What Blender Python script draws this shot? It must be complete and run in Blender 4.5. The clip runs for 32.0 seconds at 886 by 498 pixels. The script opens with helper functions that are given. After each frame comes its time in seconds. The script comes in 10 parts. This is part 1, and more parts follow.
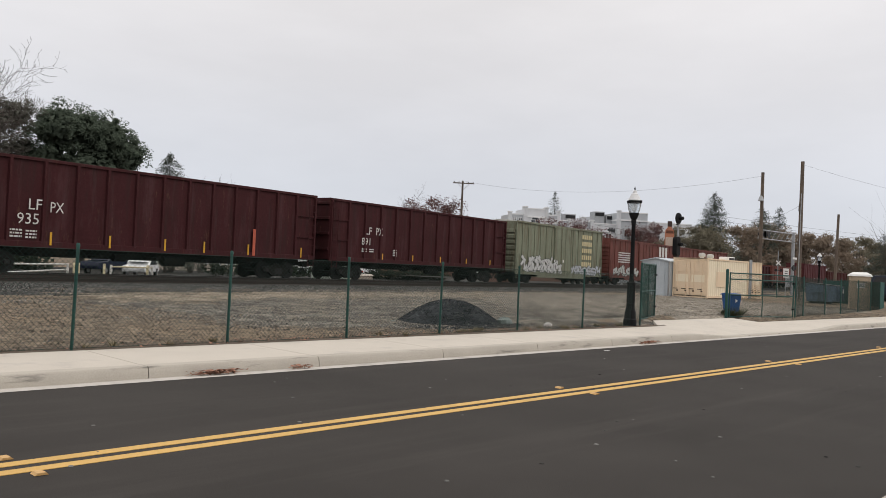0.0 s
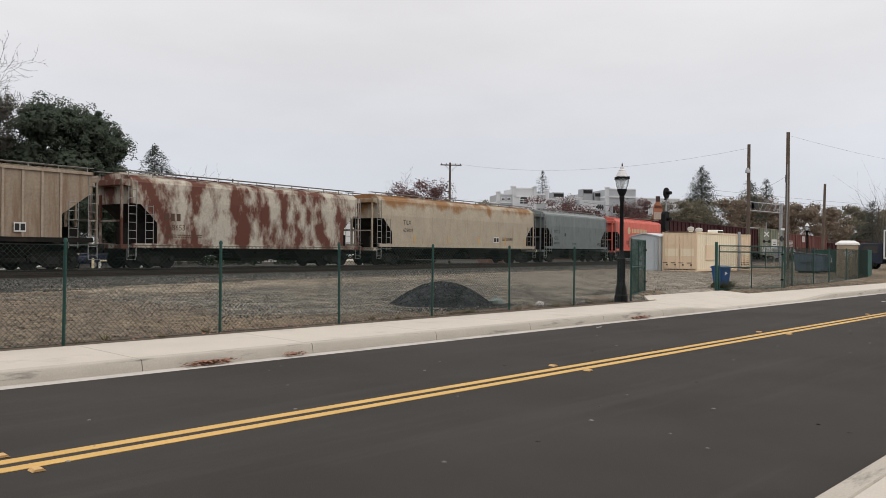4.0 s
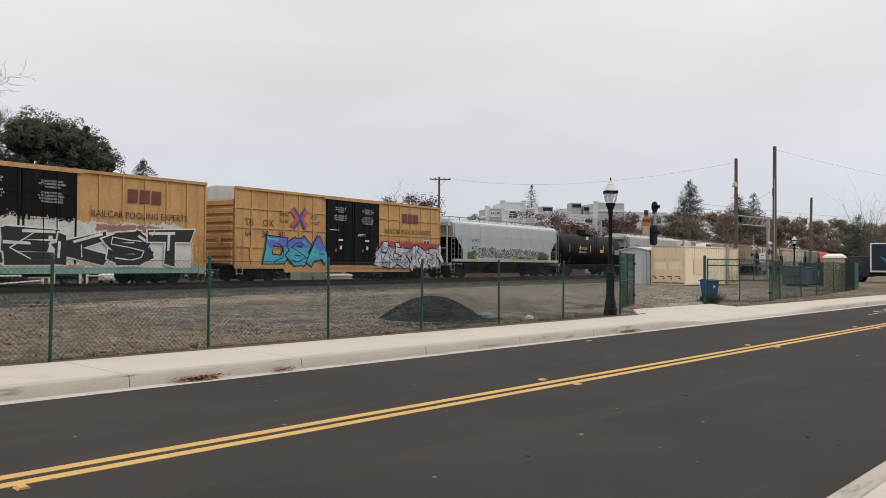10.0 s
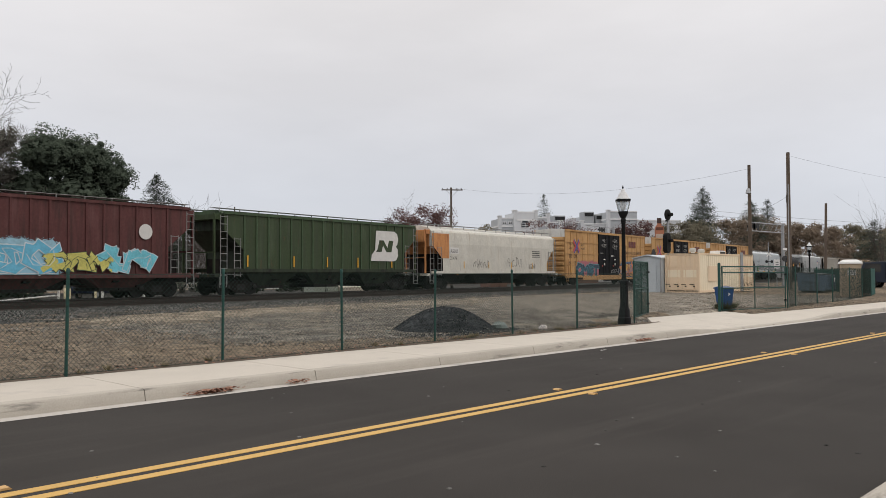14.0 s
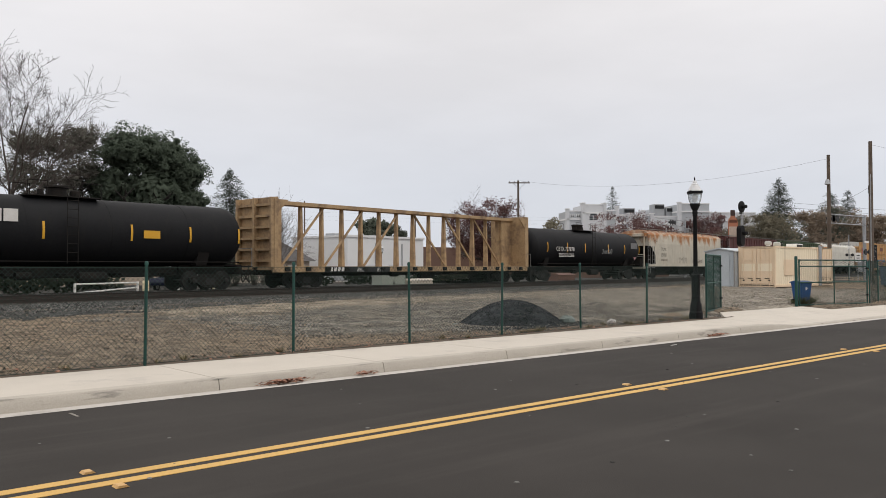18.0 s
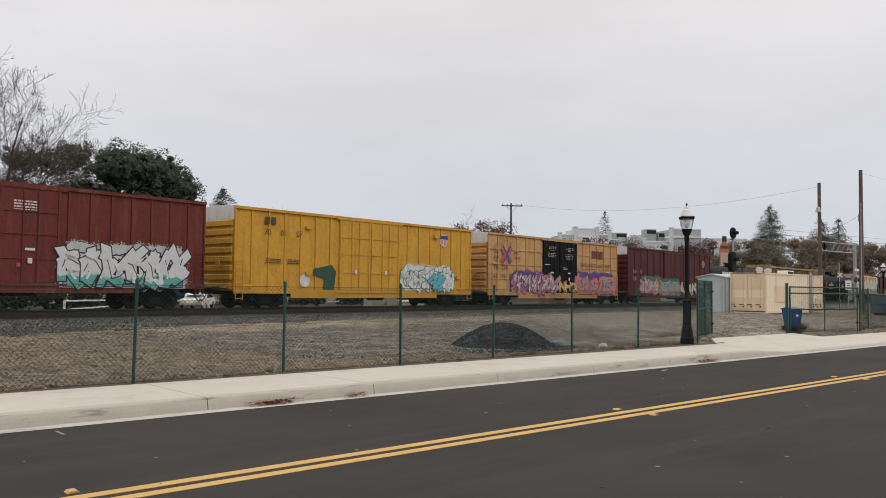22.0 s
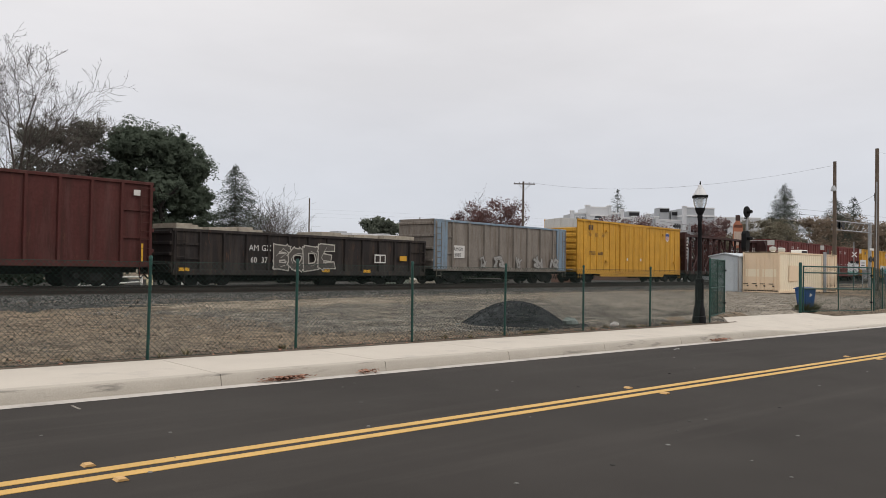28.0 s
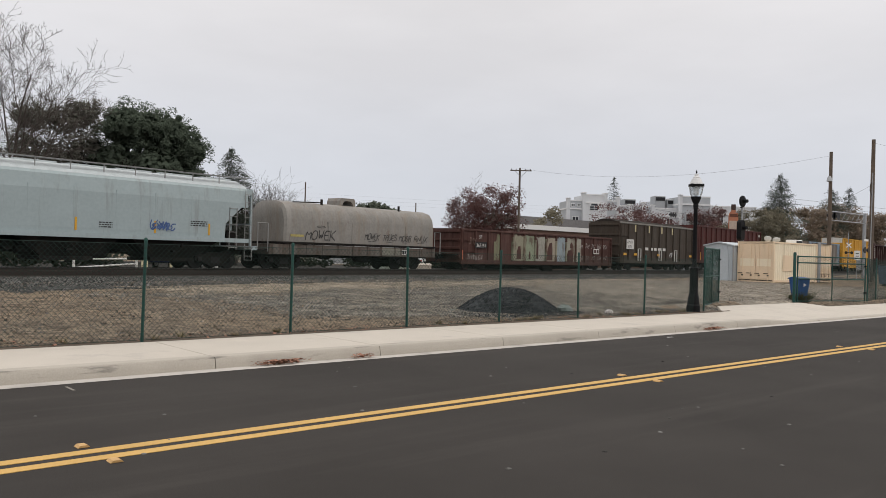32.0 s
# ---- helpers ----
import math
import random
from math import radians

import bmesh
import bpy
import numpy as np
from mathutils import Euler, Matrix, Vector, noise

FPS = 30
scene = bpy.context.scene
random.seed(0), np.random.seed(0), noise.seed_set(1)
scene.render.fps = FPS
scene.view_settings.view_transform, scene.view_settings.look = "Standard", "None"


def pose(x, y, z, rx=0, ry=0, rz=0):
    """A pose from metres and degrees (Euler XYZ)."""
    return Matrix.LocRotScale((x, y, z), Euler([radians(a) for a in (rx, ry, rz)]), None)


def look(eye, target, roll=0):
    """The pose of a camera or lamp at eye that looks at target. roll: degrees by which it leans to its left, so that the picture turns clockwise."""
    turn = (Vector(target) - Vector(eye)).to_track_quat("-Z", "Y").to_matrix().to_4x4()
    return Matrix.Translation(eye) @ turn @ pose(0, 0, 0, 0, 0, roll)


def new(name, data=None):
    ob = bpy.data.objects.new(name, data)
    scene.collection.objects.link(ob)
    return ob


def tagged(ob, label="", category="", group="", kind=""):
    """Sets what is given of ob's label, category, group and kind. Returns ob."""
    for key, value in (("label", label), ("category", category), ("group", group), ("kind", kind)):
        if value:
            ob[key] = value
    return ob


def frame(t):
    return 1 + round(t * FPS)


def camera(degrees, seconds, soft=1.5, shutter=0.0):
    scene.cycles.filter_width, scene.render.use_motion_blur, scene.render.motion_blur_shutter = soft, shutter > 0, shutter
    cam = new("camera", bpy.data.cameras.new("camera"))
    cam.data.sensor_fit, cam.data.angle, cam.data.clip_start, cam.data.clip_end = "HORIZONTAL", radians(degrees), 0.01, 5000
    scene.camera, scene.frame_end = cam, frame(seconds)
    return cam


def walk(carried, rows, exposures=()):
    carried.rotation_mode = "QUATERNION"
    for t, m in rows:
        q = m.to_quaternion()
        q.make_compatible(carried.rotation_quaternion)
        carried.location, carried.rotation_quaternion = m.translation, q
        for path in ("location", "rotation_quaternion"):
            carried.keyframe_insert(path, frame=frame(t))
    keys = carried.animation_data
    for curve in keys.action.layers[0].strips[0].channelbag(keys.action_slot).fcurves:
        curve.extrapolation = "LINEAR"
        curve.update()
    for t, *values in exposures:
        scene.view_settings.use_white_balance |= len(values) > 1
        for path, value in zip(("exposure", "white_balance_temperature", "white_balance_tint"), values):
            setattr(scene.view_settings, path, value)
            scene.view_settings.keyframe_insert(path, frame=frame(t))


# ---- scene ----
cam = camera(57.28, 32.0, soft=0.75)
EYE = 1.65
# a hand-held camera that stands on one spot: seconds, pitch, roll, yaw
TURNS = [
    (0, 91.298, -2.524, -45.769), (0.5, 90.993, -2.695, -45.909), (1, 90.793, -1.845, -46.028),
    (1.5, 90.744, -0.678, -46.24), (2, 90.57, -0.267, -46.476), (2.5, 90.137, -0.188, -46.241),
    (4.5, 90.106, -0.628, -46.512), (5, 90.237, -0.578, -46.525), (5.5, 90.194, -0.668, -46.529),
    (6, 90.252, -0.87, -46.504), (6.5, 90.453, -1.301, -46.496), (7, 90.757, -1.408, -46.59),
    (7.5, 90.864, -0.793, -46.458), (8, 90.766, -0.441, -46.028), (8.5, 91.025, -0.741, -46.456),
    (9, 91.139, -0.765, -46.757), (9.5, 91.131, -0.44, -46.896), (10, 91.087, -0.405, -47.211),
    (10.5, 91.223, -0.527, -47.342), (11, 91.318, -0.604, -47.546), (11.5, 91.507, -0.469, -47.59),
    (12, 91.837, -0.408, -47.261), (12.5, 91.683, -0.433, -46.802), (13, 91.501, -0.101, -46.274),
    (13.5, 91.646, 0.204, -46.129), (15.5, 92.262, 0.052, -46.88), (16, 92.41, 0.315, -45.725),
    (16.5, 91.989, 0.354, -42.407), (17, 91.343, 0.119, -41.093), (17.5, 91.254, 0.172, -41.249),
    (18, 91.372, 0.165, -41.579), (18.5, 91.471, 0.252, -41.842), (19, 91.342, 0.348, -41.626),
    (19.5, 91.181, 0.317, -41.392), (20, 91.282, 0.308, -41.593), (20.5, 90.906, 0.026, -41.187),
    (21, 90.671, -0.542, -41.18), (21.5, 91.81, -0.669, -41.756), (22, 92.912, -0.653, -42.15),
    (22.5, 93.35, -0.805, -42.617), (23, 93.666, -0.793, -43.072), (23.5, 93.871, -0.794, -43.488),
    (24, 93.802, -0.967, -43.839), (24.5, 93.603, -1.078, -44.202), (25, 93.146, -1.039, -44.431),
    (25.5, 92.806, -1.027, -44.293), (27.5, 92.095, -0.942, -43.553), (28, 91.35, -0.882, -41.321),
    (28.5, 90.588, -0.308, -39.46), (29, 90.241, -0.054, -39.957), (29.5, 90.172, -0.543, -40.59),
    (30, 90.261, -1.398, -41.67), (30.5, 90.024, -1.92, -42.738), (31, 89.835, -1.917, -43.129),
    (31.5, 89.819, -1.548, -42.315), (32, 90.348, -1.563, -41.641),
]
walk(cam, [(t, pose(0, 0, EYE, rx, ry, rz)) for t, rx, ry, rz in TURNS],
     [(0, 0.0), (10, 0.0), (12, -0.08), (15, -0.02), (19, 0.05), (21, 0.0), (24, -0.16), (26, -0.12), (28, -0.02), (31, 0.04), (32, -0.04)])

# ---- light ----
world = bpy.data.worlds.new("overcast")
scene.world = world
world.use_nodes = True
WN, WL = world.node_tree.nodes, world.node_tree.links
WN.clear()


def wnode(kind, **values):
    n = WN.new(kind)
    for key, value in values.items():
        n.inputs[key.replace("_", " ")].default_value = value
    return n


# a bright cloud layer, lighter overhead, with soft mottling, over a clear-sky base
w_out, w_bg = wnode("ShaderNodeOutputWorld"), wnode("ShaderNodeBackground", Strength=1.0)
w_sky = WN.new("ShaderNodeTexSky")
w_sky.sky_type, w_sky.sun_disc = "NISHITA", False
w_sky.sun_elevation, w_sky.sun_rotation = radians(34), radians(146)
w_tc, w_sep = wnode("ShaderNodeTexCoord"), wnode("ShaderNodeSeparateXYZ")
w_ramp = WN.new("ShaderNodeValToRGB")
w_ramp.color_ramp.elements[0].position, w_ramp.color_ramp.elements[0].color = 0.0, (0.60, 0.625, 0.69, 1)
w_ramp.color_ramp.elements[1].position, w_ramp.color_ramp.elements[1].color = 1.0, (1.5, 1.45, 1.40, 1)
for at, c in ((0.09, (0.645, 0.66, 0.715, 1)), (0.22, (0.745, 0.73, 0.745, 1)), (0.34, (0.82, 0.79, 0.785, 1))):
    w_ramp.color_ramp.elements.new(at).color = c
w_map = wnode("ShaderNodeMapping", Scale=(1.0, 1.0, 3.2))
w_noise = wnode("ShaderNodeTexNoise", Scale=2.2, Detail=5.0, Roughness=0.55)
w_mr = wnode("ShaderNodeMapRange", From_Min=0.3, From_Max=0.7, To_Min=0.93, To_Max=1.06)
w_mul = WN.new("ShaderNodeVectorMath")
w_mul.operation = "SCALE"
w_skys = WN.new("ShaderNodeVectorMath")
w_skys.operation = "SCALE"
w_skys.inputs["Scale"].default_value = 0.01
w_add = WN.new("ShaderNodeVectorMath")
WL.new(w_tc.outputs["Generated"], w_sep.inputs[0])
WL.new(w_tc.outputs["Generated"], w_map.inputs["Vector"])
WL.new(w_map.outputs[0], w_noise.inputs["Vector"])
WL.new(w_noise.outputs["Fac"], w_mr.inputs["Value"])
WL.new(w_sep.outputs["Z"], w_ramp.inputs["Fac"])
WL.new(w_ramp.outputs["Color"], w_mul.inputs[0])
WL.new(w_mr.outputs[0], w_mul.inputs["Scale"])
WL.new(w_sky.outputs["Color"], w_skys.inputs[0])
WL.new(w_mul.outputs[0], w_add.inputs[0])
WL.new(w_skys.outputs[0], w_add.inputs[1])
WL.new(w_add.outputs[0], w_bg.inputs["Color"])
WL.new(w_bg.outputs[0], w_out.inputs["Surface"])

sun = new("sun", bpy.data.lights.new("sun", "SUN"))
sun.data.energy, sun.data.angle, sun.data.color = 0.6, radians(25), (1.0, 0.96, 0.9)
sun.matrix_world = look((0, 0, 60), (-20, 30, 15))
scene.view_settings.exposure = 0.0

# ---- materials ----
MATS = {}


def mat(name, color, rough=0.7, metal=0.0, vary=0.18, scale=3.0, fine=40.0, bump=0.15, dirt=None, dirty=0.0,
        streak=0.0, spec=0.3, dist=0.01, sharp=0.0, tall=0.12, stretch=None):
    """Paint, metal, stone or soil: a base colour with broad and fine variation, dirt patches or downward streaks, and relief."""
    if name in MATS:
        return MATS[name]
    m = bpy.data.materials.new(name)
    MATS[name] = m
    m.use_nodes = True
    nt = m.node_tree
    b = nt.nodes["Principled BSDF"]
    b.inputs["Roughness"].default_value, b.inputs["Metallic"].default_value = rough, metal
    b.inputs["Specular IOR Level"].default_value = spec

    def node(kind, **values):
        n = nt.nodes.new(kind)
        for key, value in values.items():
            n.inputs[key.replace("_", " ")].default_value = value
        return n
    tc = node("ShaderNodeTexCoord")
    n1, n2 = node("ShaderNodeTexNoise", Scale=scale, Detail=5.0, Roughness=0.6), node("ShaderNodeTexNoise", Scale=fine, Detail=3.0)
    nt.links.new(tc.outputs["Object"], n1.inputs["Vector"])
    nt.links.new(tc.outputs["Object"], n2.inputs["Vector"])
    mix = node("ShaderNodeMath")
    mix.operation = "ADD"
    nt.links.new(n1.outputs["Fac"], mix.inputs[0])
    nt.links.new(n2.outputs["Fac"], mix.inputs[1])
    rng = node("ShaderNodeMapRange", From_Min=0.65, From_Max=1.35, To_Min=1 - vary, To_Max=1 + vary)
    nt.links.new(mix.outputs[0], rng.inputs["Value"])
    sc = node("ShaderNodeVectorMath")
    sc.operation = "SCALE"
    sc.inputs[0].default_value = color
    nt.links.new(rng.outputs[0], sc.inputs["Scale"])
    col = sc.outputs[0]
    if dirt:
        mp = node("ShaderNodeMapping", Scale=stretch or ((1.0, 1.0, tall) if streak else (1.0, 1.0, 1.0)))
        n3 = node("ShaderNodeTexNoise", Scale=streak or 1.3, Detail=6.0, Roughness=0.65)
        nt.links.new(tc.outputs["Object"], mp.inputs["Vector"])
        nt.links.new(mp.outputs[0], n3.inputs["Vector"])
        r3 = node("ShaderNodeMapRange", From_Min=0.62 - 0.3 * dirty, From_Max=0.62 - 0.3 * dirty + sharp if sharp else 0.82 - 0.22 * dirty)
        nt.links.new(n3.outputs["Fac"], r3.inputs["Value"])
        mx = nt.nodes.new("ShaderNodeMix")
        mx.data_type = "RGBA"
        nt.links.new(r3.outputs[0], mx.inputs[0])
        nt.links.new(col, mx.inputs[6])
        mx.inputs[7].default_value = (*dirt, 1)
        col = mx.outputs[2]
    nt.links.new(col, b.inputs["Base Color"])
    if bump:
        bp = node("ShaderNodeBump", Strength=bump, Distance=dist)
        nt.links.new(n2.outputs["Fac"], bp.inputs["Height"])
        nt.links.new(bp.outputs[0], b.inputs["Normal"])
    return m


def gravel(name, color, color2, cell=0.07, contrast=0.75, patch=0.35, island=False, bump=1.0):
    """Loose stones: cells of uneven tone in two sizes, with broad patches of a second colour."""
    m = bpy.data.materials.new(name)
    m.use_nodes = True
    nt = m.node_tree
    b = nt.nodes["Principled BSDF"]
    b.inputs["Roughness"].default_value, b.inputs["Specular IOR Level"].default_value = 0.93, 0.15

    def node(kind, **values):
        n = nt.nodes.new(kind)
        for key, value in values.items():
            n.inputs[key.replace("_", " ")].default_value = value
        return n
    tc = node("ShaderNodeTexCoord")
    big = node("ShaderNodeTexNoise", Scale=patch, Detail=6.0, Roughness=0.6)
    nt.links.new(tc.outputs["Object"], big.inputs["Vector"])
    br = node("ShaderNodeMapRange", From_Min=0.42, From_Max=0.58)
    nt.links.new(big.outputs["Fac"], br.inputs["Value"])
    mx = nt.nodes.new("ShaderNodeMix")
    mx.data_type = "RGBA"
    mx.inputs[6].default_value, mx.inputs[7].default_value = (*color, 1), (*color2, 1)
    nt.links.new(br.outputs[0], mx.inputs[0])
    if island:
        geo = nt.nodes.new("ShaderNodeNewGeometry")
        tone = geo.outputs["Random Per Island"]
    else:
        v1, v2 = node("ShaderNodeTexVoronoi", Scale=1 / cell), node("ShaderNodeTexVoronoi", Scale=0.41 / cell)
        nt.links.new(tc.outputs["Object"], v1.inputs["Vector"])
        nt.links.new(tc.outputs["Object"], v2.inputs["Vector"])
        s1_, s2_ = node("ShaderNodeSeparateColor"), node("ShaderNodeSeparateColor")
        nt.links.new(v1.outputs["Color"], s1_.inputs[0])
        nt.links.new(v2.outputs["Color"], s2_.inputs[0])
        av = node("ShaderNodeMath")
        av.operation = "MULTIPLY_ADD"
        av.inputs[1].default_value = 0.6
        nt.links.new(s1_.outputs[0], av.inputs[0])
        hv = node("ShaderNodeMath")
        hv.operation = "MULTIPLY"
        hv.inputs[1].default_value = 0.4
        nt.links.new(s2_.outputs[1], hv.inputs[0])
        nt.links.new(hv.outputs[0], av.inputs[2])
        tone = av.outputs[0]
        bp = node("ShaderNodeBump", Strength=bump, Distance=cell * 0.5)
        bp.invert = True
        nt.links.new(v1.outputs["Distance"], bp.inputs["Height"])
        nt.links.new(bp.outputs[0], b.inputs["Normal"])
    tr = node("ShaderNodeMapRange", To_Min=1 - contrast, To_Max=1 + contrast)
    nt.links.new(tone, tr.inputs["Value"])
    sc = node("ShaderNodeVectorMath")
    sc.operation = "SCALE"
    mot, mr = node("ShaderNodeTexNoise", Scale=2.2, Detail=5.0, Roughness=0.65), node("ShaderNodeMapRange", From_Min=0.35, From_Max=0.65, To_Min=0.72, To_Max=1.28)
    mul = node("ShaderNodeMath")
    mul.operation = "MULTIPLY"
    nt.links.new(tc.outputs["Object"], mot.inputs["Vector"])
    nt.links.new(mot.outputs["Fac"], mr.inputs["Value"])
    nt.links.new(mr.outputs[0], mul.inputs[0])
    nt.links.new(tr.outputs[0], mul.inputs[1])
    nt.links.new(mx.outputs[2], sc.inputs[0])
    nt.links.new(mul.outputs[0], sc.inputs["Scale"])
    nt.links.new(sc.outputs[0], b.inputs["Base Color"])
    return m


def paint(name, color, dirt=(0.09, 0.065, 0.05), dirty=0.35, rough=0.6, vary=0.12):
    """Weathered rolling-stock paint: grime that ran down, broad fading, and small chips of rust."""
    if name in MATS:
        return MATS[name]
    m = mat(name, color, rough, 0.0, vary * 1.1 + 0.04, 0.9, 9.0, 0.05, dirt, dirty + 0.12, 2.6, 0.14)
    nt = m.node_tree
    b = nt.nodes["Principled BSDF"]
    base = b.inputs["Base Color"].links[0].from_socket

    def layer(under, scale, stretch, low, high, tint, strength):
        tc, mp, nz, rng, mx = (nt.nodes.new("ShaderNode" + k) for k in ("TexCoord", "Mapping", "TexNoise", "MapRange", "Mix"))
        mp.inputs["Scale"].default_value = stretch
        nz.inputs["Scale"].default_value, nz.inputs["Detail"].default_value, nz.inputs["Roughness"].default_value = scale, 8.0, 0.7
        rng.inputs["From Min"].default_value, rng.inputs["From Max"].default_value, rng.inputs["To Max"].default_value = low, high, strength
        mx.data_type = "RGBA"
        mx.inputs[7].default_value = (*tint, 1)
        nt.links.new(tc.outputs["Object"], mp.inputs["Vector"])
        nt.links.new(mp.outputs[0], nz.inputs["Vector"])
        nt.links.new(nz.outputs["Fac"], rng.inputs["Value"])
        nt.links.new(rng.outputs[0], mx.inputs[0])
        nt.links.new(under, mx.inputs[6])
        return mx.outputs[2]
    pale = tuple(min(0.7, c * 1.35 + 0.035) for c in color)
    worn = 1.0 if max(color) < 0.3 else 0.5
    col = layer(base, 1.1, (1.6, 1.0, 0.22), 0.52, 0.72, pale, 0.45 * worn)                      # faded upright smears
    col = layer(col, 2.4, (1.5, 1.0, 0.35), 0.60, 0.68, (0.115, 0.058, 0.036), 0.55 * worn)      # rust
    nt.links.new(col, b.inputs["Base Color"])
    return m


def foliage(name, color, vary=0.3, through_=0.5):
    """Leaves: matt, varied in tone, and letting some light through."""
    m = mat(name, color, 0.85, 0, vary, 0.7, 6, 0.0, None, 0, 0, 0.1)
    nt = m.node_tree
    b, out = nt.nodes["Principled BSDF"], nt.nodes["Material Output"]
    tl, mx = nt.nodes.new("ShaderNodeBsdfTranslucent"), nt.nodes.new("ShaderNodeMixShader")
    mx.inputs[0].default_value = through_
    nt.links.new(b.inputs["Base Color"].links[0].from_socket, tl.inputs["Color"])
    nt.links.new(b.outputs[0], mx.inputs[1])
    nt.links.new(tl.outputs[0], mx.inputs[2])
    nt.links.new(mx.outputs[0], out.inputs["Surface"])
    return m


GLASS = bpy.data.materials.new("clear_glass")
GLASS.use_nodes = True
GLASS.node_tree.nodes["Principled BSDF"].inputs["Transmission Weight"].default_value = 0.92
GLASS.node_tree.nodes["Principled BSDF"].inputs["Roughness"].default_value = 0.08
GLASS.node_tree.nodes["Principled BSDF"].inputs["IOR"].default_value = 1.2
GLASS.node_tree.nodes["Principled BSDF"].inputs["Base Color"].default_value = (0.9, 0.93, 0.95, 1)

ASPHALT = mat("asphalt", (0.0428, 0.0389, 0.0356), 0.92, 0, 0.26, 0.35, 90, 0.35, (0.058, 0.0525, 0.048), 0.35, 0, 0.10, 0.004, stretch=(0.07, 0.9, 1.0))
CONCRETE = mat("pale_concrete", (0.51, 0.465, 0.405), 0.9, 0, 0.09, 0.8, 60, 0.25, (0.38, 0.35, 0.32), 0.15)
KERB = mat("kerb_concrete", (0.415, 0.378, 0.325), 0.9, 0, 0.10, 1.5, 50, 0.3, (0.17, 0.157, 0.138), 0.11, 0, 0.3, 0.01, 0.12, stretch=(0.7, 3.0, 4.5))
GUTTER = mat("gutter_concrete", (0.46, 0.43, 0.395), 0.9, 0, 0.12, 1.2, 50, 0.3, (0.26, 0.24, 0.22), 0.3)
YELLOW = mat("road_yellow", (0.56, 0.345, 0.105), 0.7, 0, 0.12, 2.0, 80, 0.2, (0.34, 0.22, 0.08), 0.15)
WHITELINE = mat("road_white", (0.62, 0.61, 0.58), 0.7, 0, 0.1, 2.0, 80, 0.2)
MARKER = mat("amber_marker", (0.56, 0.34, 0.13), 0.5, 0, 0.2, 9, 60, 0.1, (0.20, 0.11, 0.05), 0.4)
DIRT = gravel("tan_dirt", (0.187, 0.144, 0.101), (0.140, 0.113, 0.084), 0.055, 0.72, 0.28)
GREYSPREAD = gravel("grey_gravel_spread", (0.150, 0.139, 0.119), (0.190, 0.166, 0.131), 0.055, 0.8, 0.5)
MIDSTONE = gravel("mid_grey_stone", (0.150, 0.143, 0.131), (0.130, 0.122, 0.108), 0.05, 0.75, 0.6, True)
PALESTONE = gravel("pale_grey_stone", (0.205, 0.190, 0.168), (0.175, 0.160, 0.138), 0.05, 0.6, 0.6, True)
CLOD = gravel("dark_clod", (0.060, 0.052, 0.042), (0.085, 0.070, 0.052), 0.05, 0.6, 0.6, True)
PALEGRAVEL = gravel("pale_gravel", (0.245, 0.216, 0.175), (0.190, 0.170, 0.140), 0.05, 0.65, 0.4)
BALLAST = gravel("grey_ballast", (0.053, 0.053, 0.0505), (0.041, 0.041, 0.039), 0.12, 0.95, 0.6)
STONE = gravel("ballast_stone", (0.097, 0.095, 0.090), (0.083, 0.081, 0.076), 0.07, 0.95, 0.6, True)
TANSTONE = gravel("tan_stone", (0.165, 0.135, 0.100), (0.13, 0.112, 0.090), 0.05, 0.6, 0.6, True)
PILE = gravel("dark_gravel", (0.023, 0.0245, 0.027), (0.033, 0.035, 0.038), 0.05, 0.9, 2.0, False, 1.0)
PILESTONE = gravel("dark_gravel_stone", (0.030, 0.032, 0.035), (0.041, 0.043, 0.047), 0.05, 0.9, 2.0, True)
SOIL = mat("dark_soil", (0.125, 0.10, 0.078), 0.95, 0, 0.3, 2.0, 30, 1.0, None, 0, 0, 0.1, 0.04)
RAIL = mat("rusty_rail", (0.042, 0.032, 0.027), 0.6, 0.3, 0.2, 2, 30, 0.2)
RAILHEAD = mat("worn_rail_head", (0.22, 0.21, 0.20), 0.35, 0.8, 0.1, 2, 30, 0.05)
TIE = mat("old_timber_tie", (0.085, 0.07, 0.055), 0.95, 0, 0.3, 3, 25, 0.5)
GREENPOST = mat("green_coated_steel", (0.018, 0.068, 0.056), 0.5, 0, 0.15, 6, 50, 0.1)
WIRE = mat("green_chain_wire", (0.030, 0.050, 0.043), 0.65, 0, 0.1, 6, 50, 0.0, None, 0, 0, 0.15)
SCREEN = mat("green_screen_cloth", (0.075, 0.170, 0.145), 0.85, 0, 0.25, 2.5, 60, 0.4)
BLACKIRON = mat("black_cast_iron", (0.010, 0.010, 0.011), 0.6, 0, 0.2, 6, 60, 0.15, None, 0, 0, 0.12)
LAMPCAP = mat("pale_lamp_roof", (0.68, 0.68, 0.68), 0.5, 0, 0.08, 6, 40, 0.05)
WOODPOLE = mat("weathered_pole", (0.135, 0.105, 0.082), 0.9, 0, 0.3, 2.0, 30, 0.5, (0.07, 0.055, 0.045), 0.5, 4.0)
GALV = mat("galvanised_steel", (0.36, 0.37, 0.38), 0.5, 0.6, 0.12, 4, 40, 0.1)
CREAM = mat("cream_container", (0.78, 0.61, 0.43), 0.6, 0, 0.05, 0.8, 12, 0.06, (0.50, 0.37, 0.24), 0.08, 1.2)
CREAMPALE = mat("faded_cream", (0.84, 0.73, 0.55), 0.6, 0, 0.05, 0.8, 12, 0.06, (0.56, 0.46, 0.32), 0.08, 1.2)
SHED = mat("pale_blue_steel", (0.46, 0.50, 0.53), 0.55, 0, 0.07, 1.5, 12, 0.05)
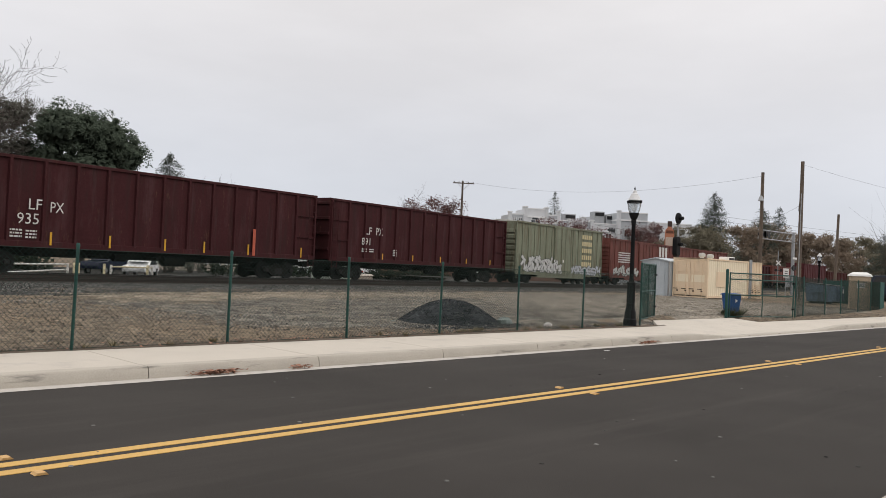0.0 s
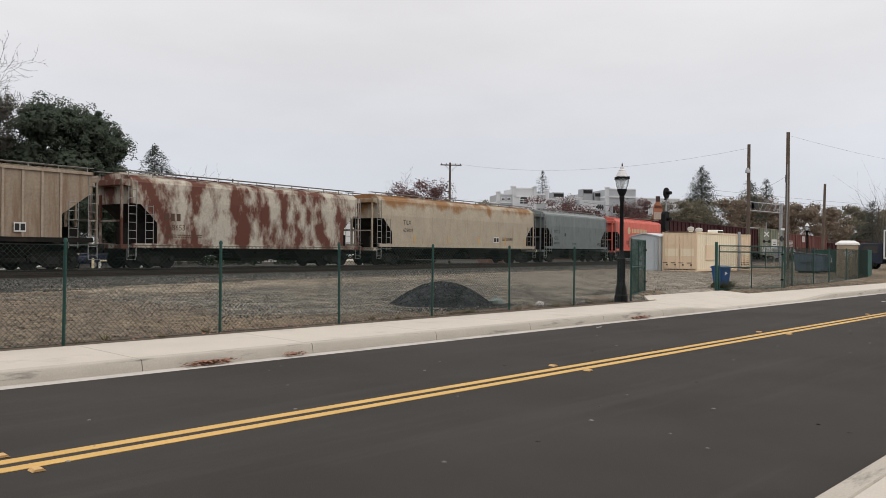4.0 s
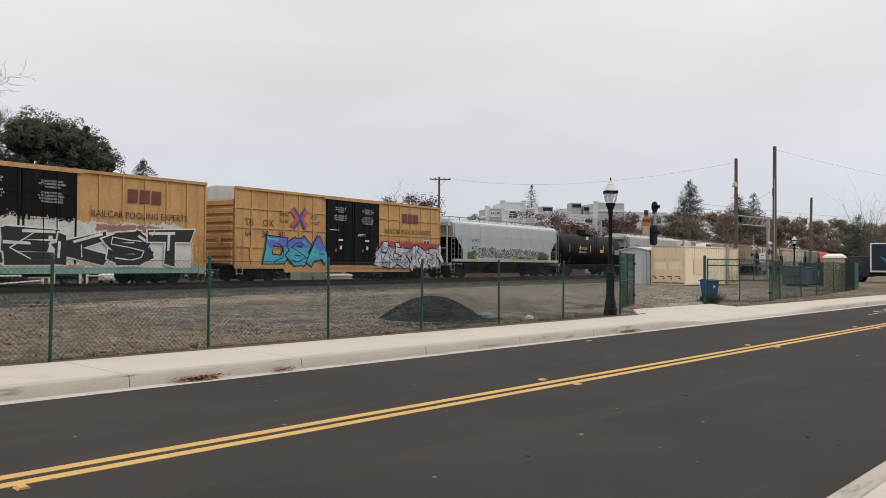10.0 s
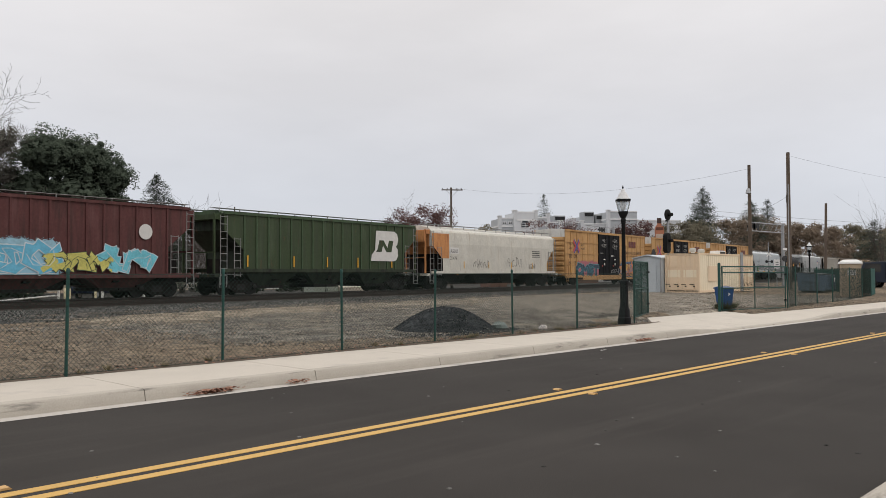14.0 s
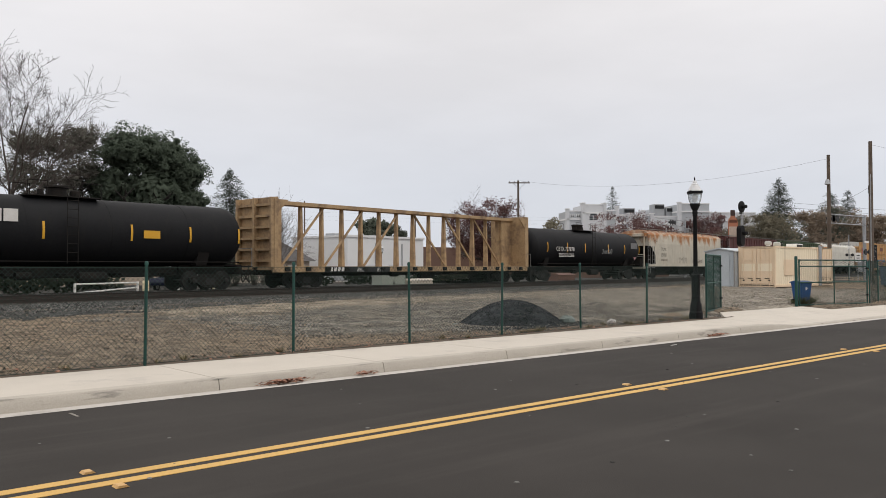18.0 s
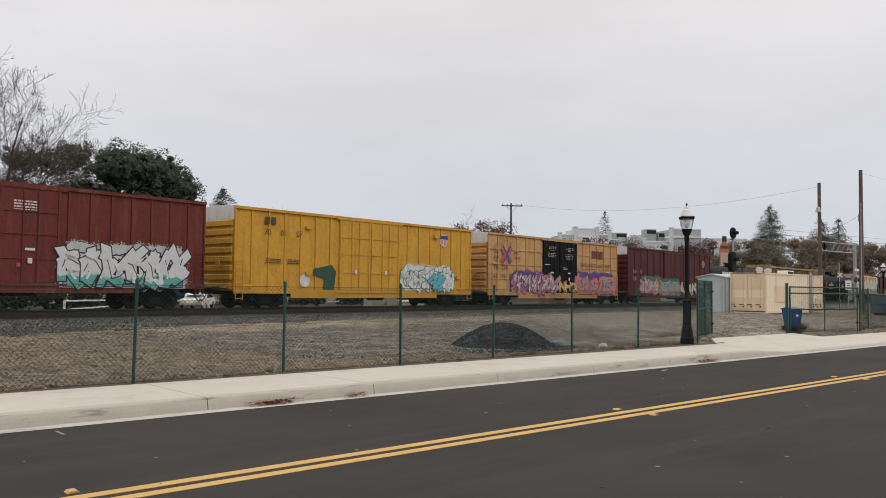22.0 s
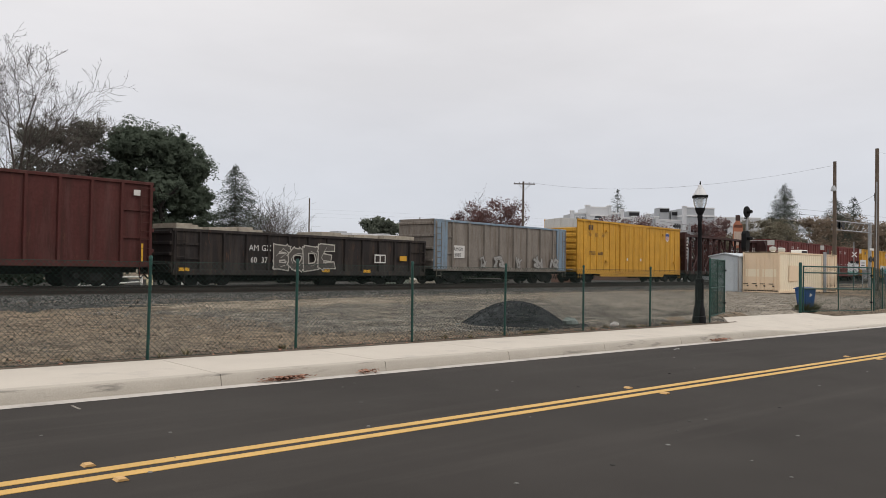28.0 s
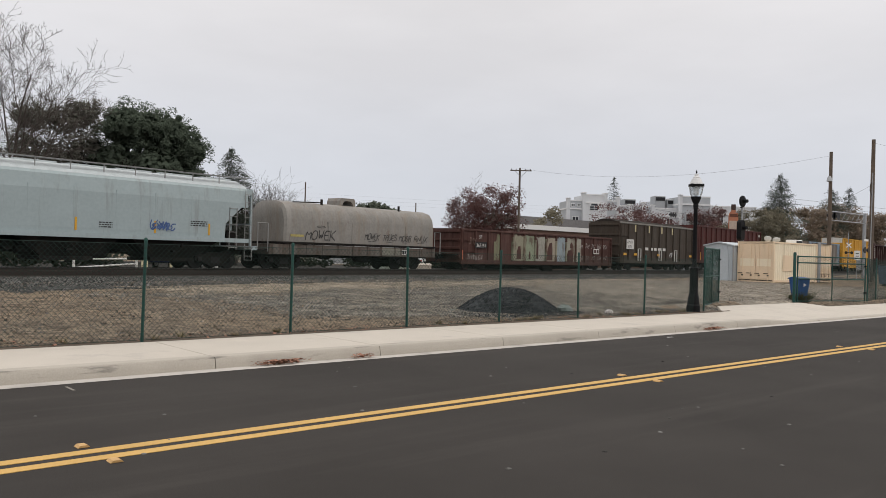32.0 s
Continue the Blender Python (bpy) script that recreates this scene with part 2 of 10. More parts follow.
BLUEBIN = mat("blue_plastic", (0.025, 0.085, 0.24), 0.5, 0, 0.1, 4, 30, 0.05)
DUMPBLUE = mat("dumpster_blue", (0.085, 0.122, 0.165), 0.55, 0, 0.2, 3, 20, 0.1, (0.06, 0.05, 0.04), 0.4, 3.0)
TANPLASTIC = mat("tan_plastic", (0.40, 0.315, 0.225), 0.6, 0, 0.1, 3, 20, 0.05)
WHITE = mat("white_paint", (0.74, 0.73, 0.71), 0.55, 0, 0.06, 3, 30, 0.05)
OFFWHITE = mat("offwhite_stucco", (0.66, 0.63, 0.58), 0.85, 0, 0.06, 1, 30, 0.15, (0.5, 0.46, 0.4), 0.1, 2.0)
BLACK = mat("black_paint", (0.014, 0.014, 0.015), 0.5, 0, 0.2, 3, 30, 0.05)
GREYWALL = mat("grey_stucco", (0.45, 0.47, 0.49), 0.85, 0, 0.07, 0.5, 12, 0.1)
GREYLIGHT = mat("light_grey_stucco", (0.62, 0.63, 0.645), 0.85, 0, 0.06, 0.5, 12, 0.1)
WALLWHITE = mat("white_parapet", (0.74, 0.74, 0.74), 0.8, 0, 0.05, 0.5, 12, 0.05)
ROOFGREY = mat("grey_shingle", (0.105, 0.10, 0.10), 0.9, 0, 0.2, 2, 20, 0.4)
DARKGLASS = mat("dark_window", (0.03, 0.035, 0.04), 0.12, 0, 0.1, 2, 10, 0.0, None, 0, 0, 0.6)
BARK = mat("grey_bark", (0.12, 0.10, 0.085), 0.95, 0, 0.3, 3, 20, 0.6)
PALEBARK = mat("pale_bark", (0.088, 0.074, 0.065), 0.95, 0, 0.2, 3, 20, 0.4)
OAKLEAF = foliage("oak_leaf", (0.118, 0.145, 0.108))
OAKLEAF2 = foliage("dry_oak_leaf", (0.175, 0.172, 0.146))
DARKBARK = mat("dark_bark", (0.032, 0.028, 0.025), 0.95, 0, 0.3, 3, 20, 0.6)
CONIFER = foliage("conifer_needles", (0.128, 0.146, 0.12))
REDLEAF = foliage("autumn_red_leaf", (0.145, 0.080, 0.074))
BROWNLEAF = foliage("brown_foliage", (0.265, 0.21, 0.16))
OLIVELEAF = foliage("olive_foliage", (0.22, 0.2, 0.148))
FALLEN = mat("fallen_leaf", (0.30, 0.155, 0.105), 0.8, 0, 0.5, 12, 60, 0.0)
HEDGE = foliage("dark_hedge", (0.034, 0.044, 0.03))
RUBBER = mat("tyre_rubber", (0.018, 0.018, 0.018), 0.85, 0, 0.2, 5, 40, 0.1)
CHROME = mat("bright_metal", (0.5, 0.5, 0.5), 0.3, 0.9, 0.05, 5, 40, 0.0)
CARWHITE = mat("white_car_paint", (0.72, 0.73, 0.73), 0.25, 0, 0.03, 2, 10, 0.0)
CARBLUE = mat("dark_blue_car_paint", (0.012, 0.016, 0.035), 0.25, 0, 0.05, 2, 10, 0.0)
CARSILVER = mat("silver_car_paint", (0.40, 0.41, 0.42), 0.3, 0.3, 0.05, 2, 10, 0.0)
PIPEWHITE = mat("white_pipe", (0.68, 0.68, 0.66), 0.5, 0, 0.06, 3, 30, 0.05)
PIPECREAM = mat("cream_bollard", (0.58, 0.51, 0.33), 0.6, 0, 0.08, 3, 30, 0.05)
BOXGREEN = mat("pale_green_cabinet", (0.30, 0.34, 0.30), 0.6, 0, 0.07, 2, 20, 0.05)

# ---- mesh tools ----


class Shape:
    """Collects corners and faces for one mesh."""

    def __init__(self):
        self.v, self.f = [], []

    def add(self, verts, faces):
        n = len(self.v)
        self.v += [tuple(p) for p in verts]
        self.f += [[n + i for i in q] for q in faces]
        return self

    def box(self, x0, x1, y0, y1, z0, z1):
        return self.add([(x0, y0, z0), (x1, y0, z0), (x1, y1, z0), (x0, y1, z0), (x0, y0, z1), (x1, y0, z1), (x1, y1, z1), (x0, y1, z1)],
                        [(0, 3, 2, 1), (4, 5, 6, 7), (0, 1, 5, 4), (1, 2, 6, 5), (2, 3, 7, 6), (3, 0, 4, 7)])

    def prism(self, pts, axis, a, b):
        """A polygon, drawn in the two other axes, drawn out from a to b."""
        n = len(pts)
        put = {"x": lambda p, s: (s, p[0], p[1]), "y": lambda p, s: (p[0], s, p[1]), "z": lambda p, s: (p[0], p[1], s)}[axis]
        return self.add([put(p, a) for p in pts] + [put(p, b) for p in pts],
                        [list(range(n))[::-1], list(range(n, 2 * n))] + [(i, (i + 1) % n, n + (i + 1) % n, n + i) for i in range(n)])

    def rings(self, rings, close=True):
        """A skin over rings of equal length, capped at both ends."""
        n, k = len(rings[0]), len(rings)
        verts = [p for r in rings for p in r]
        faces = [(i * n + j, i * n + (j + 1) % n, (i + 1) * n + (j + 1) % n, (i + 1) * n + j) for i in range(k - 1) for j in range(n)]
        if close:
            faces += [list(range(n))[::-1], list(range((k - 1) * n, k * n))]
        return self.add(verts, faces)

    def tube(self, p, q, r, n=8, r2=None):
        p, q = Vector(p), Vector(q)
        d = (q - p)
        if d.length < 1e-6:
            return self
        u = d.orthogonal().normalized()
        w = d.normalized().cross(u)
        r2 = r if r2 is None else r2
        ring = lambda c, s: [c + u * (s * math.cos(2 * math.pi * i / n)) + w * (s * math.sin(2 * math.pi * i / n)) for i in range(n)]
        return self.rings([ring(p, r), ring(q, r2)])

    def path(self, pts, r, n=6):
        """One skin along a line of points."""
        pts = [Vector(p) for p in pts]
        rings = []
        for i, p in enumerate(pts):
            d = (pts[min(i + 1, len(pts) - 1)] - pts[max(i - 1, 0)]).normalized()
            u = d.cross(Vector((0, 0, 1)) if abs(d.z) < 0.9 else Vector((0, 1, 0))).normalized()
            w = d.cross(u)
            rings.append([p + u * (r * math.cos(2 * math.pi * k / n)) + w * (r * math.sin(2 * math.pi * k / n)) for k in range(n)])
        return self.rings(rings)

    def lathe(self, prof, axis="z", at=(0, 0, 0), n=16):
        """Rings of (radius, height) about an axis through at."""
        put = {"z": lambda c, s, h: (at[0] + c, at[1] + s, at[2] + h), "y": lambda c, s, h: (at[0] + c, at[1] + h, at[2] + s),
               "x": lambda c, s, h: (at[0] + h, at[1] + c, at[2] + s)}[axis]
        return self.rings([[put(max(r, 1e-3) * math.cos(2 * math.pi * i / n), max(r, 1e-3) * math.sin(2 * math.pi * i / n), h) for i in range(n)] for r, h in prof])

    def mesh(self, name, smooth=False, bevel=0.0):
        me = bpy.data.meshes.new(name)
        me.from_pydata(self.v, [], self.f)
        if len(self.f) < 60000:
            bm = bmesh.new()
            bm.from_mesh(me)
            bmesh.ops.recalc_face_normals(bm, faces=bm.faces)
            if bevel:
                bmesh.ops.bevel(bm, geom=bm.edges, offset=bevel, segments=1, affect="EDGES", clamp_overlap=True)
            bm.to_mesh(me)
            bm.free()
        if smooth:
            me.shade_smooth()
            me.set_sharp_from_angle(angle=radians(38))
        return me


def part(name, shape, material, parent, label="", smooth=False, bevel=0.0):
    """One mesh object under a thing or under a part (a Shape or a ready mesh)."""
    me = shape.mesh(name, smooth, bevel) if isinstance(shape, Shape) else shape
    if not me.materials:
        me.materials.append(material)
    ob = new(name, me)
    ob.parent = parent
    if label:
        ob["label"] = label
    return ob


def thing(name, m, label, category, group="", kind=""):
    """An empty at a thing's base, to carry its parts."""
    ob = new(name)
    ob.matrix_basis = m
    return tagged(ob, label, category, group, kind)


def solid(name, shape, material, label, category, group="", kind="", smooth=False, bevel=0.0, m=None):
    """A thing that is one mesh."""
    ob = part(name, shape, material, None, "", smooth, bevel)
    if m is not None:
        ob.matrix_basis = m
    return tagged(ob, label, category, group, kind)


TEXTS = {}


def text_mesh(body, size, slant=0.0, squeeze=1.0):
    """Flat lettering in the x-z plane, read from the -y side, from the built-in font."""
    key = (body, size, slant, squeeze)
    if key in TEXTS:
        return TEXTS[key].copy()
    cu = bpy.data.curves.new("lettering", "FONT")
    cu.body, cu.size, cu.shear, cu.resolution_u = body, size, slant, 2
    ob = bpy.data.objects.new("lettering", cu)
    me = bpy.data.meshes.new_from_object(ob)
    bpy.data.objects.remove(ob)
    for v in me.vertices:
        v.co = (v.co.x * squeeze, 0, v.co.y)
    me.name = "lettering"
    TEXTS[key] = me
    return me.copy()

# ---- the lie of the land ----
THETA, TRACK_Y, RAIL_Z = radians(8.2), 35.3, 0.63     # the railway turns away from the street
TRACK = pose(0, TRACK_Y, RAIL_Z, 0, 0, 8.2)            # x runs along the track, y away from the street, z from the rail tops


def rnd(a, b):
    return random.uniform(a, b)


def land(x, y):
    """The height of the yard and of the ground beyond the street."""
    off = (y - TRACK_Y) * math.cos(THETA) - x * math.sin(THETA)
    z = 0.12 + 0.30 * min(1, max(0, (y - 12.6) / 14)) ** 0.9
    if 21.5 < x < 32.5 and y < 14.9:
        z -= 0.10
    bed = 0.43
    k = min(1, max(0, (off + 12.5) / 4.0))
    z = z + (bed - z) * k
    if off > 2.6:
        z = bed - 0.60 * min(1, (off - 2.6) / 7.0)
    return z


def sheet(xs, ys, rough, cell, seed, hgt=land):
    """A ground sheet over a grid of xs and ys, with uneven heights."""
    s = Shape()
    n = len(ys)
    for x in xs:
        for y in ys:
            s.v.append((x, y, hgt(x, y) + rough * noise.noise(Vector((x / cell, y / cell, seed)))))
    for i in range(len(xs) - 1):
        for j in range(n - 1):
            s.f.append([i * n + j, (i + 1) * n + j, (i + 1) * n + j + 1, i * n + j + 1])
    return s


def span(a, b, step):
    n = max(1, round((b - a) / step))
    return [a + (b - a) * i / n for i in range(n + 1)]


FAR = [-3000, -1200, -500, -250, -120, -60]
solid("ground", sheet(FAR + span(-50, 120, 2.5) + [150, 200, 300, 500, 1200, 3000], [-3000, -800, -200, -60, -20, -6, -3.2],
                      0.02, 3, 7, lambda x, y: 0.0), DIRT, "bare earth and paving behind the near pavement", "ground", kind="structure")
solid("ground_yard", sheet(FAR + span(-40, 64, 0.5) + span(66, 140, 3) + [180, 300, 600, 1500, 3000],
                           span(12.45, 30, 0.35) + span(31, 62, 1.0) + [66, 75, 90, 120, 180, 400, 1200, 3000], 0.035, 0.8, 3),
      DIRT, "tan packed dirt yard with scattered gravel", "ground", kind="structure")

# paler packed gravel inside the gates
xs, ys = [x for x in span(-40, 64, 0.5) if 19 < x < 52], [y for y in span(12.45, 30, 0.35) if 14.4 < y < 28.5]
pale_drive, keep_q = sheet(xs, ys, 0.035, 0.8, 3, lambda x, y: land(x, y) + 0.012), []
for q in pale_drive.f:
    x, y, z = pale_drive.v[q[0]]
    edge = min(x - 20.5 - 0.45 * (y - 14), 50 - x, y - 13.9, 28 - y, 0.62 * x + 1.5 - y + 6)
    if edge + 1.6 * noise.noise(Vector((x * 0.5, y * 0.5, 8))) + 0.7 * noise.noise(Vector((x * 1.9, y * 1.9, 3))) > 0.4:
        keep_q.append(q)
pale_drive.f = keep_q
solid("gravel_drive", pale_drive, PALEGRAVEL, "pale packed gravel drive inside the gates", "ground", kind="structure")

# grey stone bed under the two tracks
bed = Shape()
prof = [(-12.9, -0.30), (-11.7, -0.235), (-9.5, -0.21), (-7.6, -0.19), (-7.0, -0.17), (2.4, -0.17), (4.2, -0.5), (4.2, -0.9), (-14.2, -0.9)]
us = [-700, -300, -100, -40] + span(-20, 110, 0.8) + [140, 200, 300, 950]
bed.rings([[(u, p[0] + (1.1 * noise.noise(Vector((u * 0.22, p[0], 2))) + 0.4 * noise.noise(Vector((u * 0.9, 4, 2))) if i < 2 else 0), p[1] + (0.03 * noise.noise(Vector((u, p[0], 5))) if i < 6 else 0))
            for i, p in enumerate(prof)] for u in us])
solid("ballast_bed", bed, BALLAST, "grey crushed-stone railway bed under two tracks", "ballast", kind="structure", m=TRACK)


# a dark sheet over the ground on the far side of the tracks
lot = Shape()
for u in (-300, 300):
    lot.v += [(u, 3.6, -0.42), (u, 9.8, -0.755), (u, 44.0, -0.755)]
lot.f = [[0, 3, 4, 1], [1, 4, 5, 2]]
solid("back_lot", lot, mat("dark_lot", (0.036, 0.033, 0.030), 0.95, 0, 0.35, 0.6, 9, 0.6, (0.10, 0.088, 0.072), 0.4), "dark gravel lot beyond the tracks", "ground", kind="structure", m=TRACK)
# a darker strip laid on the ballast along the used track
dark_bed = Shape()
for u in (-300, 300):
    dark_bed.v += [(u, -1.9, -0.164), (u, 2.0, -0.164)]
dark_bed.f = [[0, 2, 3, 1]]
solid("track_bed", dark_bed, mat("dark_ballast", (0.045, 0.041, 0.038), 0.9, 0, 0.4, 1.0, 12, 1.0, None, 0, 0, 0.2, 0.05), "dark ballast under the used track", "ballast", kind="structure", m=TRACK)


def stones(name, count, place, size, material, label, m=None, seed=5):
    """Loose stones, each a small uneven lump, as one mass."""
    rs = random.Random(seed)
    s = Shape()
    for _ in range(count):
        x, y, z = place(rs)
        r = size * rs.uniform(0.5, 1.5)
        a = rs.uniform(0, 6.28)
        pts = []
        for k, (dx, dy, dz) in enumerate(((1, 0, -0.5), (0, 1, -0.5), (-1, 0, -0.5), (0, -1, -0.5), (0, 0, 1))):
            q = r * rs.uniform(0.6, 1.2)
            pts.append((x + q * (dx * math.cos(a) - dy * math.sin(a)), y + q * (dx * math.sin(a) + dy * math.cos(a)), z + q * dz * 0.75))
        s.add(pts, [(0, 1, 4), (1, 2, 4), (2, 3, 4), (3, 0, 4)])
    me = bpy.data.meshes.new(name)
    me.from_pydata(s.v, [], s.f)
    ob = new(name, me)
    me.materials.append(material)
    if m is not None:
        ob.matrix_basis = m
    return tagged(ob, label, "gravel", kind="stuff")


def bed_place(rs):
    u = 4 + 90 * rs.random() ** 1.6
    o = max(rs.uniform(-12.7, -2.0), -12.7 + abs(rs.gauss(0, 0.5)))
    return u, o, -0.18 - (0.03 if o < -9.5 else 0) - (0.05 if o < -11.6 else 0)


stones("ballast_stones", 78000, bed_place, 0.043, STONE, "loose grey crushed stone beside the rails", TRACK, 5)


def yard_place(rs):
    x = 2 + 46 * rs.random() ** 1.4
    y = 12.7 + 15 * rs.random() ** 1.3
    return x, y, land(x, y) + 0.01


def spread(x, y):
    """How thickly grey gravel lies on the dirt, from the gates past the heap; ragged at its rim."""
    off = (y - TRACK_Y) * math.cos(THETA) - x * math.sin(THETA)
    edge = min((-14.3 - off) / 1.2, (x - 8.5) / 3.5, (y - 12.9 - max(0.0, 15.0 - x) * 0.38) / 0.9, (27.0 - x) / 3.0)
    return edge + 0.9 * noise.noise(Vector((x * 0.35, y * 0.35, 6))) + 0.5 * noise.noise(Vector((x * 1.3, y * 1.3, 2)))


spread_sheet, keep_q = sheet([x for x in span(-40, 64, 0.25) if 5 < x < 29], [y for y in span(12.45, 30, 0.175) if y < 26], 0.035, 0.8, 3, lambda x, y: land(x, y) + 0.008), []
for q in spread_sheet.f:
    x, y, z = spread_sheet.v[q[0]]
    if spread(x, y) + 0.45 * noise.noise(Vector((x * 4.1, y * 4.1, 7))) > 0.45:
        keep_q.append(q)
spread_sheet.f = keep_q
solid("gravel_spread", spread_sheet, GREYSPREAD, "grey gravel spread over the dirt round the heap", "ground", kind="structure")


track_sheet, keep_q = sheet([x for x in span(-40, 64, 0.25) if -8 < x < 42], [y for y in span(12.45, 30, 0.175) if y > 18], 0.035, 0.8, 3, lambda x, y: land(x, y) + 0.006), []
for q in track_sheet.f:
    x, y, z = track_sheet.v[q[0]]
    off = (y - TRACK_Y) * math.cos(THETA) - x * math.sin(THETA)
    if min((x - 8.0) / 4.0, (off + 15.2) / 0.7, (-11.5 - off) / 0.6) + 0.7 * noise.noise(Vector((x * 0.3, y * 0.9, 4))) + 0.5 * noise.noise(Vector((x * 2.3, y * 2.3, 1))) > 0.35:
        keep_q.append(q)
track_sheet.f = keep_q
solid("packed_track", track_sheet, gravel("pale_packed_earth", (0.262, 0.225, 0.172), (0.215, 0.180, 0.136), 0.05, 0.6, 0.5), "pale packed earth track beside the railway bed", "ground", kind="structure")


def drive_place(rs):
    x, y = 19 + 34 * rs.random() ** 1.2, 13.6 + 14.5 * rs.random()
    return (x, y, land(x, y) + 0.018) if y - 13.6 > (x - 33) * 0.12 else (x, y + 2.5, land(x, y + 2.5) + 0.018)


def spread_place(rs):
    while True:
        x, y = 6 + 20 * rs.random(), 12.8 + 12.5 * rs.random() ** 1.2
        if spread(x, y) > rs.uniform(-0.3, 0.6):
            return x, y, land(x, y) + 0.012


stones("yard_stones", 17000, yard_place, 0.023, TANSTONE, "small tan stones strewn over the dirt yard", None, 6)
stones("grey_yard_stones", 3000, yard_place, 0.022, STONE, "small grey stones strewn over the dirt yard", None, 8)
stones("spread_stones", 19000, spread_place, 0.026, MIDSTONE, "loose grey gravel spread over the dirt", None, 10)
stones("drive_stones", 12000, drive_place, 0.028, PALESTONE, "loose grey stones on the packed drive", None, 14)
stones("pale_drive_stones", 5000, drive_place, 0.026, TANSTONE, "loose tan stones on the packed drive", None, 15)
stones("dark_clods", 2000, yard_place, 0.026, CLOD, "dark clods and litter on the dirt yard", None, 11)

# rails and ties of both tracks
RAILPROF = [(-0.07, -0.17), (0.07, -0.17), (0.07, -0.15), (0.012, -0.135), (0.012, -0.045), (0.035, -0.035), (0.035, -0.006),
            (-0.035, -0.006), (-0.035, -0.035), (-0.012, -0.045), (-0.012, -0.135), (-0.07, -0.15)]
tie_me = Shape().box(-0.11, 0.11, -1.3, 1.3, -0.30, -0.165).mesh("tie", bevel=0.012)
for centre, label in ((0.0, "far railway track in use, on timber ties"), (-4.9, "empty near railway track on timber ties")):
    tr = thing("railway_track", TRACK @ pose(0, centre, 0), label, "track", "railway tracks", "structure")
    for side in (-0.755, 0.755):
        r = part("rail", Shape().prism([(y + side, z) for y, z in RAILPROF], "x", -680, 940), RAIL, tr)
        part("rail_head", Shape().box(-680, 940, side - 0.033, side + 0.033, -0.008, 0.0), RAILHEAD if centre == 0 else RAIL, r, "worn running surface")
    for i in range(140):
        t = part("tie", tie_me, TIE, tr)
        t.location = (2 + i * 0.55, 0, 0)

# ---- the street ----
solid("road", Shape().add([(-70, 1.8, 0), (400, 1.8, 0), (400, 10.1, 0), (-70, 10.1, 0)], [(0, 1, 2, 3)]), ASPHALT,
      "dark fresh asphalt two-lane street", "road", kind="structure")
for y, lab in ((6.36, ""), (6.60, "")):
    solid("centre_line", Shape().box(-60, 350, y, y + 0.13, 0.001, 0.005), YELLOW, "solid yellow centre line on the asphalt", "road marking", "double centre line", "structure")
for i in range(-3, 16):
    x = 2.25 + 7.28 * i
    for y in (6.26, 6.86):
        mk = thing("road_marker", pose(x + rnd(-0.05, 0.05), y, 0.003), "square raised amber road marker beside the centre line", "road marker", "road markers")
        part("body", Shape().prism([(-0.05, 0), (0.05, 0), (0.03, 0.018), (-0.03, 0.018)], "y", -0.05, 0.05), MARKER, mk)
for x, y, l in ((31.0, 8.35, 1.6), (15.1, 9.70, 0.2)):
    solid("lane_mark", Shape().box(x, x + l, y, y + 0.035, 0.001, 0.005), WHITELINE, "faded white paint mark on the asphalt", "road marking", "", "structure")
solid("lane_mark", Shape().box(2.985, 3.015, 9.55, 9.84, 0.001, 0.005), PALESTONE, "short faded paint tick on the asphalt", "road marking", "", "structure")
solid("bicycle_marking", Shape().lathe([(0.42, 0.001), (0.42, 0.005), (0.34, 0.005), (0.34, 0.001)], "z", (33.6, 8.5, 0), 20).lathe([(0.42, 0.001), (0.42, 0.005), (0.34, 0.005), (0.34, 0.001)], "z", (35.0, 8.5, 0), 20),
      WHITELINE, "white painted bicycle wheels on the asphalt", "road marking", kind="structure")
# small pale chips lying on the asphalt
rs = random.Random(3)
chips = Shape()
for _ in range(60):
    x, y, r = rs.uniform(2, 22), rs.uniform(2.2, 9.5), rs.uniform(0.012, 0.03)
    chips.lathe([(r, 0.002), (r * 0.6, 0.008)], "z", (x, y, 0), 5)
tagged(part("road_grit", chips, STONE, None), "small pale stones lying on the asphalt", "grit", kind="stuff")

# near pavement, on which the camera stands
near = thing("pavement_near", pose(0, 0, 0), "pale concrete pavement beside the street", "pavement", kind="structure")
for i in range(-8, 20):
    part("slab", Shape().box(i * 3 + 1.206, i * 3 + 4.194, -3.2, 1.64, -0.06, 0.12), CONCRETE, near, "", False, 0.008)
    part("kerb", Shape().prism([(1.646, -0.06), (1.83, -0.06), (1.815, 0.12), (1.646, 0.12)], "x", i * 3 + 1.204, i * 3 + 4.196), KERB, near, "", False, 0.012)

# far pavement with kerb, gutter and a driveway
APRON = (20.6, 32.0)


def kerb_top(x):
    """The kerb sinks to the road at the driveway."""
    a, b = APRON
    if x < a or x > b:
        return 0.148
    return 0.148 - 0.12 * min(1, (x - a) / 2.2, (b - x) / 2.2)


